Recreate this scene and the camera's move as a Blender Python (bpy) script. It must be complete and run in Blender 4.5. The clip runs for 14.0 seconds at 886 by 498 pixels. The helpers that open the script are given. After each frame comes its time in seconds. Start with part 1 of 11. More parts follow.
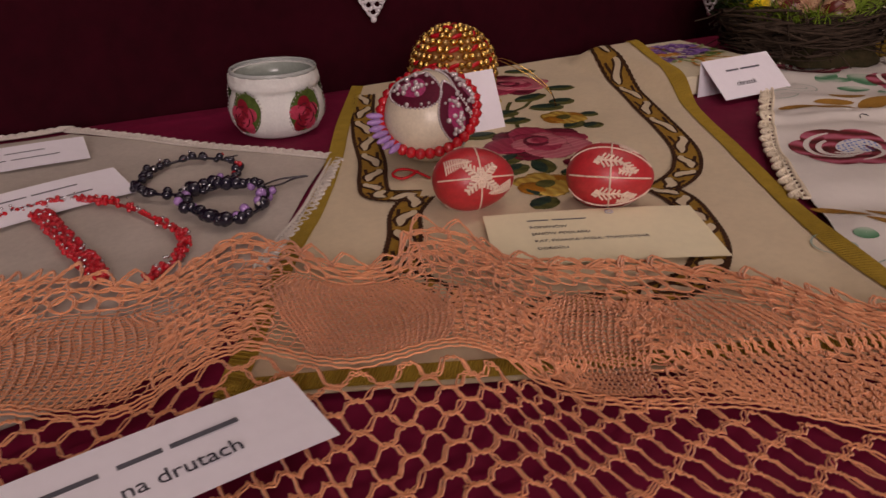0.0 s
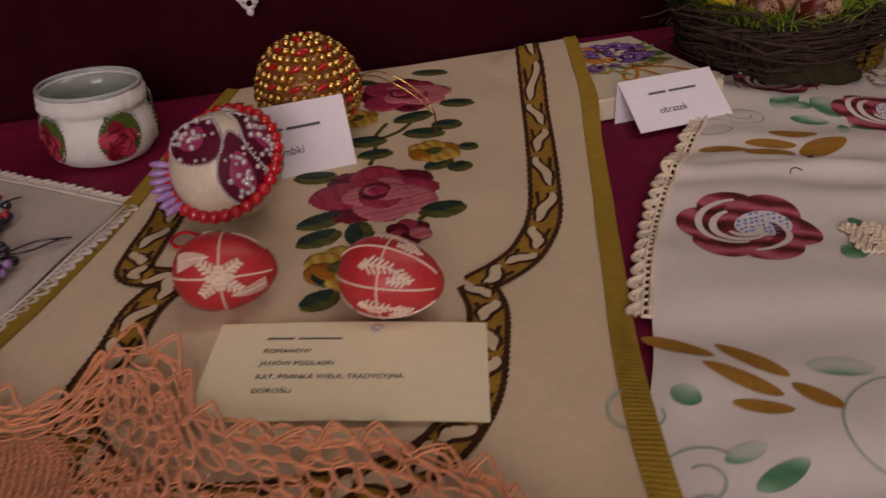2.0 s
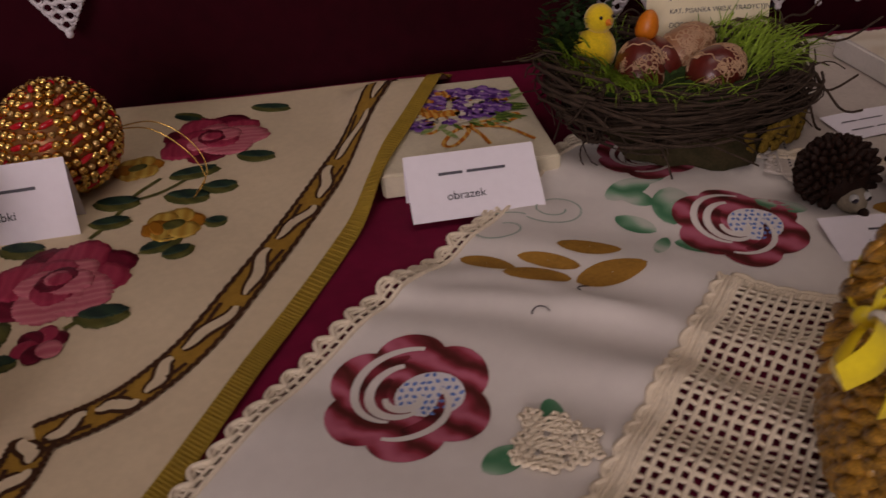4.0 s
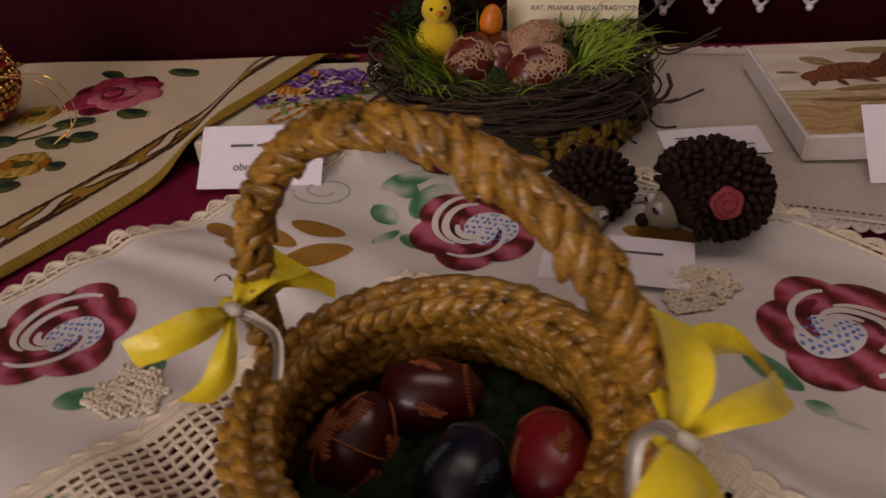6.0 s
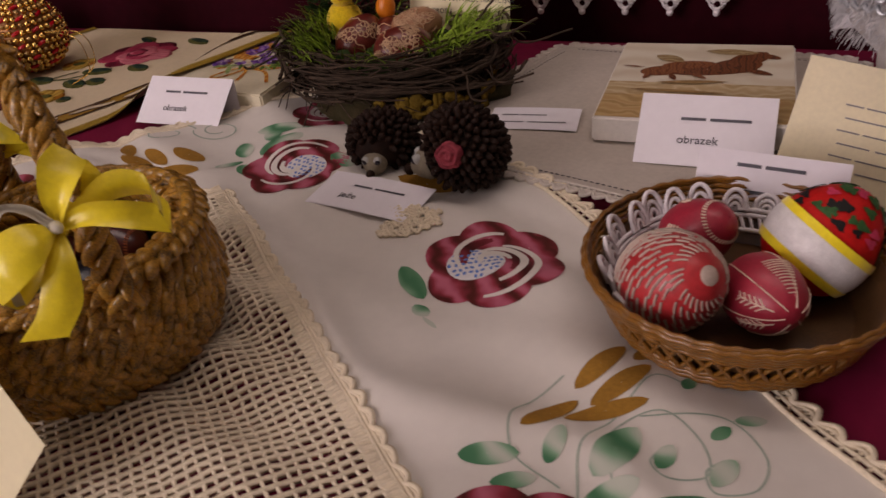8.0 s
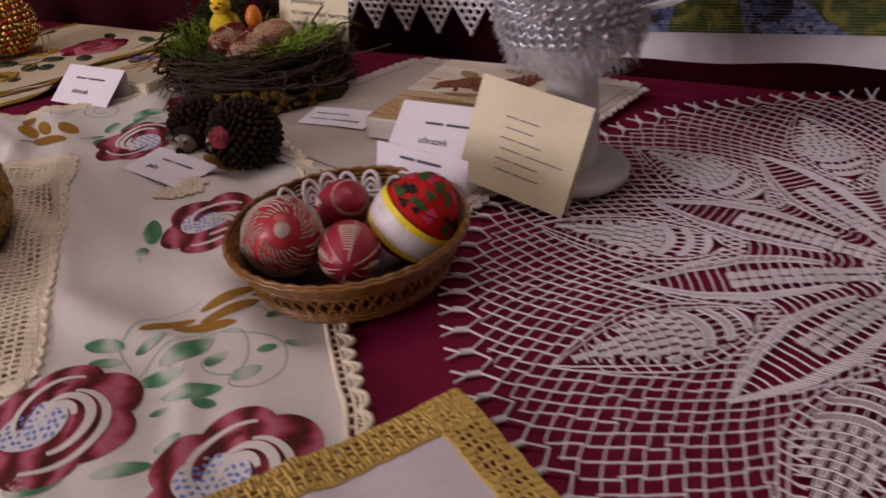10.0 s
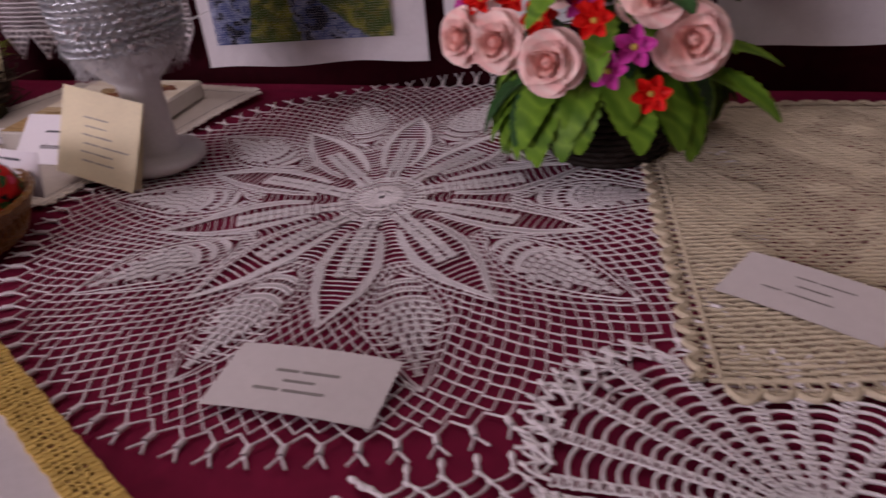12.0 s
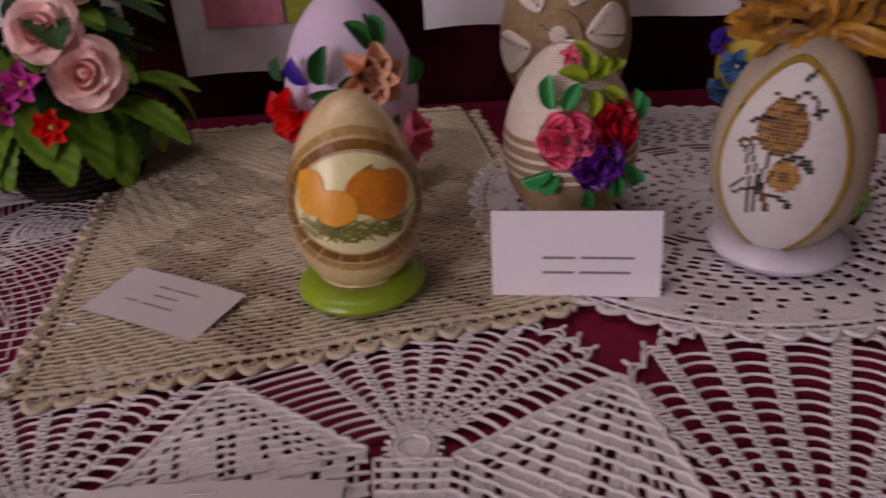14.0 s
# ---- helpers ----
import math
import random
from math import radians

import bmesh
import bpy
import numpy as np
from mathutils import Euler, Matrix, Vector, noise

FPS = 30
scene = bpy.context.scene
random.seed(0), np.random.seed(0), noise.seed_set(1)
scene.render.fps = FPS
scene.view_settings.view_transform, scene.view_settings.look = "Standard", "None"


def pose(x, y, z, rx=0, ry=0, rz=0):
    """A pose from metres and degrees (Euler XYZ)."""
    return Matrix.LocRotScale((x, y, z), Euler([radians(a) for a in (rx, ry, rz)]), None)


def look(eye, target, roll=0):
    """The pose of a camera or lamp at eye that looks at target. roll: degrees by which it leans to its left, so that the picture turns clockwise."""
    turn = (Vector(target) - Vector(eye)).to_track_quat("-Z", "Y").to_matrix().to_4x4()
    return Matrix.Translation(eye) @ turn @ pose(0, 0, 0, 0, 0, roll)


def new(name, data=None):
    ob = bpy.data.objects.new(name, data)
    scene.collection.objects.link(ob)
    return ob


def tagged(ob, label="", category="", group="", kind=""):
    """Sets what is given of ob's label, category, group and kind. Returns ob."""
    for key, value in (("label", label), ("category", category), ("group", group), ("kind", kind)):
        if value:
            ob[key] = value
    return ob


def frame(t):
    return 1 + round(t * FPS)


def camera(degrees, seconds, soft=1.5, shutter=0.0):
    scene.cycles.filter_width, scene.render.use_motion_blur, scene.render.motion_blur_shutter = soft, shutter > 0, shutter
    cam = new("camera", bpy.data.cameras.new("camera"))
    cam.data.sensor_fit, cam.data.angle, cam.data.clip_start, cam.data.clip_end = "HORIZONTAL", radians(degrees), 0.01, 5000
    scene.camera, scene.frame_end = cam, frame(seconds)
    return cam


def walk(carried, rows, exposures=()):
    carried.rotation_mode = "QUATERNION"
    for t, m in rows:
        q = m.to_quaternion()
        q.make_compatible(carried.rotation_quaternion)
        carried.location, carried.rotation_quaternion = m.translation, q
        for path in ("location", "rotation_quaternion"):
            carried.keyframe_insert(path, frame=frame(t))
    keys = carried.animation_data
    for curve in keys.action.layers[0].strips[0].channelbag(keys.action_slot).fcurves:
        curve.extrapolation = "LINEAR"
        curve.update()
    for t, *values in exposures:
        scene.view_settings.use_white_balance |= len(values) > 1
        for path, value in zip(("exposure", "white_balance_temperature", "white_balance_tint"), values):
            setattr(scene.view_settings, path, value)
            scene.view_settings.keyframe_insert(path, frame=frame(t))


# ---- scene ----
cam = camera(60.1, 14.0, 1.5, 0.4)
PATH = [
    (0, (0.0, -0.736, 0.198), (0.786, 0.878, -0.683), -1.7),
    (0.5, (0.043, -0.729, 0.2), (0.766, 0.908, -0.693), -2.1),
    (1, (0.09, -0.717, 0.205), (0.772, 0.921, -0.718), -2.1),
    (1.5, (0.144, -0.706, 0.218), (0.788, 0.917, -0.757), -1.8),
    (2, (0.21, -0.683, 0.234), (0.802, 0.919, -0.808), -1.8),
    (2.5, (0.276, -0.657, 0.25), (0.805, 0.924, -0.855), -2.1),
    (3, (0.346, -0.641, 0.26), (0.795, 0.94, -0.879), -2.3),
    (3.5, (0.421, -0.634, 0.265), (0.768, 0.967, -0.882), -2.4),
    (3.7, (0.454, -0.633, 0.266), (0.748, 0.979, -0.881), -2.7),
    (5.8, (0.743, -0.654, 0.262), (0.552, 0.963, -0.9), -4.8),
    (6, (0.768, -0.656, 0.26), (0.518, 0.952, -0.901), -4.9),
    (6.5, (0.846, -0.663, 0.256), (0.396, 0.917, -0.885), -5.5),
    (7, (0.921, -0.691, 0.25), (0.338, 0.865, -0.863), -5.3),
    (7.2, (0.951, -0.703, 0.252), (0.329, 0.843, -0.854), -6.1),
    (9.3, (1.184, -0.676, 0.245), (0.287, 0.756, -0.825), -6.2),
    (9.5, (1.216, -0.673, 0.248), (0.288, 0.747, -0.811), -6.4),
    (10, (1.307, -0.682, 0.256), (0.37, 0.746, -0.784), -5.9),
    (10.5, (1.385, -0.69, 0.259), (0.481, 0.762, -0.776), -6.0),
    (11, (1.448, -0.696, 0.257), (0.587, 0.792, -0.766), -6.1),
    (11.5, (1.507, -0.707, 0.258), (0.726, 0.829, -0.756), -6.4),
    (12, (1.573, -0.726, 0.258), (0.952, 0.888, -0.747), -6.1),
    (12.5, (1.625, -0.724, 0.251), (1.233, 0.951, -0.769), -4.4),
    (13, (1.686, -0.715, 0.244), (1.418, 0.992, -0.763), -3.5),
    (13.5, (1.765, -0.708, 0.245), (1.523, 1.009, -0.753), -4.8),
    (14, (1.825, -0.714, 0.245), (1.722, 1.026, -0.735), -4.5),
]
walk(cam, [(t, look(eye, target, roll)) for t, eye, target, roll in PATH], [(0.0, -0.66, 7800, 27), (2.0, -0.88, 7700, 27), (3.7, -1.04, 7500, 27), (6.0, -0.82, 7700, 27), (7.2, -0.60, 7700, 26), (9.3, -0.42, 7200, 26), (12.0, -0.38, 6850, 33), (13.4, -0.40, 7050, 33), (14.0, -0.54, 7050, 33)])

# ---- light, exposure, world ----
world = bpy.data.worlds.new("room_light")
scene.world = world
world.use_nodes = True
world.node_tree.nodes["Background"].inputs[0].default_value = (0.62, 0.60, 0.66, 1)
world.node_tree.nodes["Background"].inputs[1].default_value = 0.03


def area_lamp(name, eye, target, w, h, power, colour):
    data = bpy.data.lights.new(name, "AREA")
    data.shape, data.size, data.size_y, data.energy, data.color = "RECTANGLE", w, h, power, colour
    ob = new(name, data)
    ob.matrix_world = look(eye, target)
    return ob


# ceiling panel over the table and a tall window behind the viewer
area_lamp("ceiling_lamp", (1.05, -0.16, 1.93), (1.05, -0.16, 0), 1.5, 0.6, 4.8, (1.0, 0.94, 0.92))
area_lamp("window_light", (-0.8, -3.25, 1.0), (1.0, -0.3, 0.1), 1.6, 1.5, 76.0, (0.95, 0.93, 1.0))

# ---- materials ----
MATS = {}


def mat(name, col, rough=0.6, metal=0.0, var=0.12, scale=60.0, bump=0.0, bscale=900.0, spec=None, sheen=0.0, col2=None, weave=0.0, coat=0.0, trans=0.0, stripes=0.0):
    """A procedural surface: base colour broken up at two scales, with fine relief."""
    if name in MATS:
        return MATS[name]
    m = bpy.data.materials.new(name)
    m.use_nodes = True
    nt = m.node_tree
    b = nt.nodes["Principled BSDF"]
    link = nt.links.new
    tc = nt.nodes.new("ShaderNodeTexCoord")
    n1 = nt.nodes.new("ShaderNodeTexNoise")
    n1.inputs["Scale"].default_value, n1.inputs["Detail"].default_value = scale, 4
    n2 = nt.nodes.new("ShaderNodeTexNoise")
    n2.inputs["Scale"].default_value, n2.inputs["Detail"].default_value = scale * 9, 2
    link(tc.outputs["Object"], n1.inputs["Vector"])
    link(tc.outputs["Object"], n2.inputs["Vector"])
    add = nt.nodes.new("ShaderNodeMath")
    add.operation = "ADD"
    link(n1.outputs["Fac"], add.inputs[0])
    link(n2.outputs["Fac"], add.inputs[1])
    ramp = nt.nodes.new("ShaderNodeMapRange")
    ramp.inputs["From Min"].default_value, ramp.inputs["From Max"].default_value = 0.7, 1.3
    link(add.outputs[0], ramp.inputs["Value"])
    mix = nt.nodes.new("ShaderNodeMix")
    mix.data_type = "RGBA"
    lo = col2 if col2 else tuple(c * (1 - var) for c in col)
    hi = col if col2 else tuple(min(1.0, c * (1 + var)) for c in col)
    mix.inputs["A"].default_value = (*lo, 1)
    mix.inputs["B"].default_value = (*hi, 1)
    link(ramp.outputs[0], mix.inputs["Factor"])
    link(mix.outputs["Result"], b.inputs["Base Color"])
    b.inputs["Roughness"].default_value, b.inputs["Metallic"].default_value = rough, metal
    b.inputs["Specular IOR Level"].default_value = spec if spec is not None else (0.5 if rough < 0.5 else 0.2)
    b.inputs["Sheen Weight"].default_value = sheen
    b.inputs["Coat Weight"].default_value = coat
    b.inputs["Coat Roughness"].default_value = 0.15
    b.inputs["Transmission Weight"].default_value = trans
    if bump or weave:
        bp = nt.nodes.new("ShaderNodeBump")
        bp.inputs["Strength"].default_value, bp.inputs["Distance"].default_value = max(bump, weave), 0.0006
        if weave:
            wx, wy = nt.nodes.new("ShaderNodeTexWave"), nt.nodes.new("ShaderNodeTexWave")
            wx.bands_direction, wy.bands_direction = "X", "Y"
            for w in (wx, wy):
                w.inputs["Scale"].default_value, w.inputs["Distortion"].default_value = bscale / 4, 1.2
                link(tc.outputs["Object"], w.inputs["Vector"])
            mx = nt.nodes.new("ShaderNodeMath")
            mx.operation = "MAXIMUM"
            link(wx.outputs["Fac"], mx.inputs[0])
            link(wy.outputs["Fac"], mx.inputs[1])
            link(mx.outputs[0], bp.inputs["Height"])
        else:
            n3 = nt.nodes.new("ShaderNodeTexNoise")
            n3.inputs["Scale"].default_value, n3.inputs["Detail"].default_value = bscale, 3
            link(tc.outputs["Object"], n3.inputs["Vector"])
            link(n3.outputs["Fac"], bp.inputs["Height"])
        link(bp.outputs["Normal"], b.inputs["Normal"])
    MATS[name] = m
    return m


def banded(name, cols, scale, direction="X", rough=0.6, distortion=4.0, bump=0.3):
    """Threads or brush strokes running from one colour into the next."""
    if name in MATS:
        return MATS[name]
    m = mat(name, cols[0], rough=rough, bump=bump, bscale=1400)
    nt = m.node_tree
    link = nt.links.new
    w = nt.nodes.new("ShaderNodeTexWave")
    w.bands_direction = direction
    w.inputs["Scale"].default_value, w.inputs["Distortion"].default_value = scale, distortion
    w.inputs["Detail"].default_value, w.inputs["Detail Scale"].default_value = 2, 2
    tc = nt.nodes.new("ShaderNodeTexCoord")
    link(tc.outputs["Object"], w.inputs["Vector"])
    cr = nt.nodes.new("ShaderNodeValToRGB")
    while len(cr.color_ramp.elements) < len(cols):
        cr.color_ramp.elements.new(0.5)
    for i, c in enumerate(cols):
        cr.color_ramp.elements[i].position = i / (len(cols) - 1)
        cr.color_ramp.elements[i].color = (*c, 1)
    link(w.outputs["Fac"], cr.inputs["Fac"])
    link(cr.outputs["Color"], nt.nodes["Principled BSDF"].inputs["Base Color"])
    return m


BURGUNDY = mat("burgundy_satin", (0.175, 0.0055, 0.034), rough=0.75, var=0.16, scale=9, weave=0.12, bscale=1500, spec=0.18)
# same burgundy set far below the tablecloth's: weaker light put into the colour
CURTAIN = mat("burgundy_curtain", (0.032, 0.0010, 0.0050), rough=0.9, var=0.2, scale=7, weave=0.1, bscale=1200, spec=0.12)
LINEN = mat("grey_linen", (0.53, 0.47, 0.41), rough=0.9, var=0.07, scale=30, weave=0.25, bscale=2600)
LINEN_LACE = mat("ecru_lace_thread", (0.62, 0.56, 0.50), rough=0.9, var=0.1, bump=0.3)
WHITE_THREAD = mat("white_crochet_thread", (0.76, 0.72, 0.74), rough=0.85, var=0.08, bump=0.3, bscale=1800)
CREAM_THREAD = mat("cream_crochet_thread", (0.78, 0.68, 0.52), rough=0.9, var=0.1, bump=0.3, bscale=1800)
BEIGE_THREAD = mat("beige_crochet_thread", (0.60, 0.52, 0.38), rough=0.9, var=0.1, bump=0.3, bscale=1800)
YELLOW_THREAD = mat("mustard_crochet_thread", (0.62, 0.42, 0.12), rough=0.9, var=0.14, bump=0.3, bscale=1800)
PEACH = mat("peach_wool", (0.80, 0.335, 0.165), rough=0.9, var=0.13, scale=40, bump=0.4, bscale=2200, sheen=0.3)
TOWEL = mat("cream_wool_cloth", (0.66, 0.54, 0.36), rough=0.95, var=0.05, scale=25, weave=0.2, bscale=2800, sheen=0.1)
GOLD_TRIM = mat("mustard_gold_trim", (0.40, 0.26, 0.035), rough=0.7, var=0.16, scale=120, weave=0.6, bscale=1600)
OCHRE = mat("ochre_embroidery", (0.36, 0.20, 0.030), rough=0.9, var=0.2, scale=160, bump=0.8, bscale=1500)
BROWN_THREAD = mat("dark_brown_embroidery", (0.060, 0.024, 0.010), rough=0.95, var=0.3, scale=200, bump=0.9, bscale=1500)
COTTON = mat("white_cotton", (0.70, 0.66, 0.61), rough=0.9, var=0.03, scale=14, weave=0.18, bscale=3000)
PAPER = mat("white_card_paper", (0.86, 0.83, 0.88), rough=0.75, var=0.02, scale=20, bump=0.04)
CREAM_PAPER = mat("cream_card_paper", (0.84, 0.76, 0.52), rough=0.75, var=0.03, scale=20, bump=0.05)
GREY_PAPER = mat("greyish_card_paper", (0.62, 0.58, 0.58), rough=0.7, var=0.03, scale=20, bump=0.04)
INK = mat("dark_ink", (0.03, 0.03, 0.045), rough=0.7)
BAR_INK = mat("printed_grey_ink", (0.11, 0.11, 0.13), rough=0.7)
PALE_INK = mat("worn_ink", (0.27, 0.25, 0.24), rough=0.7)
EGG_RED = mat("red_dyed_eggshell", (0.50, 0.030, 0.035), rough=0.42, var=0.16, scale=40, bump=0.12, bscale=1500, coat=0.15)
WAX = mat("scratched_cream_shell", (0.74, 0.58, 0.46), rough=0.7, var=0.12, scale=200)
WHITE_PLASTER = mat("white_plaster_paint", (0.72, 0.72, 0.68), rough=0.7, var=0.05, scale=50, bump=0.7, bscale=420)
PEARL = mat("pearl", (0.60, 0.54, 0.54), rough=0.2, metal=0.35, var=0.05, coat=0.5)
GOLD = mat("gold_bead", (0.80, 0.52, 0.16), rough=0.2, metal=1.0, var=0.15, scale=300)
RED_BEAD = mat("red_glass_bead", (0.52, 0.010, 0.018), rough=0.12, var=0.2, scale=200, coat=0.6)
BLACK_BEAD = mat("black_bead", (0.012, 0.010, 0.022), rough=0.15, var=0.3, coat=0.6)
LILAC_BEAD = mat("lilac_bead", (0.36, 0.20, 0.46), rough=0.15, var=0.25, scale=300, coat=0.5)
SILVER = mat("silver_metal", (0.75, 0.75, 0.78), rough=0.22, metal=1.0, var=0.05)
STRAW = mat("plaited_straw", (0.33, 0.165, 0.022), rough=0.30, var=0.85, scale=130, bump=0.45, bscale=1100, coat=0.25)
WICKER = mat("varnished_wicker", (0.22, 0.090, 0.012), rough=0.28, var=0.3, scale=120, bump=0.4, bscale=900, coat=0.3)
# darker copy of the wicker, holding the shade of basket and bowl insides
WICKER_SHADED = mat("shaded_wicker", (0.085, 0.040, 0.016), rough=0.4, var=0.3, scale=120, coat=0.2)
RIBBON = mat("yellow_satin_ribbon", (0.95, 0.74, 0.030), rough=0.33, var=0.08, scale=50, bump=0.15, bscale=900, sheen=0.2)
CREAM_RIBBON = mat("cream_satin_ribbon", (0.66, 0.62, 0.52), rough=0.35, var=0.06)
TWIG = mat("dark_twig", (0.058, 0.038, 0.026), rough=0.85, var=0.5, scale=150, bump=0.8, bscale=600)
GRASS = mat("green_grass", (0.19, 0.30, 0.028), rough=0.6, var=0.5, scale=60)
MOSS = mat("dark_moss", (0.028, 0.055, 0.014), rough=0.95, var=0.5, scale=120, bump=1.0, bscale=500)
LICHEN = mat("ochre_lichen", (0.20, 0.125, 0.018), rough=0.95, var=0.4, scale=150, bump=1.0, bscale=500)
BARK = mat("mossy_bark", (0.060, 0.042, 0.020), rough=0.95, var=0.5, scale=60, bump=1.0, bscale=260, col2=(0.026, 0.026, 0.010))
BEAN = mat("coffee_bean", (0.020, 0.0075, 0.004), rough=0.62, var=0.5, scale=120, bump=0.2)
PETAL_RED = banded("painted_petal_red", [(0.085, 0.014, 0.010), (0.29, 0.035, 0.055), (0.50, 0.13, 0.19)], 23, "DIAGONAL", rough=0.7, distortion=4)
PETAL_DARK = banded("painted_petal_dark", [(0.060, 0.010, 0.008), (0.13, 0.014, 0.018), (0.24, 0.030, 0.045)], 23, "DIAGONAL", rough=0.7, distortion=4)
BLUE_DOT = mat("blue_paint", (0.12, 0.22, 0.52), rough=0.8, var=0.3, scale=300)
BROWN_PAINT = mat("ochre_brown_paint", (0.34, 0.17, 0.028), rough=0.75, var=0.2, scale=60)
GREEN_PAINT = banded("green_paint", [(0.055, 0.20, 0.10), (0.20, 0.37, 0.24), (0.52, 0.56, 0.48)], 14, "DIAGONAL", rough=0.8, distortion=5, bump=0.05)
PALE_GREEN = mat("pale_green_line", (0.34, 0.42, 0.35), rough=0.85)


# ---- mesh building ----
class Mesh:
    """Collects pieces of geometry, each with a material slot, and turns them into one mesh."""

    def __init__(self):
        self.v, self.f, self.n = [], [], 0

    def add(self, v, f, slot=0):
        v = np.asarray(v, float).reshape(-1, 3)
        f = np.asarray(f, np.int64)
        if len(v) and len(f):
            self.v.append(v)
            self.f.append((f + self.n, slot))
            self.n += len(v)
        return self

    def data(self, name, mats, smooth=True):
        me = bpy.data.meshes.new(name)
        v = np.concatenate(self.v)
        me.vertices.add(len(v))
        me.vertices.foreach_set("co", v.ravel())
        loops = np.concatenate([f.ravel() for f, _ in self.f])
        sizes = np.concatenate([np.full(len(f), f.shape[1]) for f, _ in self.f])
        slots = np.concatenate([np.full(len(f), s) for f, s in self.f])
        me.loops.add(len(loops))
        me.loops.foreach_set("vertex_index", loops.astype(np.int32))
        me.polygons.add(len(sizes))
        me.polygons.foreach_set("loop_start", (np.cumsum(sizes) - sizes).astype(np.int32))
        me.polygons.foreach_set("loop_total", sizes.astype(np.int32))
        for m in mats:
            me.materials.append(m)
        me.polygons.foreach_set("material_index", slots.astype(np.int32))
        me.polygons.foreach_set("use_smooth", np.full(len(sizes), smooth))
        me.update(calc_edges=True)
        me.validate()
        return me


def thing(name, label, category, loc=(0, 0, 0), rot=0.0, group="", kind=""):
    ob = new(name)
    ob.empty_display_size = 0.02
    ob.matrix_world = pose(*loc, 0, 0, rot)
    return tagged(ob, label, category, group, kind)


def part(name, mesh, mats, parent=None, label="", smooth=True, m=None):
    """Link a Mesh (or finished mesh data) as one object, under a thing or a part if one is given."""
    if isinstance(mesh, Mesh):
        mesh = mesh.data(name, mats if isinstance(mats, (list, tuple)) else [mats], smooth)
    ob = new(name, mesh)
    if parent is not None:
        ob.parent = parent
    if m is not None:
        ob.matrix_basis = m
    if label:
        ob["label"] = label
    return ob


def grid_faces(nu, nv, wrap=False):
    """Quads of an nu by nv lattice stored row by row; wrap closes the second index."""
    i, j = np.meshgrid(np.arange(nu - 1), np.arange(nv if wrap else nv - 1), indexing="ij")
    a, b = i * nv + j, i * nv + (j + 1) % nv
    return np.stack([a, b, b + nv, a + nv], -1).reshape(-1, 4)


def revolve(profile, n=32):
    p = np.array(profile, float)
    a = np.linspace(0, 2 * math.pi, n, endpoint=False)
    v = np.stack([p[:, :1] * np.cos(a), p[:, :1] * np.sin(a), np.repeat(p[:, 1:2], n, 1)], -1)
    return v.reshape(-1, 3), grid_faces(len(p), n, True)[:, ::-1]


def egg_profile(r, h, n=20, blunt=0.18):
    """Radius and height from the base (0) to the tip (h)."""
    t = np.linspace(0.02, math.pi - 0.02, n)
    z = (1 - np.cos(t)) / 2
    return np.stack([r * np.sin(t) * (1 + blunt * (0.5 - z) * 1.6) / (1 + 0.02), h * z], 1)


def ball(r, n=8, m=6):
    t = np.linspace(0.001, math.pi - 0.001, m + 1)
    return revolve(np.stack([r * np.sin(t), -r * np.cos(t)], 1), n)


def many(v, f, frames):
    """Copies of a piece: frames is (n, 4, 4)."""
    v, f, frames = np.asarray(v), np.asarray(f), np.asarray(frames)
    w = np.einsum("nij,kj->nki", frames[:, :3, :3], v) + frames[:, None, :3, 3]
    return w.reshape(-1, 3), (f[None] + (np.arange(len(frames)) * len(v))[:, None, None]).reshape(-1, f.shape[1])


def tube(pts, r, sides=6, closed=False):
    """A round cord along points; r may vary."""
    p = np.asarray(pts, float)
    d = (np.roll(p, -1, 0) - np.roll(p, 1, 0)) if closed else np.gradient(p, axis=0)
    d /= np.linalg.norm(d, axis=1, keepdims=True) + 1e-12
    up = np.where(np.abs(d[:, 2:3]) > 0.9, [[1.0, 0, 0]], [[0, 0, 1.0]])
    s = np.cross(d, up)
    s /= np.linalg.norm(s, axis=1, keepdims=True) + 1e-12
    w = np.cross(s, d)
    a = np.linspace(0, 2 * math.pi, sides, endpoint=False)
    rr = np.broadcast_to(np.asarray(r, float), (len(p),))[:, None, None]
    v = p[:, None] + rr * (np.cos(a)[None, :, None] * s[:, None] + np.sin(a)[None, :, None] * w[:, None])
    f = grid_faces(len(p), sides, True)
    if closed:
        j = np.arange(sides)
        k = (len(p) - 1) * sides
        f = np.concatenate([f, np.stack([k + j, k + (j + 1) % sides, (j + 1) % sides, j], -1)])
    return v.reshape(-1, 3), f


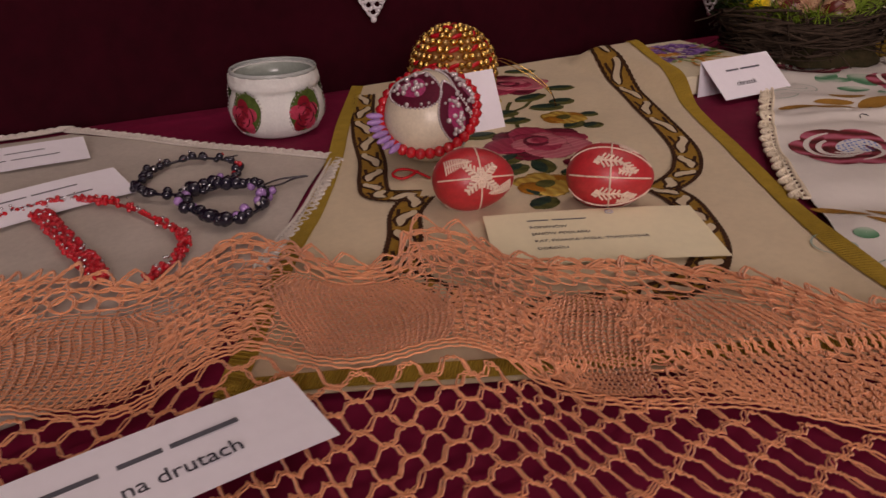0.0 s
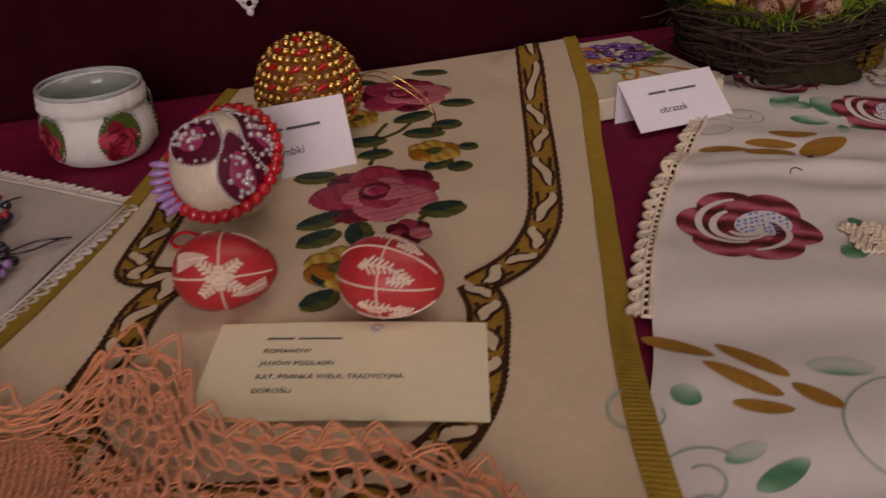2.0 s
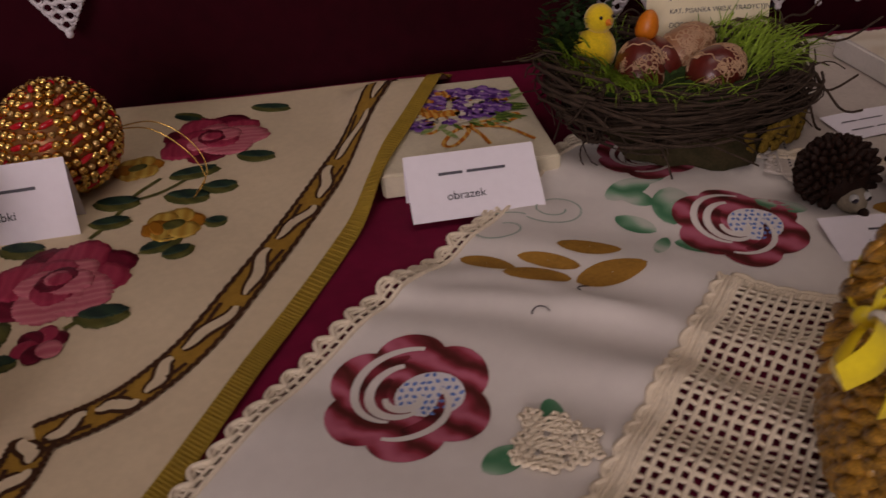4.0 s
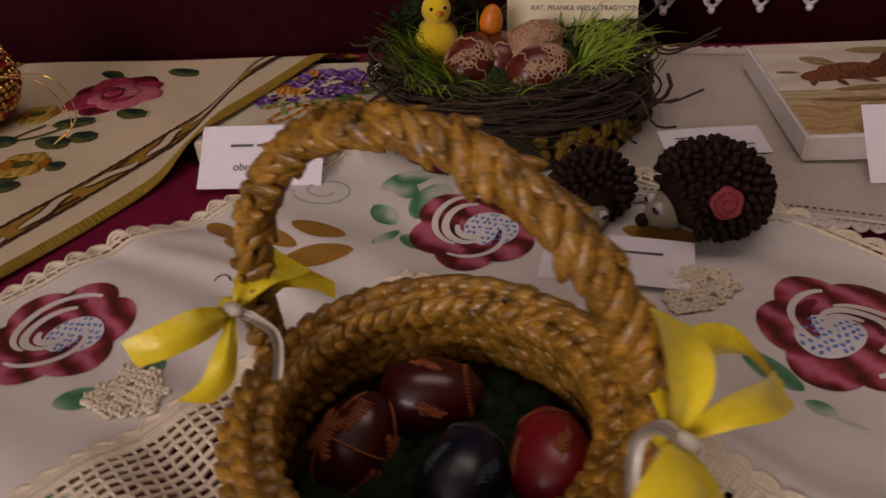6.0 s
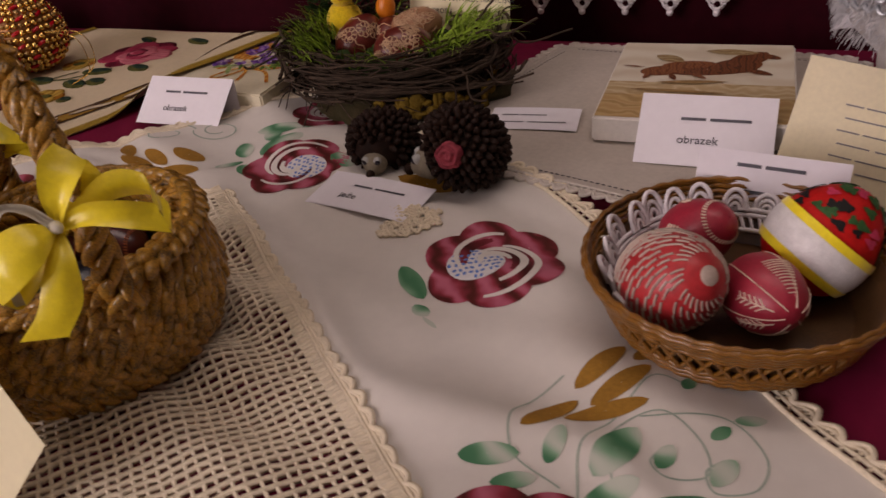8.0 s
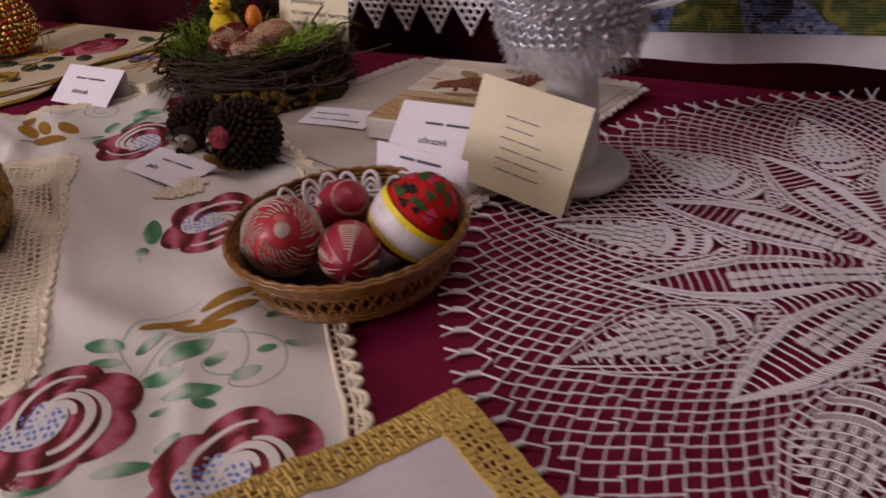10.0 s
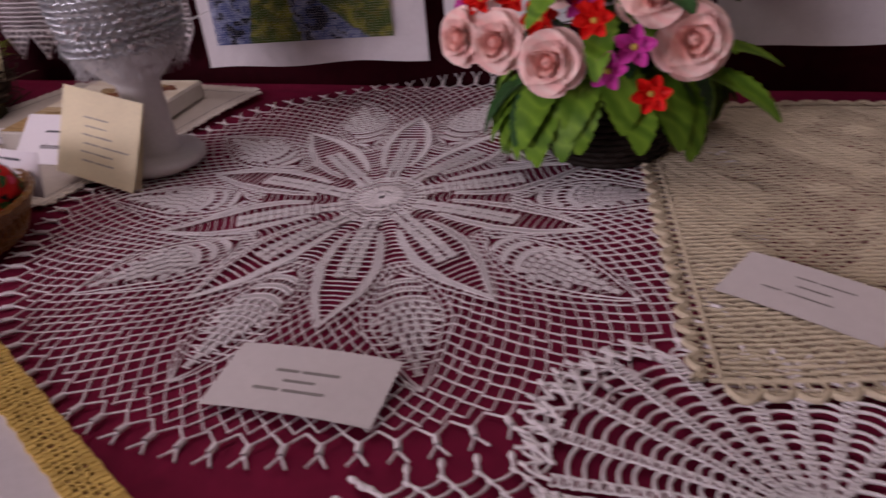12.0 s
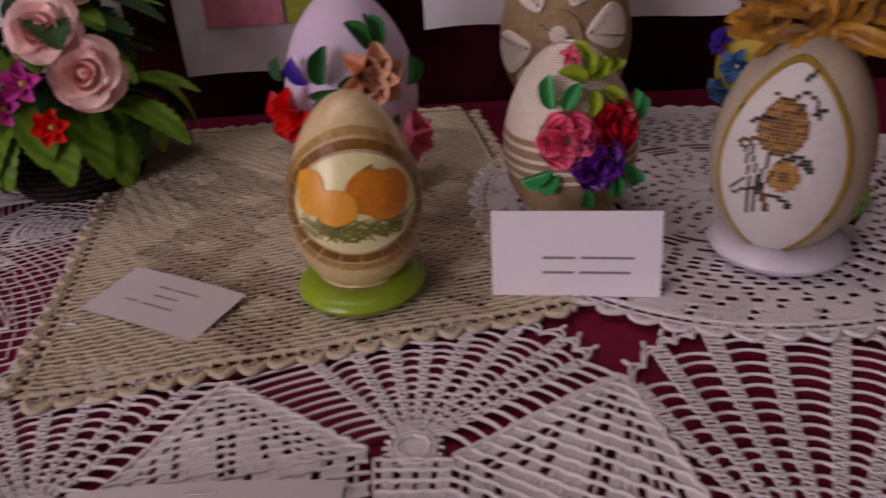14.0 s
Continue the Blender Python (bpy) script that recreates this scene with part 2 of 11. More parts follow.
def sticks(a, b, r, sides=4):
    """Many straight threads at once, from points a to points b."""
    a, b = np.asarray(a, float).reshape(-1, 3), np.asarray(b, float).reshape(-1, 3)
    d = b - a
    d /= np.linalg.norm(d, axis=1, keepdims=True) + 1e-12
    up = np.where(np.abs(d[:, 2:3]) > 0.9, [[1.0, 0, 0]], [[0, 0, 1.0]])
    s = np.cross(d, up)
    s /= np.linalg.norm(s, axis=1, keepdims=True) + 1e-12
    w = np.cross(s, d)
    t = np.linspace(0, 2 * math.pi, sides, endpoint=False) + math.pi / sides
    r = np.broadcast_to(np.asarray(r, float), (len(a),))[:, None, None]
    ring = r * (np.cos(t)[None, :, None] * s[:, None] + np.sin(t)[None, :, None] * w[:, None])
    v = np.concatenate([a[:, None] + ring, b[:, None] + ring], 1).reshape(-1, 3)
    j = np.arange(sides)
    q = np.stack([j, (j + 1) % sides, (j + 1) % sides + sides, j + sides], -1)
    return v, (q[None] + (np.arange(len(a)) * 2 * sides)[:, None, None]).reshape(-1, 4)


def curve_pts(pts, n=40, closed=False):
    """A smooth curve (Catmull-Rom) through a few points."""
    p = np.asarray(pts, float)
    k = len(p)
    q = np.concatenate([p[-1:], p, p[:2]]) if closed else np.concatenate([2 * p[:1] - p[1:2], p, 2 * p[-1:] - p[-2:-1]])
    span = k if closed else k - 1
    u = np.linspace(0, span, n, endpoint=not closed)
    i = np.minimum(u.astype(int), span - 1)
    t = (u - i)[:, None]
    a, b, c, d = q[i], q[i + 1], q[i + 2], q[i + 3]
    return 0.5 * (2 * b + (c - a) * t + (2 * a - 5 * b + 4 * c - d) * t**2 + (3 * b - a - 3 * c + d) * t**3)


def plate(outline, height, lift=0.0003, rings=4, thick=0.0):
    """A flat shape with this outline (x, y) laid over a surface height(x, y)."""
    o = np.asarray(outline, float)
    c = o.mean(0)
    k = np.linspace(1, 0.02, rings + 1)
    xy = (c + k[:, None, None] * (o[None] - c)).reshape(-1, 2)
    z = height(xy[:, 0], xy[:, 1]) + lift
    v = np.column_stack([xy, z])
    f = grid_faces(rings + 1, len(o), True)
    if thick:
        skirt = np.column_stack([o, height(o[:, 0], o[:, 1]) + lift - thick])
        n, m = len(o), len(v)
        j = np.arange(n)
        f = np.concatenate([f, np.stack([m + j, m + (j + 1) % n, (j + 1) % n, j], -1)])
        v = np.concatenate([v, skirt])
    return v, f


def strip(centre, width, height, lift=0.0003, across=3):
    """A band of this width along a curve of (x, y), laid over a surface."""
    p = np.asarray(centre, float)
    d = np.gradient(p, axis=0)
    d /= np.linalg.norm(d, axis=1, keepdims=True) + 1e-12
    s = np.stack([-d[:, 1], d[:, 0]], -1)
    w = np.broadcast_to(np.asarray(width, float), (len(p),))[:, None, None]
    k = np.linspace(-0.5, 0.5, across)[None, :, None]
    xy = (p[:, None] + w * k * s[:, None]).reshape(-1, 2)
    return np.column_stack([xy, height(xy[:, 0], xy[:, 1]) + lift]), grid_faces(len(p), across)[:, ::-1]


def box(w, d, h, bevel=0.0005, seg=2):
    """A block standing on its base, with rounded edges."""
    bm = bmesh.new()
    bmesh.ops.create_cube(bm, size=1)
    bmesh.ops.scale(bm, vec=(w, d, h), verts=bm.verts)
    bmesh.ops.translate(bm, vec=(0, 0, h / 2), verts=bm.verts)
    if bevel:
        bmesh.ops.bevel(bm, geom=bm.edges[:], offset=bevel, segments=seg, affect="EDGES")
    bmesh.ops.triangulate(bm, faces=bm.faces[:])
    bm.verts.index_update()
    v = [tuple(x.co) for x in bm.verts]
    f = [[x.index for x in q.verts] for q in bm.faces]
    bm.free()
    return np.array(v), np.array(f)


def moved(vf, m):
    v, f = vf
    m = np.array(m)
    return np.asarray(v) @ m[:3, :3].T + m[:3, 3], f


def frames_at(points, normals, spin=None, size=1.0):
    """Frames whose z follows the normals; size may be one number or one for each axis or frame."""
    p, n = np.asarray(points, float), np.asarray(normals, float)
    n = n / (np.linalg.norm(n, axis=1, keepdims=True) + 1e-12)
    h = np.where(np.abs(n[:, 2:3]) > 0.9, [[1.0, 0, 0]], [[0, 0, 1.0]])
    x = np.cross(h, n)
    x /= np.linalg.norm(x, axis=1, keepdims=True) + 1e-12
    y = np.cross(n, x)
    if spin is not None:
        c, s = np.cos(spin)[:, None], np.sin(spin)[:, None]
        x, y = c * x + s * y, c * y - s * x
    m = np.zeros((len(p), 4, 4))
    size = np.asarray(size, float)
    if size.ndim == 0:
        size = np.full((len(p), 3), float(size))
    elif size.ndim == 1:
        size = np.broadcast_to(size, (len(p), 3)) if len(size) == 3 and len(p) != 3 else np.repeat(size[:, None], 3, 1)
    m[:, :3, 0], m[:, :3, 1], m[:, :3, 2], m[:, :3, 3], m[:, 3, 3] = x * size[:, :1], y * size[:, 1:2], n * size[:, 2:], p, 1
    return m


FLAT = lambda x, y: 0 * x


def leaf_outline(x, y, length, width, angle, n=18, sharp=0.75):
    """A pointed leaf that starts at (x, y) and points along the angle in degrees."""
    t = np.linspace(0, 1, n)
    w = width / 2 * np.sin(math.pi * t) ** sharp
    side = np.concatenate([np.stack([t * length, w], 1), np.stack([t[::-1] * length, -w[::-1]], 1)[1:-1]])
    c, s = math.cos(radians(angle)), math.sin(radians(angle))
    return side @ np.array([[c, s], [-s, c]]) + (x, y)


def oval_outline(x, y, a, b, angle=0, n=24):
    t = np.linspace(0, 2 * math.pi, n, endpoint=False)
    c, s = math.cos(radians(angle)), math.sin(radians(angle))
    return np.stack([a * np.cos(t), b * np.sin(t)], 1) @ np.array([[c, s], [-s, c]]) + (x, y)


def lettering(text, size, material, parent, m, name="lettering"):
    """Printed words, as a flat mesh."""
    cu = bpy.data.curves.new(name, "FONT")
    cu.body, cu.size, cu.extrude = text, size, 0.00004
    tmp = bpy.data.objects.new(name, cu)
    scene.collection.objects.link(tmp)
    me = bpy.data.meshes.new_from_object(tmp.evaluated_get(bpy.context.evaluated_depsgraph_get()))
    bpy.data.objects.remove(tmp)
    me.materials.clear()
    me.materials.append(material)
    return part(name, me, material, parent, m=m)


rnd = random.Random(7)
rng = np.random.default_rng(7)

# ---- the room ----
WALL_PAINT = mat("off_white_wall_paint", (0.42, 0.38, 0.33), rough=0.9, var=0.05, scale=3, bump=0.15, bscale=120)
CEIL_PAINT = mat("white_ceiling_paint", (0.78, 0.77, 0.75), rough=0.9, var=0.03, scale=3)
FLOOR_WOOD = banded("brown_floor_boards", [(0.16, 0.085, 0.04), (0.24, 0.13, 0.06), (0.13, 0.07, 0.03)], 3, "Y", rough=0.45)
FRAME_WHITE = mat("white_gloss_paint", (0.78, 0.78, 0.76), rough=0.35, var=0.03)
GLASS = mat("window_glass", (0.95, 0.97, 1.0), rough=0.02, var=0.0, trans=1.0)
X0, X1, Y0, Y1, Z0, Z1 = -2.4, 4.4, -3.5, 0.36, -0.75, 2.0


def slab(name, a, b, material, label, category):
    """An axis-aligned block from corner a to corner b, as a piece of the setting."""
    w, d, h = (b[i] - a[i] for i in range(3))
    ob = part(name, Mesh().add(*box(w, d, h, 0.003, 1)), material, smooth=False, m=pose((a[0] + b[0]) / 2, (a[1] + b[1]) / 2, a[2]))
    return tagged(ob, label, category, kind="structure")


slab("floor", (X0, Y0, Z0 - 0.1), (X1, Y1, Z0), FLOOR_WOOD, "brown varnished wooden floor of the hall", "floor")
slab("ceiling", (X0 - 0.12, Y0 - 0.12, Z1), (X1 + 0.12, Y1 + 0.12, Z1 + 0.12), CEIL_PAINT, "plain white painted ceiling of the hall", "ceiling")
slab("wall_north", (X0 - 0.12, Y1, Z0 - 0.1), (X1 + 0.12, Y1 + 0.12, Z1), WALL_PAINT, "off-white painted wall behind the burgundy curtain", "wall")
slab("wall_west", (X0 - 0.12, Y0, Z0 - 0.1), (X0, Y1, Z1), WALL_PAINT, "plain off-white painted side wall", "wall")
slab("wall_east", (X1, Y0, Z0 - 0.1), (X1 + 0.12, Y1, Z1), WALL_PAINT, "plain off-white painted side wall", "wall")
# south wall with a window opening
south = Mesh()
for a, b in (((X0 - 0.12, Z0 - 0.1), (-1.75, Z1)), ((-0.05, Z0 - 0.1), (X1 + 0.12, Z1)), ((-1.75, Z0 - 0.1), (-0.05, 0.2)), ((-1.75, 1.78), (-0.05, Z1))):
    v, f = box(b[0] - a[0], 0.12, b[1] - a[1], 0.0)
    south.add(v + ((a[0] + b[0]) / 2, Y0 - 0.06, a[1]), f)
tagged(part("wall_south", south, WALL_PAINT, smooth=False), "off-white painted wall with a window opening", "wall", kind="structure")
win = tagged(thing("window_1", "tall white-framed window letting in daylight", "window", (-0.9, Y0 - 0.06, 0.2)), kind="structure")
fr = Mesh()
for cx, cz, w, h in ((-0.82, 0, 0.06, 1.58), (0.82, 0, 0.06, 1.58), (0, 0, 0.05, 1.58), (0, 0, 1.58, 0.06), (0, 1.52, 1.58, 0.06)):
    v, f = box(w, 0.06, h, 0.004, 1)
    fr.add(v + (cx, 0, cz), f)
part("window_frame", fr, FRAME_WHITE, win, smooth=False)
for cx in (-0.41, 0.41):
    v, f = box(0.77, 0.006, 1.46, 0.0)
    pane = part("pane", Mesh().add(v + (cx, 0, 0.06), f), GLASS, win, smooth=False)
    pane.visible_shadow = False
part("window_sill", Mesh().add(*moved(box(1.72, 0.2, 0.03, 0.004), pose(0, 0.1, -0.03))), FRAME_WHITE, win, smooth=False)

lampbox = thing("ceiling_light", "long white ceiling light panel with a metal frame", "ceiling light", (1.05, -0.34, Z1 - 0.05))
part("frame", Mesh().add(*box(2.0, 0.8, 0.05, 0.004)), FRAME_WHITE, lampbox, smooth=False)
DIFFUSER = mat("lit_diffuser", (0.9, 0.9, 0.88), rough=0.6)
DIFFUSER.node_tree.nodes["Principled BSDF"].inputs["Emission Color"].default_value = (1, 0.96, 0.93, 1)
DIFFUSER.node_tree.nodes["Principled BSDF"].inputs["Emission Strength"].default_value = 1.5
part("diffuser", Mesh().add(*moved(box(1.9, 0.7, 0.006, 0.001), pose(0, 0, -0.008))), DIFFUSER, lampbox, smooth=False)

# burgundy curtain behind the table, in soft folds
x = np.linspace(-1.6, 3.6, 420)
z = np.linspace(-0.74, 1.35, 40)
X, Z = np.meshgrid(x, z, indexing="ij")
fold = 0.006 * np.sin(X * 31 + 0.8 * np.sin(X * 7)) * (0.25 + 0.75 * np.clip((Z + 0.1) / 1.2, 0, 1)) + 0.004 * np.sin(X * 11 + Z * 2.4) + 0.002 * np.sin(Z * 26 + X * 5)
Yc = 0.034 + fold
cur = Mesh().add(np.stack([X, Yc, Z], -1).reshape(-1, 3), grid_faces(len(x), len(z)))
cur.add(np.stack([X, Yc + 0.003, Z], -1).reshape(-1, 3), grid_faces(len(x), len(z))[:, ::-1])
tagged(part("curtain", cur, CURTAIN), "burgundy cloth curtain, shaded in its colour, hung behind the display table", "curtain", kind="structure")
rod = part("curtain_rod", Mesh().add(*tube([(-1.7, 0.034, 1.36), (3.7, 0.034, 1.36)], 0.012, 10)), SILVER)
tagged(rod, "thin metal rod that carries the burgundy curtain", "curtain rod")

# table under the cloth
TX0, TX1, TY0, TY1 = -0.85, 2.95, -0.74, 0.015
table = thing("display_table", "long wooden display table under a burgundy cloth", "table", ((TX0 + TX1) / 2, (TY0 + TY1) / 2, Z0))
TABLE_WOOD = mat("beech_wood", (0.42, 0.26, 0.13), rough=0.5, var=0.15, scale=20, bump=0.2)
part("tabletop", Mesh().add(*moved(box(TX1 - TX0 - 0.01, TY1 - TY0 - 0.01, 0.028, 0.003), pose(0, 0, 0.72))), TABLE_WOOD, table, smooth=False)
for sx in (-1, 0, 1):
    for sy in (-1, 1):
        part("leg", Mesh().add(*moved(box(0.05, 0.05, 0.72, 0.004), pose(sx * 1.82, sy * 0.32, 0))), TABLE_WOOD, table, smooth=False)


def cloth_z(x, y):
    """The burgundy cloth's own small waves and pressed creases."""
    return 0.0004 * np.sin(x * 23 + y * 9) + 0.0004 * np.sin(y * 31 - x * 7) + 0.0012 * np.exp(-(((x - y * 0.08 - 1.385) / 0.0035) ** 2)) + 0.001 * np.exp(-(((y + 0.012 - 0.02 * np.sin(x * 3)) / 0.006) ** 2)) - 0.0012


nx, ny = 620, 150
X, Y = np.meshgrid(np.linspace(TX0, TX1, nx), np.linspace(TY0, TY1, ny), indexing="ij")
top = Mesh().add(np.stack([X, Y, cloth_z(X, Y)], -1).reshape(-1, 3), grid_faces(nx, ny)[:, ::-1])
xs = np.linspace(TX0, TX1, nx)
zs = np.linspace(0, -0.62, 30)
XX, ZZ = np.meshgrid(xs, zs, indexing="ij")
YY = TY0 - 0.002 - 0.02 * (1 - np.exp(ZZ * 7)) * (1 + np.sin(XX * 26 + np.sin(XX * 5)))
top.add(np.stack([XX, YY, ZZ + cloth_z(XX, 0 * XX + TY0) * (ZZ > -0.01)], -1).reshape(-1, 3), grid_faces(nx, 30))
tagged(part("tablecloth", top, BURGUNDY), "plain burgundy tablecloth spread over the display table", "tablecloth")

# ---- crochet and cloth helpers ----
def lace_edge(line, out, width, pitch, r, height, lift=0.0012, rows=2):
    """A crocheted edging of small scallops along a line of (x, y); out is +1 or -1 for the side it lies on."""
    p = np.asarray(line, float)
    seg = np.linalg.norm(np.diff(p, axis=0), axis=1)
    s = np.concatenate([[0], np.cumsum(seg)])
    n = max(4, int(s[-1] / pitch))
    u = np.linspace(0, s[-1], n * 10 + 1)
    q = np.stack([np.interp(u, s, p[:, 0]), np.interp(u, s, p[:, 1])], 1)
    d = np.gradient(q, axis=0)
    d /= np.linalg.norm(d, axis=1, keepdims=True) + 1e-12
    nrm = np.stack([-d[:, 1], d[:, 0]], 1) * out
    me = Mesh()

    def lay(xy, rr, extra=0.0):
        me.add(*tube(np.column_stack([xy, height(xy[:, 0], xy[:, 1]) + lift + extra]), rr, 5))

    ph = u / pitch
    lay(q + nrm * 0.001, r * 1.5)
    for k in range(1, rows):
        lay(q + nrm * (width * 0.45 * k / (rows - 1)), r * 1.2)
    scal = np.abs(np.sin(math.pi * ph)) ** 0.7
    wob = 1 + 0.12 * np.sin(ph * 2.7) + 0.08 * np.sin(ph * 7.1)
    lay(q + nrm * (width * (0.45 + 0.55 * scal * wob))[:, None], r * 1.7, 0.0003)
    lay(q + nrm * (width * (0.42 + 0.34 * scal * wob))[:, None], r * 1.2)
    i = np.arange(0, len(q), 5)
    a, b = q[i], q[i] + nrm[i] * width * 0.46
    za, zb = height(a[:, 0], a[:, 1]) + lift, height(b[:, 0], b[:, 1]) + lift
    me.add(*sticks(np.column_stack([a, za]), np.column_stack([b, zb]), r * 1.1))
    i = np.setdiff1d(np.arange(0, len(q), 2), np.arange(0, len(q), 10))
    a, b = q[i] + nrm[i] * width * 0.45, q[i] + nrm[i] * (width * (0.45 + 0.5 * scal[i] * wob[i]))[:, None]
    za, zb = height(a[:, 0], a[:, 1]) + lift, height(b[:, 0], b[:, 1]) + lift
    me.add(*sticks(np.column_stack([a, za]), np.column_stack([b, zb]), r * 0.95))
    return me


def filet(me, place, nu, nv, solid, r, height, lift=0.0012, fill=3, jitter=0.0004, post=1.0):
    """Filet crochet on an nu by nv lattice: place(u, v) gives (x, y); solid(i, j) tells which cells are worked full."""
    u, v = np.meshgrid(np.arange(nu + 1), np.arange(nv + 1), indexing="ij")
    xy = place(u / nu, v / nv)
    xy = xy + rng.normal(0, jitter, xy.shape)
    p = np.concatenate([xy, (height(xy[..., 0], xy[..., 1]) + lift)[..., None]], -1)
    p[..., 2] += rng.normal(0, 0.00015, p.shape[:2])
    me.add(*sticks(p[:-1].reshape(-1, 3), p[1:].reshape(-1, 3), r))
    me.add(*sticks(p[:, :-1].reshape(-1, 3), p[:, 1:].reshape(-1, 3), r * post))
    i, j = np.meshgrid(np.arange(nu), np.arange(nv), indexing="ij")
    full = solid(i, j)
    for k in range(fill):
        t = (k + 1) / (fill + 1)
        a = p[:-1, :-1] * (1 - t) + p[1:, :-1] * t
        b = p[:-1, 1:] * (1 - t) + p[1:, 1:] * t
        up = np.array([0, 0, r * 0.5])
        me.add(*sticks((a + up)[full], (b + up)[full], r * 1.25))
    return me


def sheet(quad, nu, nv, height, thick=0.0008):
    """A cloth over the four corners (x, y), as a thin closed sheet."""
    a, b, c, d = (np.array(q, float) for q in quad)
    u, v = np.meshgrid(np.linspace(0, 1, nu), np.linspace(0, 1, nv), indexing="ij")
    u, v = u[..., None], v[..., None]
    xy = a * (1 - u) * (1 - v) + b * u * (1 - v) + c * u * v + d * (1 - u) * v
    z = height(xy[..., 0], xy[..., 1])
    p = np.concatenate([xy, z[..., None]], -1).reshape(-1, 3)
    f = grid_faces(nu, nv)
    up = f if np.cross(b - a, d - a) < 0 else f[:, ::-1]
    me = Mesh().add(p, up[:, ::-1] if False else up)
    me.add(p - (0, 0, thick), up[:, ::-1])
    return me


def line2(*pts, n=60):
    return curve_pts(np.array(pts, float), n)


# ---- grey linen napkin on the west end ----
def lin_z(x, y):
    return 0.0016 + 0.0006 * np.sin(x * 45 + y * 20) + 0.0004 * np.sin(y * 70)


napkin = part("linen_napkin", sheet([(-0.40, -0.01), (-0.005, -0.008), (0.030, -0.42), (-0.40, -0.50)], 60, 60, lin_z), LINEN)
tagged(napkin, "grey linen napkin with a narrow white lace border", "napkin")
part("corner_cloth", sheet([(-0.005, -0.008), (0.168, -0.190), (0.030, -0.42), (0.0125, -0.214)], 30, 40, lin_z), LINEN, napkin)
part("lace_border", lace_edge(line2((-0.4, -0.008), (-0.05, 0.0), (-0.005, -0.008), (0.069, -0.094), (0.120, -0.145), (0.168, -0.19), n=120), 1, 0.010, 0.008, 0.0008, lin_z), LINEN_LACE, napkin, "white crocheted lace border")
part("lace_border", lace_edge(line2((0.17, -0.192), (0.125, -0.27), (0.085, -0.325), (0.05, -0.38), n=60), 1, 0.010, 0.008, 0.0008, lin_z), LINEN_LACE, napkin, "white crocheted lace border")


# ---- cream embroidered runner ----
def smooth01(t):
    t = np.clip(t, 0, 1)
    return t * t * (3 - 2 * t)


PIC1 = (0.523, 0.645, -0.193, -0.052, 0.018)  # the small canvas that the runner overlaps


def run_z(x, y):
    base = 0.0020 + 0.0008 * np.sin(x * 26 + y * 31) + 0.0006 * np.sin(y * 47 - x * 13)
    over = smooth01((x - PIC1[0] + 0.03) / 0.04) * smooth01((y - PIC1[2] + 0.05) / 0.05) * smooth01((0.0 - y) / 0.05)
    edge_x = np.interp(-y, [0.30, 0.371, 0.424, 0.468, 0.566, 0.706], [0.525, 0.458, 0.418, 0.388, 0.308, 0.198])
    lap = smooth01((x - edge_x + 0.020) / 0.035) * smooth01((-0.31 - y) / 0.12)
    return base + over * (PIC1[4] + 0.0015) + lap * 0.0042


LV = line2((0.262, 0.004), (0.209, -0.102), (0.166, -0.197), (0.122, -0.284), (0.088, -0.34), (0.026, -0.458), n=90)
RV = line2((0.604, 0.004), (0.586, -0.048), (0.554, -0.122), (0.518, -0.204), (0.472, -0.296), (0.447, -0.343), (0.420, -0.396), (0.393, -0.448), (0.364, -0.512), (0.338, -0.585), n=90)
u = np.linspace(0, 1, 110)[None, :, None]
XY = LV[:, None] * (1 - u) + RV[:, None] * u
Zr = run_z(XY[..., 0], XY[..., 1])
P = np.concatenate([XY, Zr[..., None]], -1).reshape(-1, 3)
F = grid_faces(90, 110)
runner = part("embroidered_runner", Mesh().add(P, F).add(P - (0, 0, 0.0005), F[:, ::-1]), TOWEL)
tagged(runner, "cream wool runner embroidered with roses, edged in mustard gold", "table runner")


def on_runner(uu, vv):
    """A place on the runner: uu across from the west edge, vv from the back to the front."""
    i = np.clip(np.asarray(vv) * 89, 0, 88.999)
    k = i.astype(int)
    t = (i - k)[..., None]
    l, r = LV[k] * (1 - t) + LV[k + 1] * t, RV[k] * (1 - t) + RV[k + 1] * t
    return l + (r - l) * np.asarray(uu)[..., None]


front_edge = on_runner(np.linspace(0.0, 1, 60), np.full(60, 0.988))
for line in (LV + (0.006, 0), RV - (0.006, 0), front_edge):
    me = Mesh().add(*strip(line, 0.0125, run_z, 0.0008, 7))
    # raised twill ribs on the trim
    d = np.gradient(line, axis=0)
    d /= np.linalg.norm(d, axis=1, keepdims=True)
    s = np.stack([-d[:, 1], d[:, 0]], 1)
    t = np.linspace(0, len(line) - 1.001, 230)
    k = t.astype(int)
    fr_ = (t - k)[:, None]
    c = line[k] * (1 - fr_) + line[np.minimum(k + 1, len(line) - 1)] * fr_
    a, b = c - s[k] * 0.0055, c + s[k] * 0.0055 + d[k] * 0.003
    me.add(*sticks(np.column_stack([a, run_z(a[:, 0], a[:, 1]) + 0.001]), np.column_stack([b, run_z(b[:, 0], b[:, 1]) + 0.001]), 0.0006))
    part("gold_trim", me, GOLD_TRIM, runner, "mustard gold woven trim")


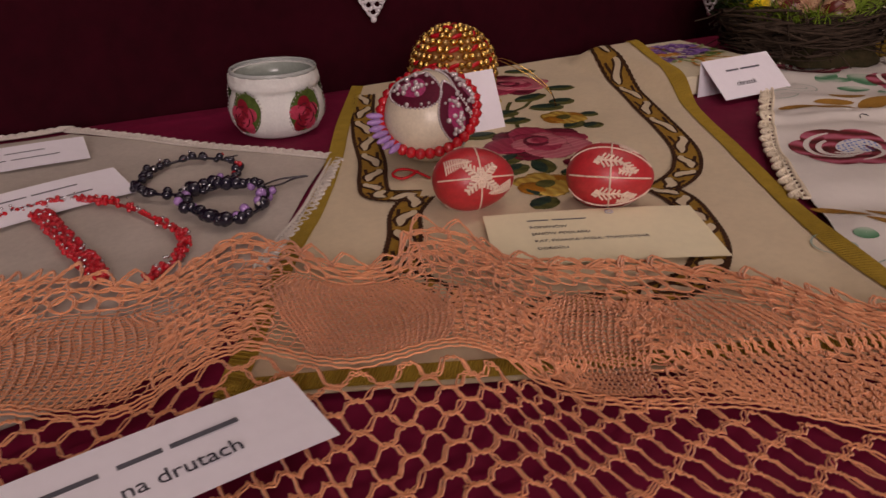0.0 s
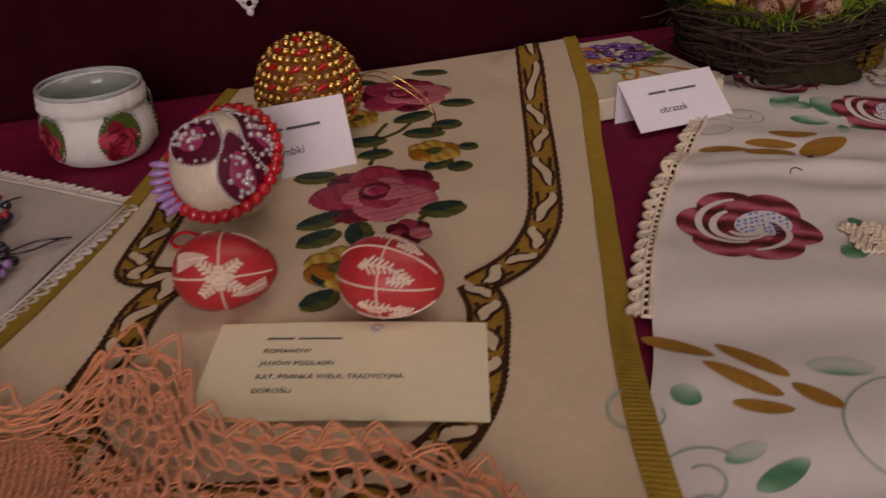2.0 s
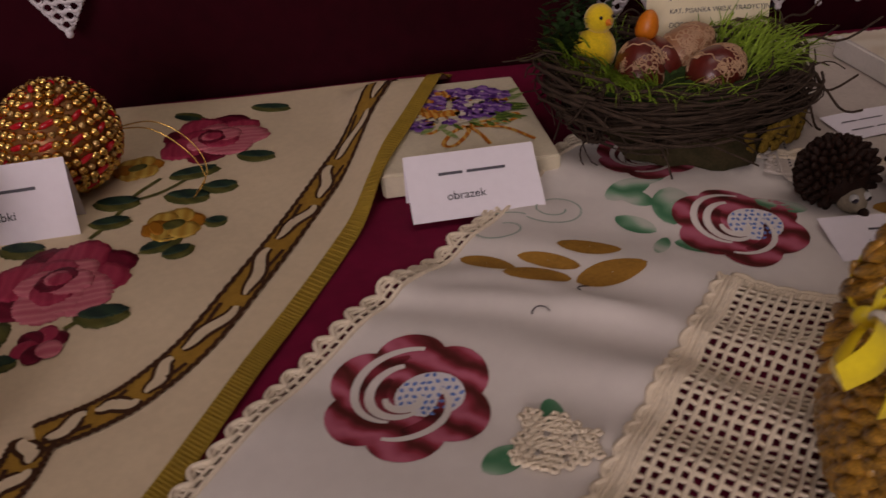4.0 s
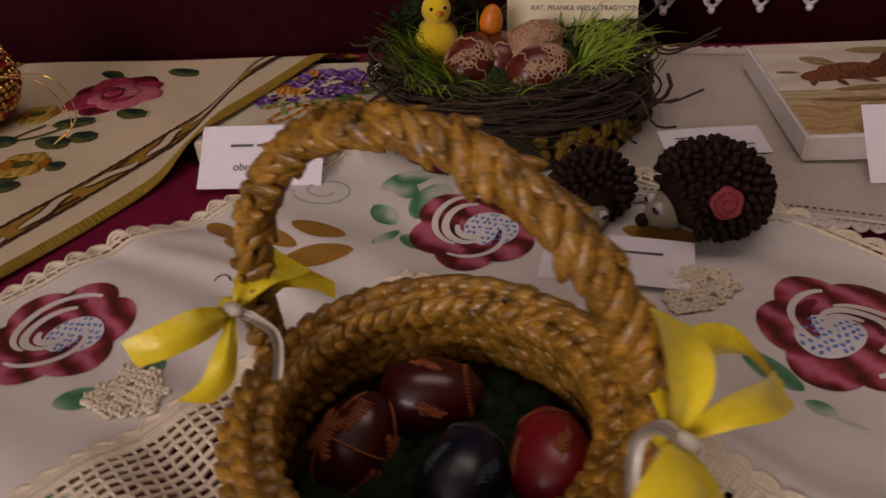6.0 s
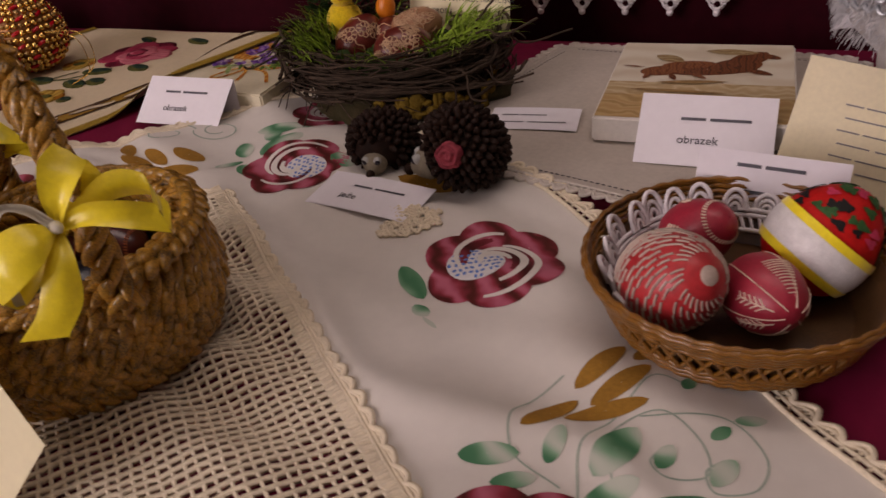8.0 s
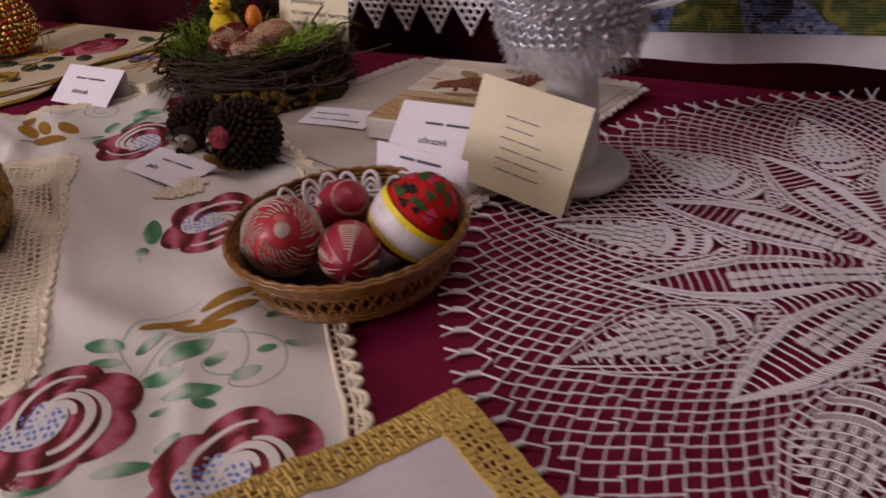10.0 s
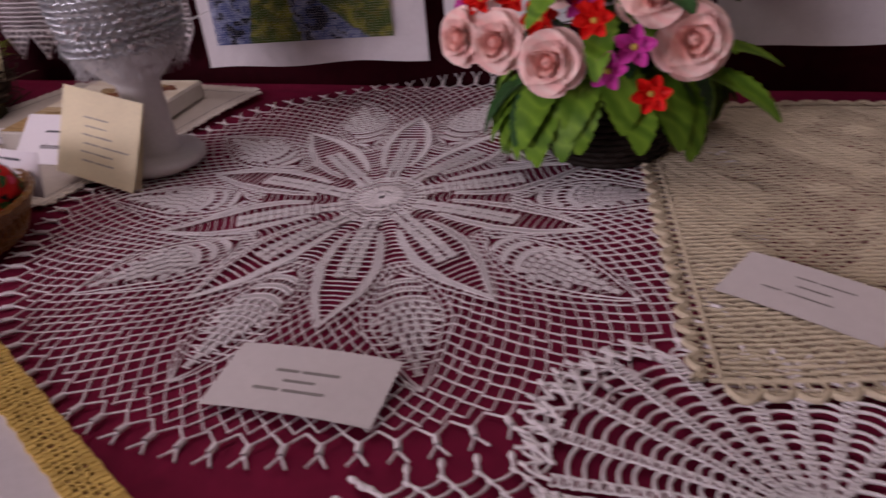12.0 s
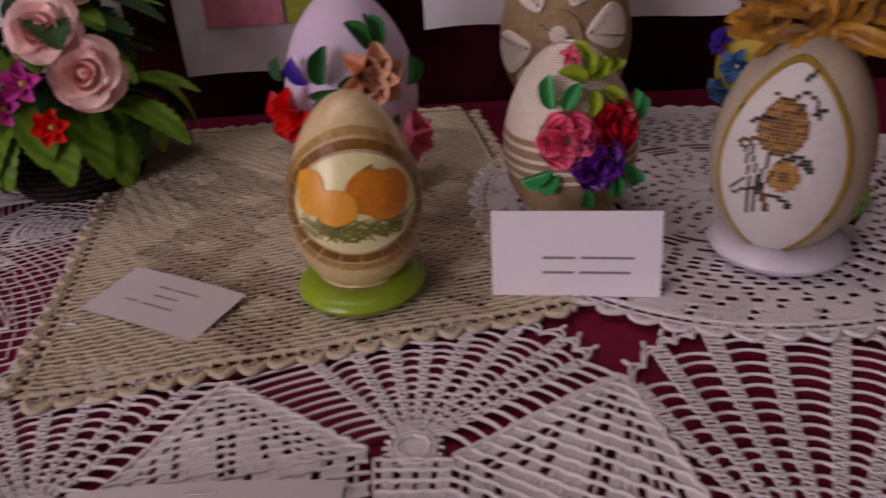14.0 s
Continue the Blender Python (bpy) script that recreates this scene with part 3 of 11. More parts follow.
def ornament(pts):
    """A stitched band: ochre ground, dark brown outline, cream curling leaves."""
    c = line2(*pts, n=150)
    d = np.gradient(c, axis=0)
    d /= np.linalg.norm(d, axis=1, keepdims=True)
    s = np.stack([-d[:, 1], d[:, 0]], 1)
    me = Mesh().add(*strip(c, 0.019, run_z, 0.0005, 5))
    jag = 0.0006 * np.sin(np.arange(150) * 2.3)[:, None]
    for side in (-1, 1):
        me.add(*strip(c + s * (0.0095 * side + jag), 0.0030, run_z, 0.0010, 3), 1)
    n = 9
    for k in range(n):
        i0, i1 = int(k * 150 / n), int((k + 1) * 150 / n) - 2
        t = np.linspace(0, 1, i1 - i0)[:, None]
        flip = 1 if k % 2 else -1
        wave = flip * 0.0042 * np.cos(t * math.pi * 1.0) + flip * 0.0012 * np.sin(t * 9)
        body = c[i0:i1] + s[i0:i1] * wave
        w = 0.0085 * np.sin(math.pi * np.clip(t[:, 0] * 0.9 + 0.08, 0, 1)) ** 0.6
        me.add(*strip(body, w + 0.0030, run_z, 0.0008, 3), 1)
        me.add(*strip(body, w * 0.78, run_z, 0.0011, 3), 2)
        hook = c[i0:i1] + s[i0:i1] * (-flip * (0.0055 - 0.003 * t))
        me.add(*strip(hook[: len(hook) // 2], 0.0026, run_z, 0.0012, 2), 1)
    return me


ORN = [OCHRE, BROWN_THREAD, TOWEL]
part("ornament_band", ornament([(0.553, -0.002), (0.514, -0.098), (0.489, -0.156), (0.466, -0.208), (0.440, -0.264), (0.414, -0.315), (0.390, -0.344), (0.370, -0.358), (0.345, -0.368)]), ORN, runner, "brown and ochre stitched scroll band")
part("ornament_band", ornament([(0.345, -0.368), (0.341, -0.392), (0.329, -0.418), (0.314, -0.445), (0.297, -0.463), (0.278, -0.474), (0.252, -0.478), (0.233, -0.475)]), ORN, runner, "brown and ochre stitched scroll band")
part("ornament_band", ornament([(0.262, -0.03), (0.237, -0.09), (0.212, -0.16), (0.196, -0.215), (0.179, -0.258), (0.174, -0.284), (0.196, -0.300)]), ORN, runner, "brown and ochre stitched scroll band")
part("ornament_band", ornament([(0.196, -0.300), (0.176, -0.322), (0.163, -0.350), (0.149, -0.376), (0.144, -0.402), (0.153, -0.430), (0.172, -0.455), (0.205, -0.470), (0.233, -0.475)]), ORN, runner, "brown and ochre stitched scroll band")

ROSE_A = banded("rose_silk_dark", [(0.09, 0.003, 0.012), (0.17, 0.008, 0.028), (0.13, 0.005, 0.02)], 26, "DIAGONAL", rough=0.6, distortion=3)
ROSE_B = banded("rose_silk_mid", [(0.30, 0.020, 0.055), (0.40, 0.045, 0.085), (0.34, 0.03, 0.07)], 26, "X", rough=0.6, distortion=3)
ROSE_C = banded("rose_silk_pink", [(0.52, 0.13, 0.17), (0.60, 0.21, 0.23), (0.48, 0.10, 0.14)], 26, "Y", rough=0.6, distortion=3)
LEAF_D = banded("silk_leaf_dark", [(0.010, 0.028, 0.022), (0.022, 0.05, 0.028)], 40, "DIAGONAL", rough=0.6, distortion=2)
LEAF_L = banded("silk_leaf_olive", [(0.060, 0.065, 0.015), (0.105, 0.100, 0.024)], 40, "DIAGONAL", rough=0.6, distortion=2)
YEL_A = banded("silk_yellow", [(0.40, 0.22, 0.03), (0.56, 0.38, 0.08)], 40, "X", rough=0.6, distortion=2)
YEL_B = mat("silk_orange", (0.36, 0.14, 0.012), rough=0.6, var=0.2, scale=200, bump=0.5)
SILK = [ROSE_A, ROSE_B, ROSE_C, LEAF_D, LEAF_L, YEL_A, YEL_B, BROWN_THREAD]


def jagged(o, amount=0.0005, grow=3):
    """The uneven edge that stitches give to a shape."""
    p = np.concatenate([o, o[:1]])
    u = np.linspace(0, len(o), len(o) * grow, endpoint=False)
    q = np.stack([np.interp(u, np.arange(len(p)), p[:, i]) for i in (0, 1)], 1)
    c = q.mean(0)
    d = (q - c) / (np.linalg.norm(q - c, axis=1, keepdims=True) + 1e-9)
    return q + d * rng.uniform(-amount, amount, (len(q), 1)) * 1.4


def stitched_rose(cx, cy, size, turn):
    rose = part("stitched_rose", Mesh().add(*plate(oval_outline(cx, cy, size * 0.5, size * 0.5), run_z, 0.0006, 3)), ROSE_A, runner, "embroidered rose in shaded reds and pinks")
    spec = [(0, 1.0, 0.62, 0), (52, 0.95, 0.6, 1), (100, 0.9, 0.6, 0), (150, 1.0, 0.6, 1), (200, 0.98, 0.6, 0), (245, 0.92, 0.62, 2), (290, 1.0, 0.62, 2), (330, 0.95, 0.55, 1)]
    for a, l, w, sl in spec:
        a += turn
        x, y = cx - 0.1 * size * math.cos(radians(a)), cy - 0.1 * size * math.sin(radians(a))
        o = leaf_outline(x, y, size * l, size * w * 1.25, a, 20, 0.5)
        o = jagged(o, 0.0007)
        part("stitched_petal", Mesh().add(*plate(o, run_z, 0.0007 + 0.0001 * (sl + 1), 4, 0.0006)), SILK[sl], rose)
    for k, (a, l, w, sl) in enumerate([(20, 0.62, 0.5, 2), (95, 0.6, 0.5, 1), (170, 0.62, 0.5, 2), (250, 0.62, 0.55, 1), (310, 0.58, 0.5, 2), (60, 0.36, 0.4, 0), (200, 0.4, 0.4, 0), (130, 0.3, 0.3, 2), (300, 0.28, 0.26, 1)]):
        a += turn
        o = leaf_outline(cx - 0.12 * size * math.cos(radians(a)), cy - 0.12 * size * math.sin(radians(a)), size * l, size * w, a, 18, 0.55)
        part("stitched_petal", Mesh().add(*plate(jagged(o, 0.0006), run_z, 0.0012 + 0.00012 * k, 3, 0.0005)), SILK[sl], rose)
    return rose


stitched_rose(0.327, -0.243, 0.050, 20)
stitched_rose(0.402, -0.073, 0.049, 65)


def stitched_leaf(x, y, length, width, angle):
    me = Mesh()
    o = jagged(leaf_outline(x, y, length, width, angle, 16, 0.6))
    me.add(*plate(o, run_z, 0.0008, 3, 0.0006), 4)
    c, s = math.cos(radians(angle)), math.sin(radians(angle))
    o = leaf_outline(x + 0.04 * length * c - 0.16 * width * s, y + 0.04 * length * s + 0.16 * width * c, length * 0.9, width * 0.62, angle + 4, 16, 0.6)
    me.add(*plate(jagged(o), run_z, 0.0011, 3, 0.0004), 3)
    return me


for x, y, l, w, a in ((0.429, -0.020, 0.032, 0.013, -18), (0.422, -0.110, 0.028, 0.015, -18), (0.400, -0.150, 0.024, 0.015, -9), (0.375, -0.155, 0.031, 0.016, -17), (0.405, -0.194, 0.015, 0.012, -12),
                      (0.369, -0.224, 0.026, 0.014, 29), (0.384, -0.232, 0.019, 0.014, 25), (0.280, -0.201, 0.029, 0.015, -16), (0.343, -0.282, 0.029, 0.017, -6), (0.268, -0.268, 0.030, 0.016, 8),
                      (0.297, -0.304, 0.027, 0.016, 70), (0.263, -0.290, 0.028, 0.016, 13), (0.304, -0.310, 0.016, 0.012, -8), (0.328, -0.156, 0.030, 0.017, -9), (0.331, -0.183, 0.025, 0.014, 0),
                      (0.375, -0.130, 0.034, 0.015, 5), (0.300, -0.342, 0.016, 0.014, 20), (0.252, -0.354, 0.022, 0.015, 18), (0.268, -0.338, 0.020, 0.014, 70), (0.392, -0.036, 0.026, 0.012, 150)):
    part("stitched_leaf", stitched_leaf(x, y, l * 1.08, w * 1.1, a), SILK, runner, "embroidered leaf in two greens")


def stitched_small_flower(x, y, r):
    me = Mesh()
    for k in range(6):
        a = k * 60 + 15
        me.add(*plate(jagged(leaf_outline(x, y, r, r * 0.95, a, 12, 0.45)), run_z, 0.0009 + 0.00005 * k, 3, 0.0006), 5 if k % 3 else 6)
    me.add(*plate(oval_outline(x, y, r * 0.36, r * 0.26, 20), run_z, 0.0015, 3, 0.0005), 4)
    me.add(*plate(oval_outline(x - r * 0.5, y - r * 0.1, r * 0.2, r * 0.45, 20), run_z, 0.0015, 3, 0.0005), 6)
    return me


for x, y, r in ((0.386, -0.194, 0.021), (0.351, -0.110, 0.019), (0.282, -0.322, 0.023)):
    part("stitched_flower", stitched_small_flower(x, y, r), SILK, runner, "small yellow and orange embroidered flower")
bud = part("stitched_bud", Mesh().add(*plate(oval_outline(0.330, -0.300, 0.006, 0.006), run_z, 0.0008, 2)), ROSE_A, runner, "dark red embroidered rosebud")
for k, (a, sl) in enumerate(((20, 0), (80, 1), (140, 0), (200, 1), (260, 0), (320, 2))):
    part("stitched_petal", Mesh().add(*plate(leaf_outline(0.330, -0.300, 0.015, 0.013, a, 12, 0.5), run_z, 0.001 + 0.0001 * k, 3, 0.0006)), SILK[sl], bud)
for k, pts in enumerate((((0.37, -0.13), (0.355, -0.15), (0.345, -0.18), (0.335, -0.2)), ((0.345, -0.16), (0.372, -0.15), (0.39, -0.135)), ((0.345, -0.265), (0.35, -0.28), (0.34, -0.29)))):
    part("stitched_stem", Mesh().add(*strip(line2(*pts, n=24), 0.0035, run_z, 0.0007, 3), 4), SILK, runner)


# ---- peach knitted shawl ----
def lay_z(x, y):
    """Height of whatever lies under the shawl: bare cloth or the runner."""
    inside = smooth01((x - np.interp(y, LV[::-1, 1], LV[::-1, 0])) / 0.008) * smooth01((np.interp(y, RV[::-1, 1], RV[::-1, 0]) - x) / 0.008)
    front = smooth01((y + 0.460 + (x - 0.026) * 0.407) / 0.008)
    return 0.002 + inside * front * (run_z(x, y) + 0.001)


# The edge dips and peaks; further in the shawl lies along a calmer line.
BASE = curve_pts([(-0.36, -0.335), (-0.20, -0.315), (-0.10, -0.300), (-0.05, -0.302), (-0.02, -0.314), (0.018, -0.342), (0.045, -0.328), (0.076, -0.306), (0.096, -0.336), (0.113, -0.376), (0.142, -0.380), (0.165, -0.357), (0.190, -0.378), (0.198, -0.424), (0.230, -0.448), (0.262, -0.459), (0.293, -0.492), (0.308, -0.528), (0.336, -0.558), (0.375, -0.612), (0.42, -0.70)], 400)
CALM = curve_pts([(-0.36, -0.345), (-0.2, -0.325), (-0.06, -0.318), (0.02, -0.342), (0.07, -0.330), (0.115, -0.366), (0.165, -0.380), (0.195, -0.426), (0.25, -0.470), (0.30, -0.520), (0.36, -0.604), (0.42, -0.70)], 400)
BS = np.concatenate([[0], np.cumsum(np.linalg.norm(np.diff(CALM, axis=0), axis=1))])
INTO = np.array([-0.30, -0.954])


def shawl_at(s, v):
    """A place on the shawl: s along its edge, v in from the edge, both in metres."""
    k = smooth01(np.asarray(v) / 0.05)
    f = np.interp(s, BS, np.arange(len(BS)))
    bx = np.interp(f, np.arange(400), BASE[:, 0]) * (1 - k) + np.interp(f, np.arange(400), CALM[:, 0]) * k
    by = np.interp(f, np.arange(400), BASE[:, 1]) * (1 - k) + np.interp(f, np.arange(400), CALM[:, 1]) * k
    x, y = bx + v * INTO[0], by + v * INTO[1]
    bulge = 0.0022 + 0.0016 * np.sin(x * 41 + y * 17) + 0.0012 * np.sin(y * 57 - x * 23)
    over = np.maximum(0, -0.735 - y)
    return np.stack([x, np.maximum(y, -0.745), lay_z(x, np.maximum(y, -0.735)) + 0.0012 + np.maximum(bulge, 0) - over], -1)


def s_of(x):
    return float(np.interp(x, CALM[:, 0], BS))


shawl = thing("knitted_shawl", "peach hand-knitted lace shawl lying in soft folds", "shawl", (0.1, -0.5, 0.002))
SH = np.array([0.1, -0.5, 0.002])
S_END = BS[-1]
yarn, ladders, holes, edge = Mesh(), Mesh(), Mesh(), Mesh()


def knitted(me, s, v, r, lift=0.0, crimp=0.0005, pitch=0.0030, sides=4):
    """One strand that wavers from stitch to stitch."""
    p = shawl_at(s, v)
    d = np.gradient(p, axis=0)
    run = np.concatenate([[0], np.cumsum(np.linalg.norm(np.diff(p, axis=0), axis=1))])
    side = np.cross(d, (0, 0, 1.0))
    side /= np.linalg.norm(side, axis=1, keepdims=True) + 1e-9
    ph = run / pitch * 2 * math.pi + rnd.uniform(0, 6)
    p = p + side * (crimp * np.sin(ph))[:, None]
    p[:, 2] += lift + 0.4 * crimp * np.cos(ph)
    me.add(*tube(p - SH, r, sides))


# (x of its middle, half width along the edge, kind)
FANS_ = ((-0.305, 0.055, "dense"), (-0.200, 0.050, "knit"), (-0.100, 0.052, "dense"), (-0.010, 0.046, "knit"), (0.060, 0.026, "eyelet"), (0.122, 0.044, "dense"), (0.176, 0.024, "open"), (0.212, 0.026, "knit"), (0.262, 0.040, "ribs"), (0.318, 0.042, "ribs"), (0.372, 0.050, "knit"))
for x, hw, kind_ in FANS_:
    c = s_of(x)
    if kind_ == "eyelet":
        continue
    nr, rows_, r_rib, r_row = {"dense": (28, 40, 0.00054, 0.00044), "knit": (19, 26, 0.00056, 0.00042), "ribs": (15, 12, 0.00062, 0.00036), "open": (7, 10, 0.00060, 0.00062)}[kind_]
    v_in, v_out = 0.108, (0.034 if kind_ == "open" else 0.024)
    for j in range(nr):
        t = 2 * j / (nr - 1) - 1
        vv = np.linspace(v_out + 0.010 * (1 - t * t), v_in, 90 if kind_ == "ribs" else 60)
        q = (vv - v_out) / (v_in - v_out)
        spread = np.interp(q, [0, 0.25, 0.6, 1.0], [0.72, 1.0, 0.98, 0.70]) * hw
        sway = 0.010 * np.sin(q * 3.2 + x * 40) * (1.0 if kind_ in ("ribs", "knit") else 0.6)
        for off in ((-0.0006, 0.0006) if kind_ == "ribs" else (0.0,)):
            knitted(yarn, c + t * spread + sway + off, vv + 0.010 * t * t * np.interp(q, [0, 0.5, 1], [1, 0.3, -0.4]), r_rib, 0.0008, 0.00055, 0.0034)
    for j in range(rows_):
        q = (j + 0.5) / rows_
        v0 = v_out + 0.004 + (v_in - v_out - 0.004) * q
        t = np.linspace(-1, 1, 70)
        spread = np.interp(q, [0, 0.25, 0.6, 1.0], [0.72, 1.0, 0.98, 0.70]) * hw
        sway = 0.010 * math.sin(q * 3.2 + x * 40) * (1.0 if kind_ in ("ribs", "knit") else 0.6)
        vv = v0 + 0.012 * t**2 * np.interp(q, [0, 0.5, 1], [1, 0.3, -0.4])
        if kind_ == "open":
            # pairs of slack rungs
            for off in (-0.0010, 0.0010):
                knitted(ladders, c + t * spread + sway, vv + off + 0.0022 * np.abs(np.sin(t * 9.4 + j)), r_row, 0.0002, 0.0003, 0.0040)
        else:
            knitted(yarn, c + t * spread + sway, vv, r_row, 0.0, 0.00045, 0.0026, 3)


for j in range(19):
    t = np.linspace(0, S_END, 520)
    knitted(yarn, t, 0.027 + j * 0.0043 + 0.005 * np.sin(t * 44 + 0.5) * (1 - j / 19), 0.00040, -0.0002, 0.0005, 0.0030, 3)
for j in range(int(S_END / 0.0082)):
    vv = np.linspace(0.026, 0.107, 50)
    knitted(yarn, j * 0.0082 + 0.012 * np.sin(vv * 36 + j * 0.11), vv, 0.00044, 0.0002, 0.0005, 0.0032, 3)


def net_of_holes(me, s0, s1, v0, v1, ds, dv, r, strands=2, wild=0.16):
    """Lace net: yarn laid round rows of staggered rounded holes."""
    ni, nj = max(1, int((s1 - s0) / ds)), max(1, int((v1 - v0) / dv))
    a = np.linspace(0, 2 * math.pi, 14, endpoint=False)
    for j in range(nj):
        lean_ = 0.35 * math.sin(j * 0.7 + s0 * 30)
        for i in range(ni + 1):
            cs = s0 + (i + 0.5 * (j % 2)) * ds + rnd.gauss(0, ds * wild * 0.5) + 0.25 * ds * math.sin(j * 0.9 + i * 0.23)
            cv = v0 + (j + 0.5) * dv + rnd.gauss(0, dv * wild * 0.6) + 0.5 * dv * math.sin(i * 0.31 + j * 0.2)
            ka, kb = ds * 0.52 * rnd.uniform(0.82, 1.08), dv * 0.60 * rnd.uniform(0.78, 1.1)
            for k in range(strands):
                g = 1 + 0.16 * k + rnd.uniform(-0.05, 0.05)
                u, w = ka * g * np.cos(a), kb * g * np.sign(np.sin(a)) * np.abs(np.sin(a)) ** 0.85
                p = shawl_at(cs + u + lean_ * w, cv + w + rnd.uniform(-0.0003, 0.0003))
                p[:, 2] += 0.0005 * k + 0.0006 * np.sin(a * 2 + i) + 0.0003
                me.add(*tube(p - SH, r * rnd.uniform(0.85, 1.15), 4, True))


# eyelets in the dips between the fans and under the looped edge
for x in (-0.255, -0.150, -0.052, 0.060, 0.190, 0.236, 0.290, 0.345):
    c = s_of(x)
    w = 0.024 if x == 0.060 else 0.013
    net_of_holes(holes, c - w, c + w, 0.020, 0.110, 0.0092, 0.0070, 0.00046)
net_of_holes(holes, 0.0, S_END, 0.002, 0.027, 0.0118, 0.0078, 0.00050, 2)
c = s_of(0.175)
net_of_holes(holes, c - 0.030, c + 0.030, 0.012, 0.036, 0.0092, 0.0066, 0.00050)
# looped pointed edging of doubled yarn
n = int(S_END / 0.0195)
for k in range(n):
    t = np.linspace(0, 1, 20)
    h = rnd.uniform(0.009, 0.019)
    skew = rnd.uniform(-0.004, 0.006)
    tri = 1 - np.abs(2 * t - 1) ** 1.3
    for off in (0.0, 0.0013):
        knitted(edge, k * 0.0195 + 0.0195 * t + skew * tri + off, 0.007 - h * tri + off, 0.00066, 0.0010 + 0.0030 * h / 0.02 * 0.4, 0.0004, 0.0030)
for j in range(3):
    t = np.linspace(0, S_END, 420)
    knitted(edge, t, (0.0035, 0.0060, 0.0150)[j] + 0.0014 * np.sin(t * 160 + j), 0.00066, 0.0006, 0.0005, 0.0032)
# a corded ridge, then the wide net
mid_rows, big = Mesh(), Mesh()
for j in range(3):
    t = np.linspace(0, S_END, 420)
    knitted(mid_rows, t, 0.106 + j * 0.0030 + 0.004 * np.sin(t * 53), 0.00058, 0.0008, 0.0005, 0.0034)
# staggered strands that meet at their bends and leave rounded six-sided holes
NET_S, NET_V = 0.0200, 0.0088
for j in range(int((0.36 - 0.114) / NET_V)):
    s_ = np.linspace(0, S_END, 900)
    drift = 0.30 * NET_S * np.sin(s_ * 21 + j * 0.35) + 0.0030 * math.sin(j * 0.8)
    ph = (s_ + drift) / NET_S * 2 * math.pi
    bend = np.tanh(2.1 * np.sin(ph)) * (-1) ** j
    size = 0.94 + 0.10 * np.sin(s_ * 33 + j * 1.7)
    for k in range(3):
        vv = 0.114 + (j + 0.5) * NET_V + 0.50 * NET_V * bend * size + 0.0010 * (k - 1) + 0.004 * np.sin(s_ * 27 + 0.2 * j)
        knitted(big, s_ + 0.0006 * (k - 1), vv, 0.00046, 0.0004 + 0.0004 * k, 0.0007, 0.0031)
# close knitted wedges in the wide net
for x, w, v0 in ((-0.10, 0.07, 0.125), (0.03, 0.060, 0.150), (0.29, 0.080, 0.200), (0.36, 0.05, 0.13)):
    c, n = s_of(x), int(w / 0.0024)
    for j in range(n):
        vv = np.linspace(v0 + 0.04 * abs(j / n - 0.5), 0.36, 110)
        knitted(mid_rows, c + (j / n - 0.5) * w * (0.5 + 2.6 * (vv - v0)), vv, 0.00052, 0.0010, 0.0005, 0.0030)
    for j in range(int((0.36 - v0) / 0.0034)):
        v = v0 + 0.012 + j * 0.0034
        t = np.linspace(-0.5, 0.5, 40)
        knitted(mid_rows, c + t * w * (0.5 + 2.6 * (v - v0)), v + 0.004 * t, 0.00046, 0.0006, 0.0005, 0.0028)
part("knit_fan", yarn, PEACH, shawl)["kind"] = "stuff"
part("open_ladder", ladders, PEACH, shawl)["kind"] = "stuff"
part("eyelet_lattice", holes, PEACH, shawl)["kind"] = "stuff"
part("open_lattice", big, PEACH, shawl)["kind"] = "stuff"
part("knit_stitching", mid_rows, PEACH, shawl)["kind"] = "stuff"
part("looped_edge", edge, PEACH, shawl)


# ---- white painted tablecloth with crochet insert ----
def pc_z(x, y):
    w = 0.0012 * np.sin(x * 38 + y * 55 + 0.6 * np.sin(x * 19)) + 0.0009 * np.sin(x * 61 - y * 33) + 0.0022 * np.exp(-(((x * 0.45 + y + 0.02 * np.sin(x * 30) + 0.055) / 0.012) ** 2))
    w = w + 0.0026 * np.exp(-(((x - 0.62) * 0.35 + y + 0.335) / 0.009) ** 2) * smooth01((0.68 - x) / 0.08)
    w = w + 0.0008 * np.sin(y * 118 + 2.6 * np.sin(x * 11) + x * 24) * (0.4 + 0.6 * np.sin(x * 17 + 1.1) ** 2)
    bare = smooth01((x - np.interp(y, RV[::-1, 1], RV[::-1, 0]) + 0.004) / 0.03)
    # creases that fan out and fade, as in cloth unfolded and smoothed by hand
    w = w + 0.0017 * np.sin((y * 0.86 + x * 0.42) * 150 + 2.2 * np.sin(x * 14 - y * 9)) * np.clip(np.sin(x * 10.5 + 0.4) * np.sin(y * 13 + 1.2) + 0.35, 0, 1)
    return 0.0030 + (0.0012 + w * 1.5) * bare


PL = line2((0.679, -0.154), (0.658, -0.166), (0.595, -0.236), (0.512, -0.312), (0.458, -0.371), (0.418, -0.424), (0.388, -0.468), (0.308, -0.566), (0.198, -0.706), n=160)
PR = line2((0.680, -0.148), (0.76, -0.192), (0.895, -0.267), (0.929, -0.290), (0.971, -0.334), (1.054, -0.426), (1.095, -0.468), (1.121, -0.496), (1.19, -0.60), (1.28, -0.72), n=160)
yy = np.linspace(-0.154, -0.70, 170)
xl, xr = np.interp(-yy, -PL[:, 1], PL[:, 0]), np.interp(-yy, -PR[:, 1], PR[:, 0])
# square crochet insert: a corner and its two sides
IA, IU, IV = np.array([0.700, -0.330]), np.array([0.757, -0.653]), np.array([-0.685, -0.728])
ISIDE = 0.318


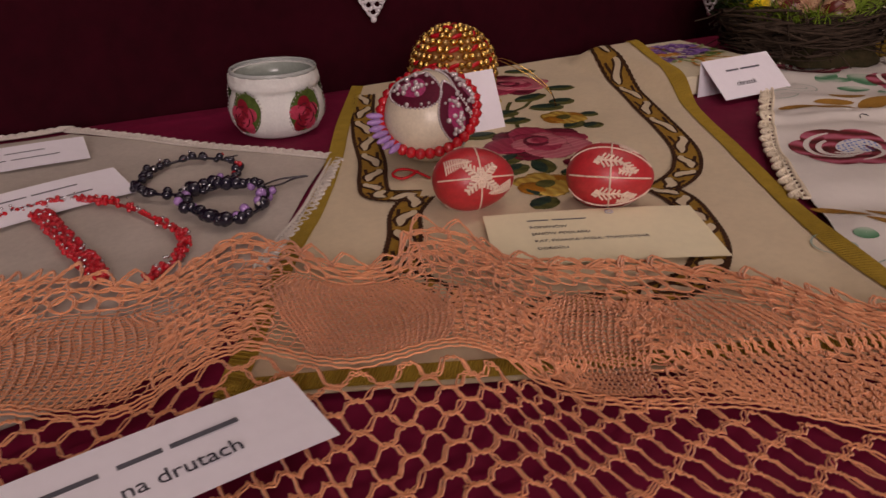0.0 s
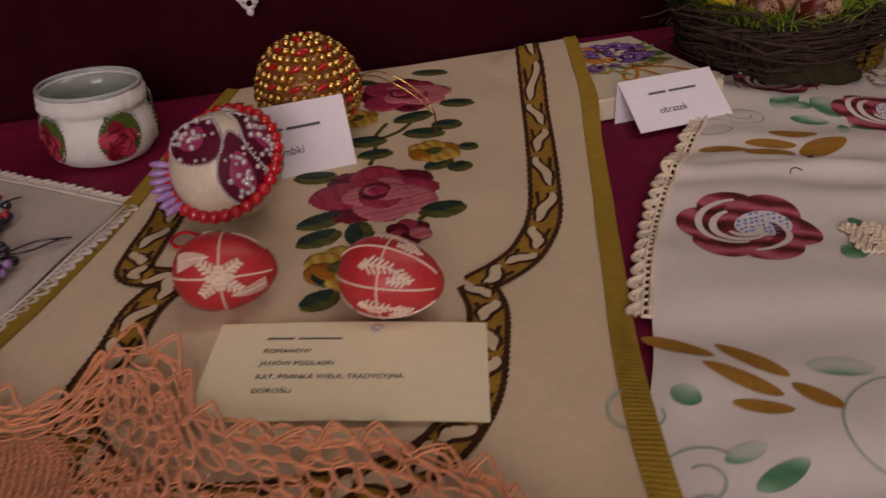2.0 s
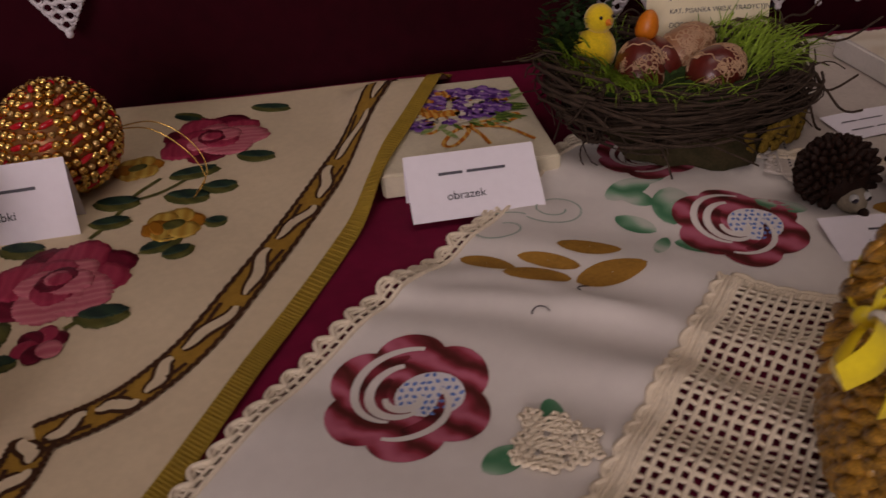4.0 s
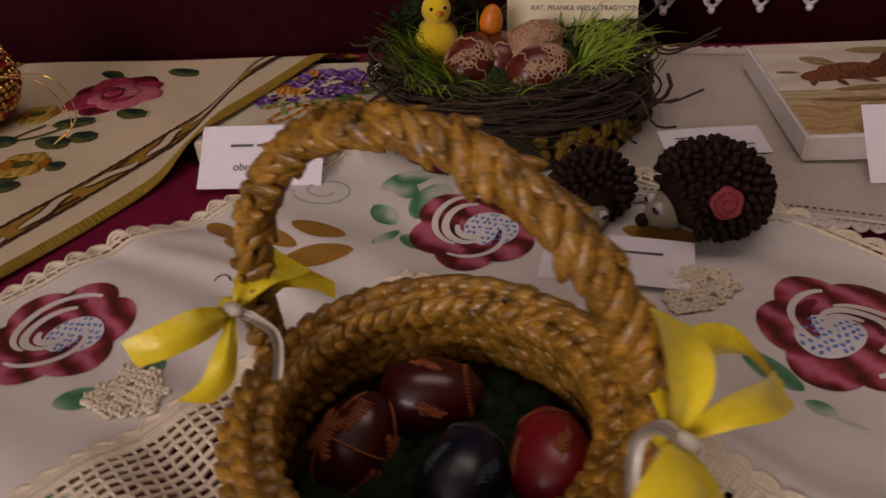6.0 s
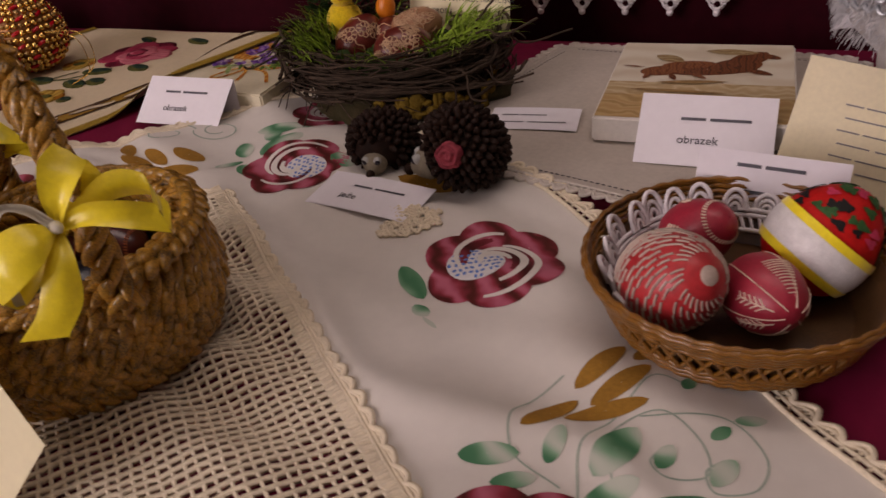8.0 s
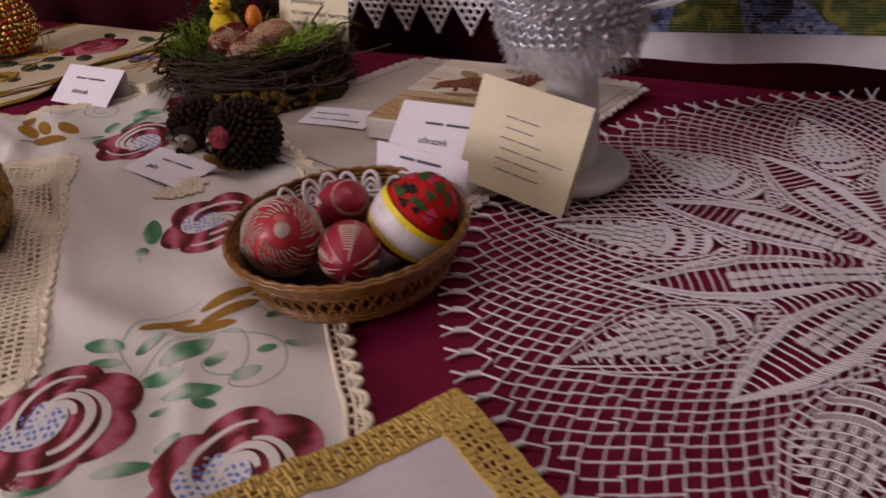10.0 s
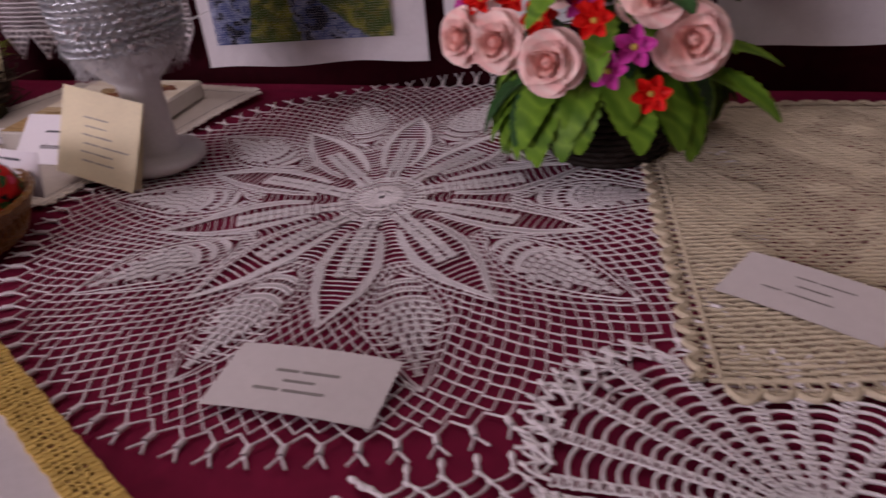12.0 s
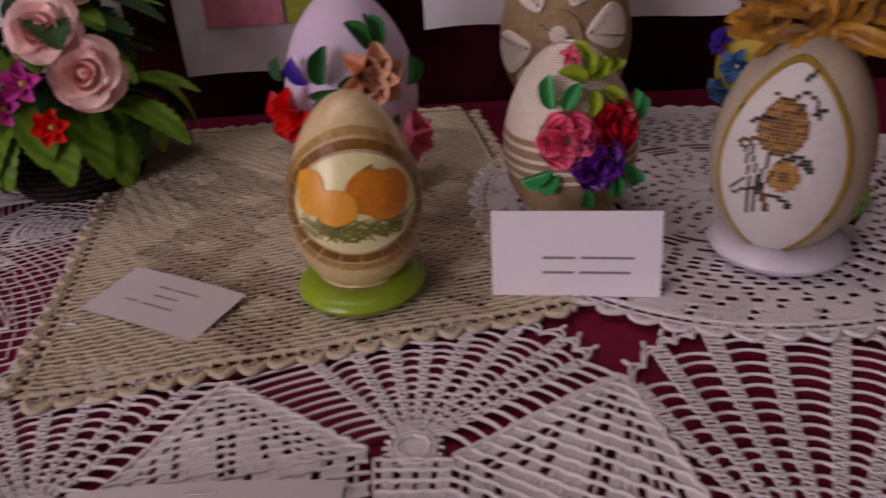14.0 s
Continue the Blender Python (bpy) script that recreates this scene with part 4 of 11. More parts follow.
def in_insert(x, y, pad=0.0):
    d = np.stack([x - IA[0], y - IA[1]], -1)
    m = np.linalg.inv(np.stack([IU, IV], 1))
    uv = d @ m.T
    return (uv[..., 0] > -pad) & (uv[..., 1] > -pad) & (uv[..., 0] < ISIDE + pad) & (uv[..., 1] < ISIDE + pad)


t = np.linspace(0, 1, 230)
X = xl[:, None] + (xr - xl)[:, None] * t
Y = np.repeat(yy[:, None], len(t), 1)
P = np.stack([X, Y, pc_z(X, Y)], -1).reshape(-1, 3)
F = grid_faces(len(yy), len(t))
cen = P[F].mean(1)
F = F[~in_insert(cen[:, 0], cen[:, 1], -0.003)]
pcloth = part("painted_tablecloth", Mesh().add(P, F).add(P - (0, 0, 0.0009), F[:, ::-1]), COTTON)
tagged(pcloth, "white cotton tablecloth with painted roses and crochet insert", "tablecloth")
part("lace_edge", lace_edge(PL[3:][PL[3:, 1] > -0.432], -1, 0.0115, 0.0125, 0.0010, pc_z, 0.0006), CREAM_THREAD, pcloth, "cream scalloped crochet edge")
part("lace_edge", lace_edge(PR[3:][PR[3:, 1] > -0.500], 1, 0.0125, 0.0135, 0.0010, pc_z, 0.0006), CREAM_THREAD, pcloth, "cream scalloped crochet edge")

net = Mesh()
filet(net, lambda u, v: IA + u[..., None] * IU * ISIDE + v[..., None] * IV * ISIDE, 60, 60, lambda i, j: (i < 1) | (j < 1) | (i > 58) | (j > 58), 0.00125, pc_z, 0.0004, 2, 0.00035, 1.25)
part("crochet_insert", net, CREAM_THREAD, pcloth, "cream crochet net insert with square holes")["kind"] = "stuff"
for a, b in ((IA, IA + IU * ISIDE), (IA + IV * ISIDE, IA), (IA + IU * ISIDE, IA + (IU + IV) * ISIDE)):
    part("insert_edge", lace_edge(line2(a, (a + b) / 2, b, n=80), 1, 0.0065, 0.0115, 0.0009, pc_z, 0.0009), CREAM_THREAD, pcloth)


BLUE_SPOT = mat("white_spot_cloth", (0.68, 0.66, 0.66), rough=0.85, var=0.05)
SWIRL = [PETAL_RED, BLUE_SPOT, BLUE_DOT, COTTON]


def painted_rose(parent, cx, cy, r, turn):
    """A stylised rose: outer petals, white-lined swirl, blue-spotted heart."""
    rose = part("painted_rose", Mesh().add(*plate(oval_outline(cx, cy, r * 0.62, r * 0.60), pc_z, 0.00025, 3), 0), SWIRL, parent, "painted red rose with a blue-spotted heart")
    for k in range(6):
        a = turn + k * 60
        px_, py_ = cx + r * 0.60 * math.cos(radians(a)), cy + r * 0.60 * math.sin(radians(a))
        o = oval_outline(px_, py_, r * 0.38, r * 0.43, a, 26)
        part("petal", Mesh().add(*plate(o, pc_z, 0.0004 + 0.00004 * k, 4)), PETAL_RED, rose)
    me = Mesh()
    o = oval_outline(cx + r * 0.24 * math.cos(radians(turn - 30)), cy + r * 0.24 * math.sin(radians(turn - 30)), r * 0.40, r * 0.34, turn - 30, 26)
    me.add(*plate(o, pc_z, 0.00075, 4), 1)
    for i in range(-4, 5):
        for j in range(-3, 4):
            dx, dy = (i + 0.5 * (j % 2)) * r * 0.088, j * r * 0.095
            if (dx / (r * 0.36)) ** 2 + (dy / (r * 0.30)) ** 2 < 1:
                c, s = math.cos(radians(turn - 30)), math.sin(radians(turn - 30))
                x = cx + r * 0.24 * c + dx * c - dy * s + rnd.uniform(-1, 1) * r * 0.015
                y = cy + r * 0.24 * s + dx * s + dy * c + rnd.uniform(-1, 1) * r * 0.015
                me.add(*plate(oval_outline(x, y, r * 0.036, r * 0.024, rnd.uniform(0, 180), 7), pc_z, 0.00095, 1), 2)
    part("spotted_heart", me, SWIRL, rose, "white heart with small blue dabs")
    for k, (r0, a0, a1, w) in enumerate(((0.74, 45, 215, 0.10), (0.48, 65, 265, 0.115), (0.68, 220, 345, 0.085), (0.24, 150, 340, 0.11))):
        t = np.linspace(0, 1, 30)
        a = np.radians(turn + a0 + (a1 - a0) * t)
        rr = r * r0 * (1 - 0.42 * t**1.5)
        line = np.stack([cx - 0.02 * r + rr * np.cos(a), cy + rr * np.sin(a)], 1)
        part("white_swirl", Mesh().add(*strip(line, r * w * np.sin(math.pi * np.clip(t * 0.86 + 0.1, 0, 1)) ** 0.5, pc_z, 0.0009 + 0.00005 * k, 3)), COTTON, rose)
    for k, (r0, a0, a1) in enumerate(((0.61, 60, 205), (0.36, 95, 250), (0.55, 235, 330))):
        t = np.linspace(0, 1, 24)
        a = np.radians(turn + a0 + (a1 - a0) * t)
        rr = r * r0 * (1 - 0.3 * t)
        part("petal", Mesh().add(*strip(np.stack([cx + rr * np.cos(a), cy + rr * np.sin(a)], 1), r * 0.17 * np.sin(math.pi * np.clip(t * 0.9 + 0.05, 0, 1)) ** 0.5, pc_z, 0.0008, 3)), PETAL_DARK, rose)
    return rose


for cx, cy, r, turn in ((0.516, -0.378, 0.042, 20), (0.730, -0.280, 0.041, 20), (0.709, -0.184, 0.036, 15), (0.913, -0.366, 0.042, 235), (0.984, -0.551, 0.044, 250), (1.091, -0.536, 0.043, 250), (0.50, -0.60, 0.042, 30)):
    painted_rose(pcloth, cx, cy, r, turn)
for x, y, l, w, a in ((0.398, -0.443, 0.035, 0.011, -47), (0.429, -0.459, 0.037, 0.011, -68), (0.412, -0.471, 0.037, 0.011, -57), (0.440, -0.497, 0.024, 0.009, -71), (0.408, -0.497, 0.026, 0.008, -32), (0.560, -0.273, 0.036, 0.012, -38), (0.592, -0.283, 0.037, 0.011, -26), (0.617, -0.278, 0.038, 0.015, -17), (0.580, -0.297, 0.039, 0.014, -15), (0.619, -0.310, 0.043, 0.019, 5),
                      (0.980, -0.450, 0.036, 0.011, 63), (0.989, -0.459, 0.036, 0.011, 54), (0.964, -0.481, 0.031, 0.010, 52), (0.980, -0.471, 0.038, 0.010, 30), (1.002, -0.428, 0.022, 0.009, 57), (0.815, -0.283, 0.045, 0.018, -5)):
    part("painted_leaf", Mesh().add(*plate(leaf_outline(x, y, l, w, a, 16, 0.55), pc_z, 0.0004, 3)), BROWN_PAINT, pcloth, "ochre brown painted leaf")
for x, y, l, w, a in ((0.580, -0.392, 0.018, 0.011, -96), (0.541, -0.429, 0.024, 0.014, 28), (0.388, -0.481, 0.014, 0.012, -56), (0.674, -0.222, 0.030, 0.015, -60), (0.663, -0.251, 0.029, 0.015, -52),
                      (0.862, -0.381, 0.032, 0.013, -44), (0.883, -0.410, 0.014, 0.009, -39), (0.892, -0.420, 0.014, 0.003, -36), (0.693, -0.271, 0.042, 0.025, 71), (0.686, -0.288, 0.024, 0.015, -30), (0.671, -0.299, 0.022, 0.009, 54), (0.750, -0.257, 0.033, 0.016, -38),
                      (0.943, -0.502, 0.026, 0.012, 16), (0.961, -0.513, 0.019, 0.009, 25), (0.980, -0.497, 0.021, 0.009, 87), (0.999, -0.498, 0.032, 0.016, 68), (1.022, -0.487, 0.014, 0.008, 73), (1.040, -0.466, 0.011, 0.006, 52), (1.048, -0.453, 0.014, 0.006, 25), (0.998, -0.512, 0.025, 0.011, 42), (1.017, -0.514, 0.032, 0.011, 36), (1.021, -0.525, 0.010, 0.005, 58), (1.035, -0.509, 0.014, 0.007, 12), (1.045, -0.543, 0.015, 0.009, 82), (1.030, -0.567, 0.028, 0.010, 42), (0.999, -0.590, 0.027, 0.018, 45), (1.026, -0.442, 0.009, 0.006, 69), (1.043, -0.489, 0.017, 0.009, 65),
                      (0.664, -0.232, 0.038, 0.020, 25), (0.690, -0.222, 0.028, 0.013, 30), (0.79, -0.262, 0.03, 0.016, 40), (0.545, -0.50, 0.05, 0.024, 20), (0.51, -0.525, 0.045, 0.02, 30), (0.355, -0.559, 0.038, 0.021, 3), (0.387, -0.538, 0.029, 0.009, 8), (0.384, -0.523, 0.022, 0.008, 4), (0.48, -0.505, 0.03, 0.014, 150)):
    part("painted_leaf", Mesh().add(*plate(leaf_outline(x, y, l, w, a, 16, 0.55), pc_z, 0.0004, 3)), GREEN_PAINT, pcloth, "soft green painted leaf")
for cx, cy, r0, a0, turns in ((0.590, -0.253, 0.016, 40, 1.1), (0.628, -0.237, 0.014, 200, 1.4), (0.47, -0.545, 0.03, 30, 1.3), (0.370, -0.526, 0.013, 20, 1.2), (0.362, -0.540, 0.010, 200, 1.0), (0.372, -0.487, 0.014, 60, 0.8)):
    t = np.linspace(0, 1, 50)
    a = np.radians(a0) + t * turns * 2 * math.pi
    rr = r0 * (1.25 - 0.85 * t)
    part("painted_tendril", Mesh().add(*strip(np.stack([cx + rr * np.cos(a) * 1.2, cy + rr * np.sin(a)], 1), 0.0012, pc_z, 0.0004, 2)), PALE_GREEN, pcloth)
for pts in (((0.988, -0.507), (0.966, -0.496), (0.958, -0.476), (0.964, -0.46), (0.973, -0.443)), ((1.01, -0.508), (1.001, -0.476), (1.018, -0.457), (1.036, -0.468), (1.041, -0.484), (1.027, -0.49), (1.019, -0.485), (1.022, -0.476)),
            ((1.011, -0.462), (1.044, -0.453), (1.061, -0.468), (1.059, -0.486), (1.045, -0.492), (1.04, -0.483), (1.046, -0.475)), ((0.996, -0.511), (0.991, -0.485), (1.001, -0.465), (1.012, -0.437), (1.03, -0.44))):
    part("painted_tendril", Mesh().add(*strip(line2(*pts, n=60), 0.0009, pc_z, 0.0003, 2)), PALE_GREEN, pcloth)
# crocheted fruits sewn on
for cx, cy, rot in ((0.577, -0.419, -25), (0.850, -0.338, 10)):
    me = Mesh()
    c, s = math.cos(radians(rot)), math.sin(radians(rot))
    for i in range(-5, 6):
        for j in range(-4, 5):
            # plump popcorn stitches in close rows, a gap left here and there
            dx, dy = (i + 0.5 * (j % 2)) * 0.0040, j * 0.0037
            half = 0.0150 * (1 - 0.5 * max(0.0, dx) / 0.019)
            if abs(dx) > 0.019 or abs(dy) > half or (i % 3 == 1 and j % 3 == 1):
                continue
            x, y = cx + dx * c - dy * s, cy + dx * s + dy * c
            a = np.linspace(0, 2 * math.pi, 8, endpoint=False)
            z_ = float(pc_z(np.array(x), np.array(y))) + 0.0016
            rr_ = 0.0016 * rnd.uniform(0.85, 1.2)
            me.add(*tube(np.stack([x + rr_ * np.cos(a), y + rr_ * np.sin(a), z_ + 0.0006 * np.sin(a * 2 + i)], 1), 0.0011, 5, True))
    part("crochet_fruit", me, CREAM_THREAD, pcloth, "small cream crochet strawberry sewn on")["kind"] = "stuff"
HAIR = mat("dark_thread_end", (0.05, 0.04, 0.05), rough=0.8)
for x, y, a in ((0.592, -0.336, 0.3), (0.640, -0.395, 2.2), (0.622, -0.32, 1.0)):
    t = np.linspace(0, 2.6, 12)
    p = np.stack([x + 0.005 * np.cos(t + a), y + 0.005 * np.sin(t + a)], 1)
    part("thread_end", Mesh().add(*tube(np.column_stack([p, pc_z(p[:, 0], p[:, 1]) + 0.0008]), 0.0004, 4)), HAIR, pcloth)


# ---- linen napkin under the brown painting ----
def l2_z(x, y):
    return 0.0058 + 0.0008 * np.sin(x * 33 + y * 41)


Q2 = [np.array(q) for q in ((0.868, -0.018), (1.107, -0.030), (1.062, -0.305), (0.786, -0.232))]
linen2 = part("linen_napkin", sheet(Q2, 60, 60, l2_z), LINEN)
tagged(linen2, "beige-grey linen napkin with drawn hem and lace border", "napkin")
for a, b in ((0, 1), (1, 2), (2, 3), (3, 0)):
    part("lace_border", lace_edge(line2(Q2[a], (Q2[a] + Q2[b]) / 2, Q2[b], n=60), 1, 0.0105, 0.0095, 0.0008, l2_z, 0.0), LINEN_LACE, linen2, "white crocheted lace border")
    d = (Q2[b] - Q2[a]) / np.linalg.norm(Q2[b] - Q2[a])
    nrm = np.array([d[1], -d[0]])
    k = np.arange(0.012, np.linalg.norm(Q2[b] - Q2[a]) - 0.012, 0.0042)
    p = Q2[a] + d * k[:, None] + nrm * 0.006
    me = Mesh()
    for q in p:
        o = q + np.array([[-0.0012, -0.0007], [0.0012, -0.0007], [0.0012, 0.0007], [-0.0012, 0.0007]]) @ np.array([d, nrm])
        me.add(np.column_stack([o, l2_z(o[:, 0], o[:, 1]) + 0.0003]), [[0, 1, 2, 3]])
    part("hem_hole", me, INK, linen2, "row of dark drawn-thread hem holes")["kind"] = "stuff"


# ---- napkin with mustard border ----
def nk_z(x, y):
    return 0.0092 - 0.0042 * smooth01((x - 1.16) / 0.05) + 0.0010 * np.sin(x * 40 + y * 30) + 0.0022 * np.exp(-((((x - 1.157) * 0.46 + (y + 0.452) * 0.887 + 0.085) / 0.006) ** 2))


NA, NU, NV = np.array([1.157, -0.453]), np.array([0.887, -0.462]), np.array([-0.53, -0.848])
NS = 0.27
NKC = mat("white_lilac_damask", (0.62, 0.58, 0.60), rough=0.75, var=0.05, scale=20, weave=0.2, bscale=1800)
NB = 0.0185
inner = [NA + NU * NB + NV * NB, NA + NU * (NS - NB) + NV * NB, NA + NU * (NS - NB) + NV * (NS - NB), NA + NU * NB + NV * (NS - NB)]
nk = part("bordered_napkin", sheet(inner, 50, 50, nk_z), NKC)
tagged(nk, "pale lilac-white damask napkin with mustard crochet border", "napkin")
stripes = Mesh()
for k in range(7):
    a, b = NA + NU * (0.07 + 0.006 * k) + NV * 0.016, NA + NU * (0.07 + 0.006 * k) + NV * 0.25
    stripes.add(*strip(line2(a, (a + b) / 2, b, n=40), 0.0018, nk_z, 0.0002, 2))
part("damask_stripe", stripes, mat("satin_stripe", (0.70, 0.66, 0.68), rough=0.4, var=0.04), nk, "glossy woven stripes")
for o, du, dv, n1, n2 in ((NA, NU, NV, 62, 6), (NA, NV, NU, 62, 6)):
    me = Mesh()
    filet(me, lambda u, v: o + u[..., None] * du * NS + v[..., None] * dv * 0.020, n1, n2, lambda i, j: (j == 5) | (j == 0) | ((i + j) % 4 == 0), 0.0010, nk_z, 0.0008, 1, 0.0004, 1.15)
    part("crochet_border", me, YELLOW_THREAD, nk, "mustard yellow openwork crochet border")


# ---- big round white doily ----
DC, DR = np.array([1.345, -0.250]), 0.252


def dz(x, y):
    return 0.0022 + 0.0010 * np.sin(x * 47 + y * 29) + 0.0008 * np.sin(y * 61 - x * 17)


def polar(me, cx, cy, rings, r, height, dens, spoke, lift=0.0, jitter=0.0003, arcn=240, keep=None):
    """Crochet in the round: rings are radii; dens(radius, angle) gives 0 open, 1 worked full; spoke(radius) the posts in a ring."""
    for k, rad in enumerate(rings):
        n = max(40, int(rad * arcn * 4))
        a = np.linspace(0, 2 * math.pi, n, endpoint=False)
        rr = rad + rng.normal(0, jitter, n)
        x, y = cx + rr * np.cos(a), cy + rr * np.sin(a)
        line = np.column_stack([x, y, height(x, y) + lift])
        if keep is not None and keep(rad, a) is not None:
            ok = keep(rad, a)
            me.add(*sticks(line[ok], np.roll(line, -1, 0)[ok], r))
        else:
            me.add(*tube(line, r, 4, True))
        if k + 1 == len(rings):
            break
        nxt = rings[k + 1]
        m = spoke((rad + nxt) / 2)
        a = (np.arange(m) + 0.5 * (k % 2)) * 2 * math.pi / m + rng.normal(0, 0.06 / m, m)
        d = dens((rad + nxt) / 2, a)
        for sub in range(3):
            aa = a + (sub - 1) * 2 * math.pi / m / 3
            use = (d > 0.5) if sub != 1 else (d > -0.5)
            aa = aa[use]
            rad_post = np.where(d[use] > 0.5, r * 1.35, r * 0.95)
            slant = np.where(d[use] > 0.5, 0.0, math.pi / m * np.where(np.arange(m)[use] % 2, 1, -1))
            p = np.stack([cx + rad * np.cos(aa), cy + rad * np.sin(aa)], 1)
            q = np.stack([cx + nxt * np.cos(aa + slant), cy + nxt * np.sin(aa + slant)], 1)
            me.add(*sticks(np.column_stack([p, height(p[:, 0], p[:, 1]) + lift]), np.column_stack([q, height(q[:, 0], q[:, 1]) + lift]), rad_post))


def leaf_half(rad):
    """Half width of a doily leaf at this radius."""
    return np.interp(rad, [0.030, 0.050, 0.075, 0.100, 0.130, 0.155, 0.168], [0.003, 0.0100, 0.0178, 0.0212, 0.0165, 0.0062, 0.0])


def oval_half(rad):
    """Half width of the net-free border round a pointed oval."""
    return np.interp(rad, [0.108, 0.118, 0.130, 0.150, 0.170, 0.195, 0.215, 0.226], [0.0, 0.013, 0.020, 0.026, 0.0265, 0.018, 0.008, 0.0])


def petal_half(rad):
    """Half width of the worked oval itself."""
    return np.interp(rad, [0.116, 0.122, 0.134, 0.146, 0.158, 0.180, 0.200, 0.212], [0.004, 0.0095, 0.0150, 0.0180, 0.0182, 0.0110, 0.0045, 0.0005])


def round_xyz(rad, a, up=0.0):
    x, y = np.asarray(rad) * np.cos(a), np.asarray(rad) * np.sin(a)
    return np.column_stack([x, y, dz(x + DC[0], y + DC[1]) + up])


def fold36(a, at):
    return (np.degrees(a) - at + 18) % 36 - 18


def round_pieces(me, r0, a0, r1, a1, rad, up=0.0, test=None, cuts=1):
    """Threads from (r0, a0) to (r1, a1), cut into short runs; those whose middle fails the test stay out."""
    r0, a0, r1, a1 = np.broadcast_arrays(np.asarray(r0, float), a0, r1, a1)
    for c in range(cuts):
        f, g = c / cuts, (c + 1) / cuts
        p, q = (r0 + (r1 - r0) * f, a0 + (a1 - a0) * f), (r0 + (r1 - r0) * g, a0 + (a1 - a0) * g)
        ok = np.ones(len(r0), bool) if test is None else test((p[0] + q[0]) / 2, (p[1] + q[1]) / 2)
        if ok.any():
            me.add(*sticks(round_xyz(p[0][ok], p[1][ok], up), round_xyz(q[0][ok], q[1][ok], up), rad))


def open_ground(rad, a):
    leaf = np.abs(fold36(a, 171)) * math.pi / 180 * rad
    oval = np.abs(fold36(a, 189)) * math.pi / 180 * rad
    return ~((rad < 0.168) & (leaf < leaf_half(rad) - 0.001)) & ~((rad > 0.108) & (oval < oval_half(rad)))


round_doily = thing("round_doily", "large round white crochet doily with leaf pattern", "doily", (DC[0], DC[1], 0.0))
doily = Mesh()
TH = 0.00057
# middle: a plump rosette, a round of eyelets, then ten double ribs
for q0, q1, m, thick in ((0.0025, 0.0085, 16, 0.0015), (0.0085, 0.0165, 20, 0.0022)):
    a = np.arange(m) * 2 * math.pi / m
    round_pieces(doily, q0, a, q1, a + rng.normal(0, 0.03, m), thick, 0.0010)
    b = np.linspace(0, 2 * math.pi, 90, endpoint=False)
    doily.add(*tube(round_xyz(q1 + 0.0004 * np.sin(b * m), b, 0.0008), 0.0009, 5, True))
a = np.arange(20) * math.pi / 10
for s in (-1, 1):
    round_pieces(doily, 0.0160, a, 0.0235, a + s * 0.11, 0.0008, 0.0006)
for rad in (0.0240, 0.0290, 0.0335):
    b = np.linspace(0, 2 * math.pi, 120, endpoint=False)
    doily.add(*tube(round_xyz(rad + 0.0010 * np.sin(b * 10), b, 0.0003), 0.0007, 5, True))
a = np.arange(40) * math.pi / 20 + 0.05
round_pieces(doily, 0.0240, a, 0.0335, a + rng.normal(0, 0.015, 40), 0.0007, 0.0003)
# diamond net of chain loops
net_r = np.concatenate([np.arange(0.098, 0.150, 0.0054), np.linspace(0.1512, DR, 16)])
m = 132
for k in range(len(net_r) - 1):
    a = (np.arange(m) + 0.5 * (k % 2)) * 2 * math.pi / m + rng.normal(0, 0.0035, m)
    for s in (-1, 1):
        a1 = a + s * math.pi / m
        round_pieces(doily, net_r[k] + rng.normal(0, 0.0004, m), a, net_r[k + 1] + rng.normal(0, 0.0004, m), a1, TH, 0, open_ground, 3)
# chain bars between the leaves near the middle and inside each leaf
for rad in np.arange(0.036, 0.128, 0.0056):
    for k in range(10):
        at = radians(171 + 36 * k)
        w = leaf_half(rad) / rad
        if rad < 0.104:
            j = rng.normal(0, 0.0004, 2)
            b = np.linspace(at + w, at + radians(36) - w, 7)
            bow = 0.0022 * np.sin(np.linspace(0, math.pi, 7))
            doily.add(*tube(round_xyz(rad - bow + j[0], b), TH, 4))
for k in range(10):
    at = radians(171 + 36 * k)
    for rad in np.arange(0.050, 0.156, 0.0058):
        w = leaf_half(rad) / rad
        b = np.linspace(at - w, at + w, 7)
        doily.add(*tube(round_xyz(rad + rng.normal(0, 0.0003) + 0.0015 * np.abs(np.linspace(-1, 1, 7)), b, 0.0002), TH, 4))
    # two ribs of little blocks
    for side in (-1, 1):
        for i, rad in enumerate(np.arange(0.030, 0.108, 0.0058)):
            c = 0.0036 + 0.030 * max(0.0, rad - 0.05) * 0.35
            wide = 0.0052 if rad > 0.045 else 0.0042
            b = (side * c + np.linspace(-0.5, 0.5, 4) * wide * (1 if i % 2 else 0.75)) / rad
            round_pieces(doily, rad, at + b, rad + 0.0050, at + b * rad / (rad + 0.005), 0.00078, 0.0003)
    # border of the oval: chain loops all round it
    av = radians(189 + 36 * k)
    for side in (-1, 1):
        for grow, rise in ((0.0, 0.0), (-0.0052, 0.0003)):
            rad = np.linspace(0.110, 0.226, 44)
            w = np.maximum(oval_half(rad) + grow * np.sin(math.pi * np.clip((rad - 0.108) / 0.118, 0, 1)) ** 0.5, 0)
            doily.add(*tube(round_xyz(rad, av + side * w / rad, rise), TH * 1.1, 4))
        rad = np.arange(0.122, 0.205, 0.0068)
        w0, w1 = oval_half(rad), petal_half(rad)
        round_pieces(doily, rad, av + side * w0 / rad, rad + 0.001, av + side * w1 / (rad + 0.001), TH)
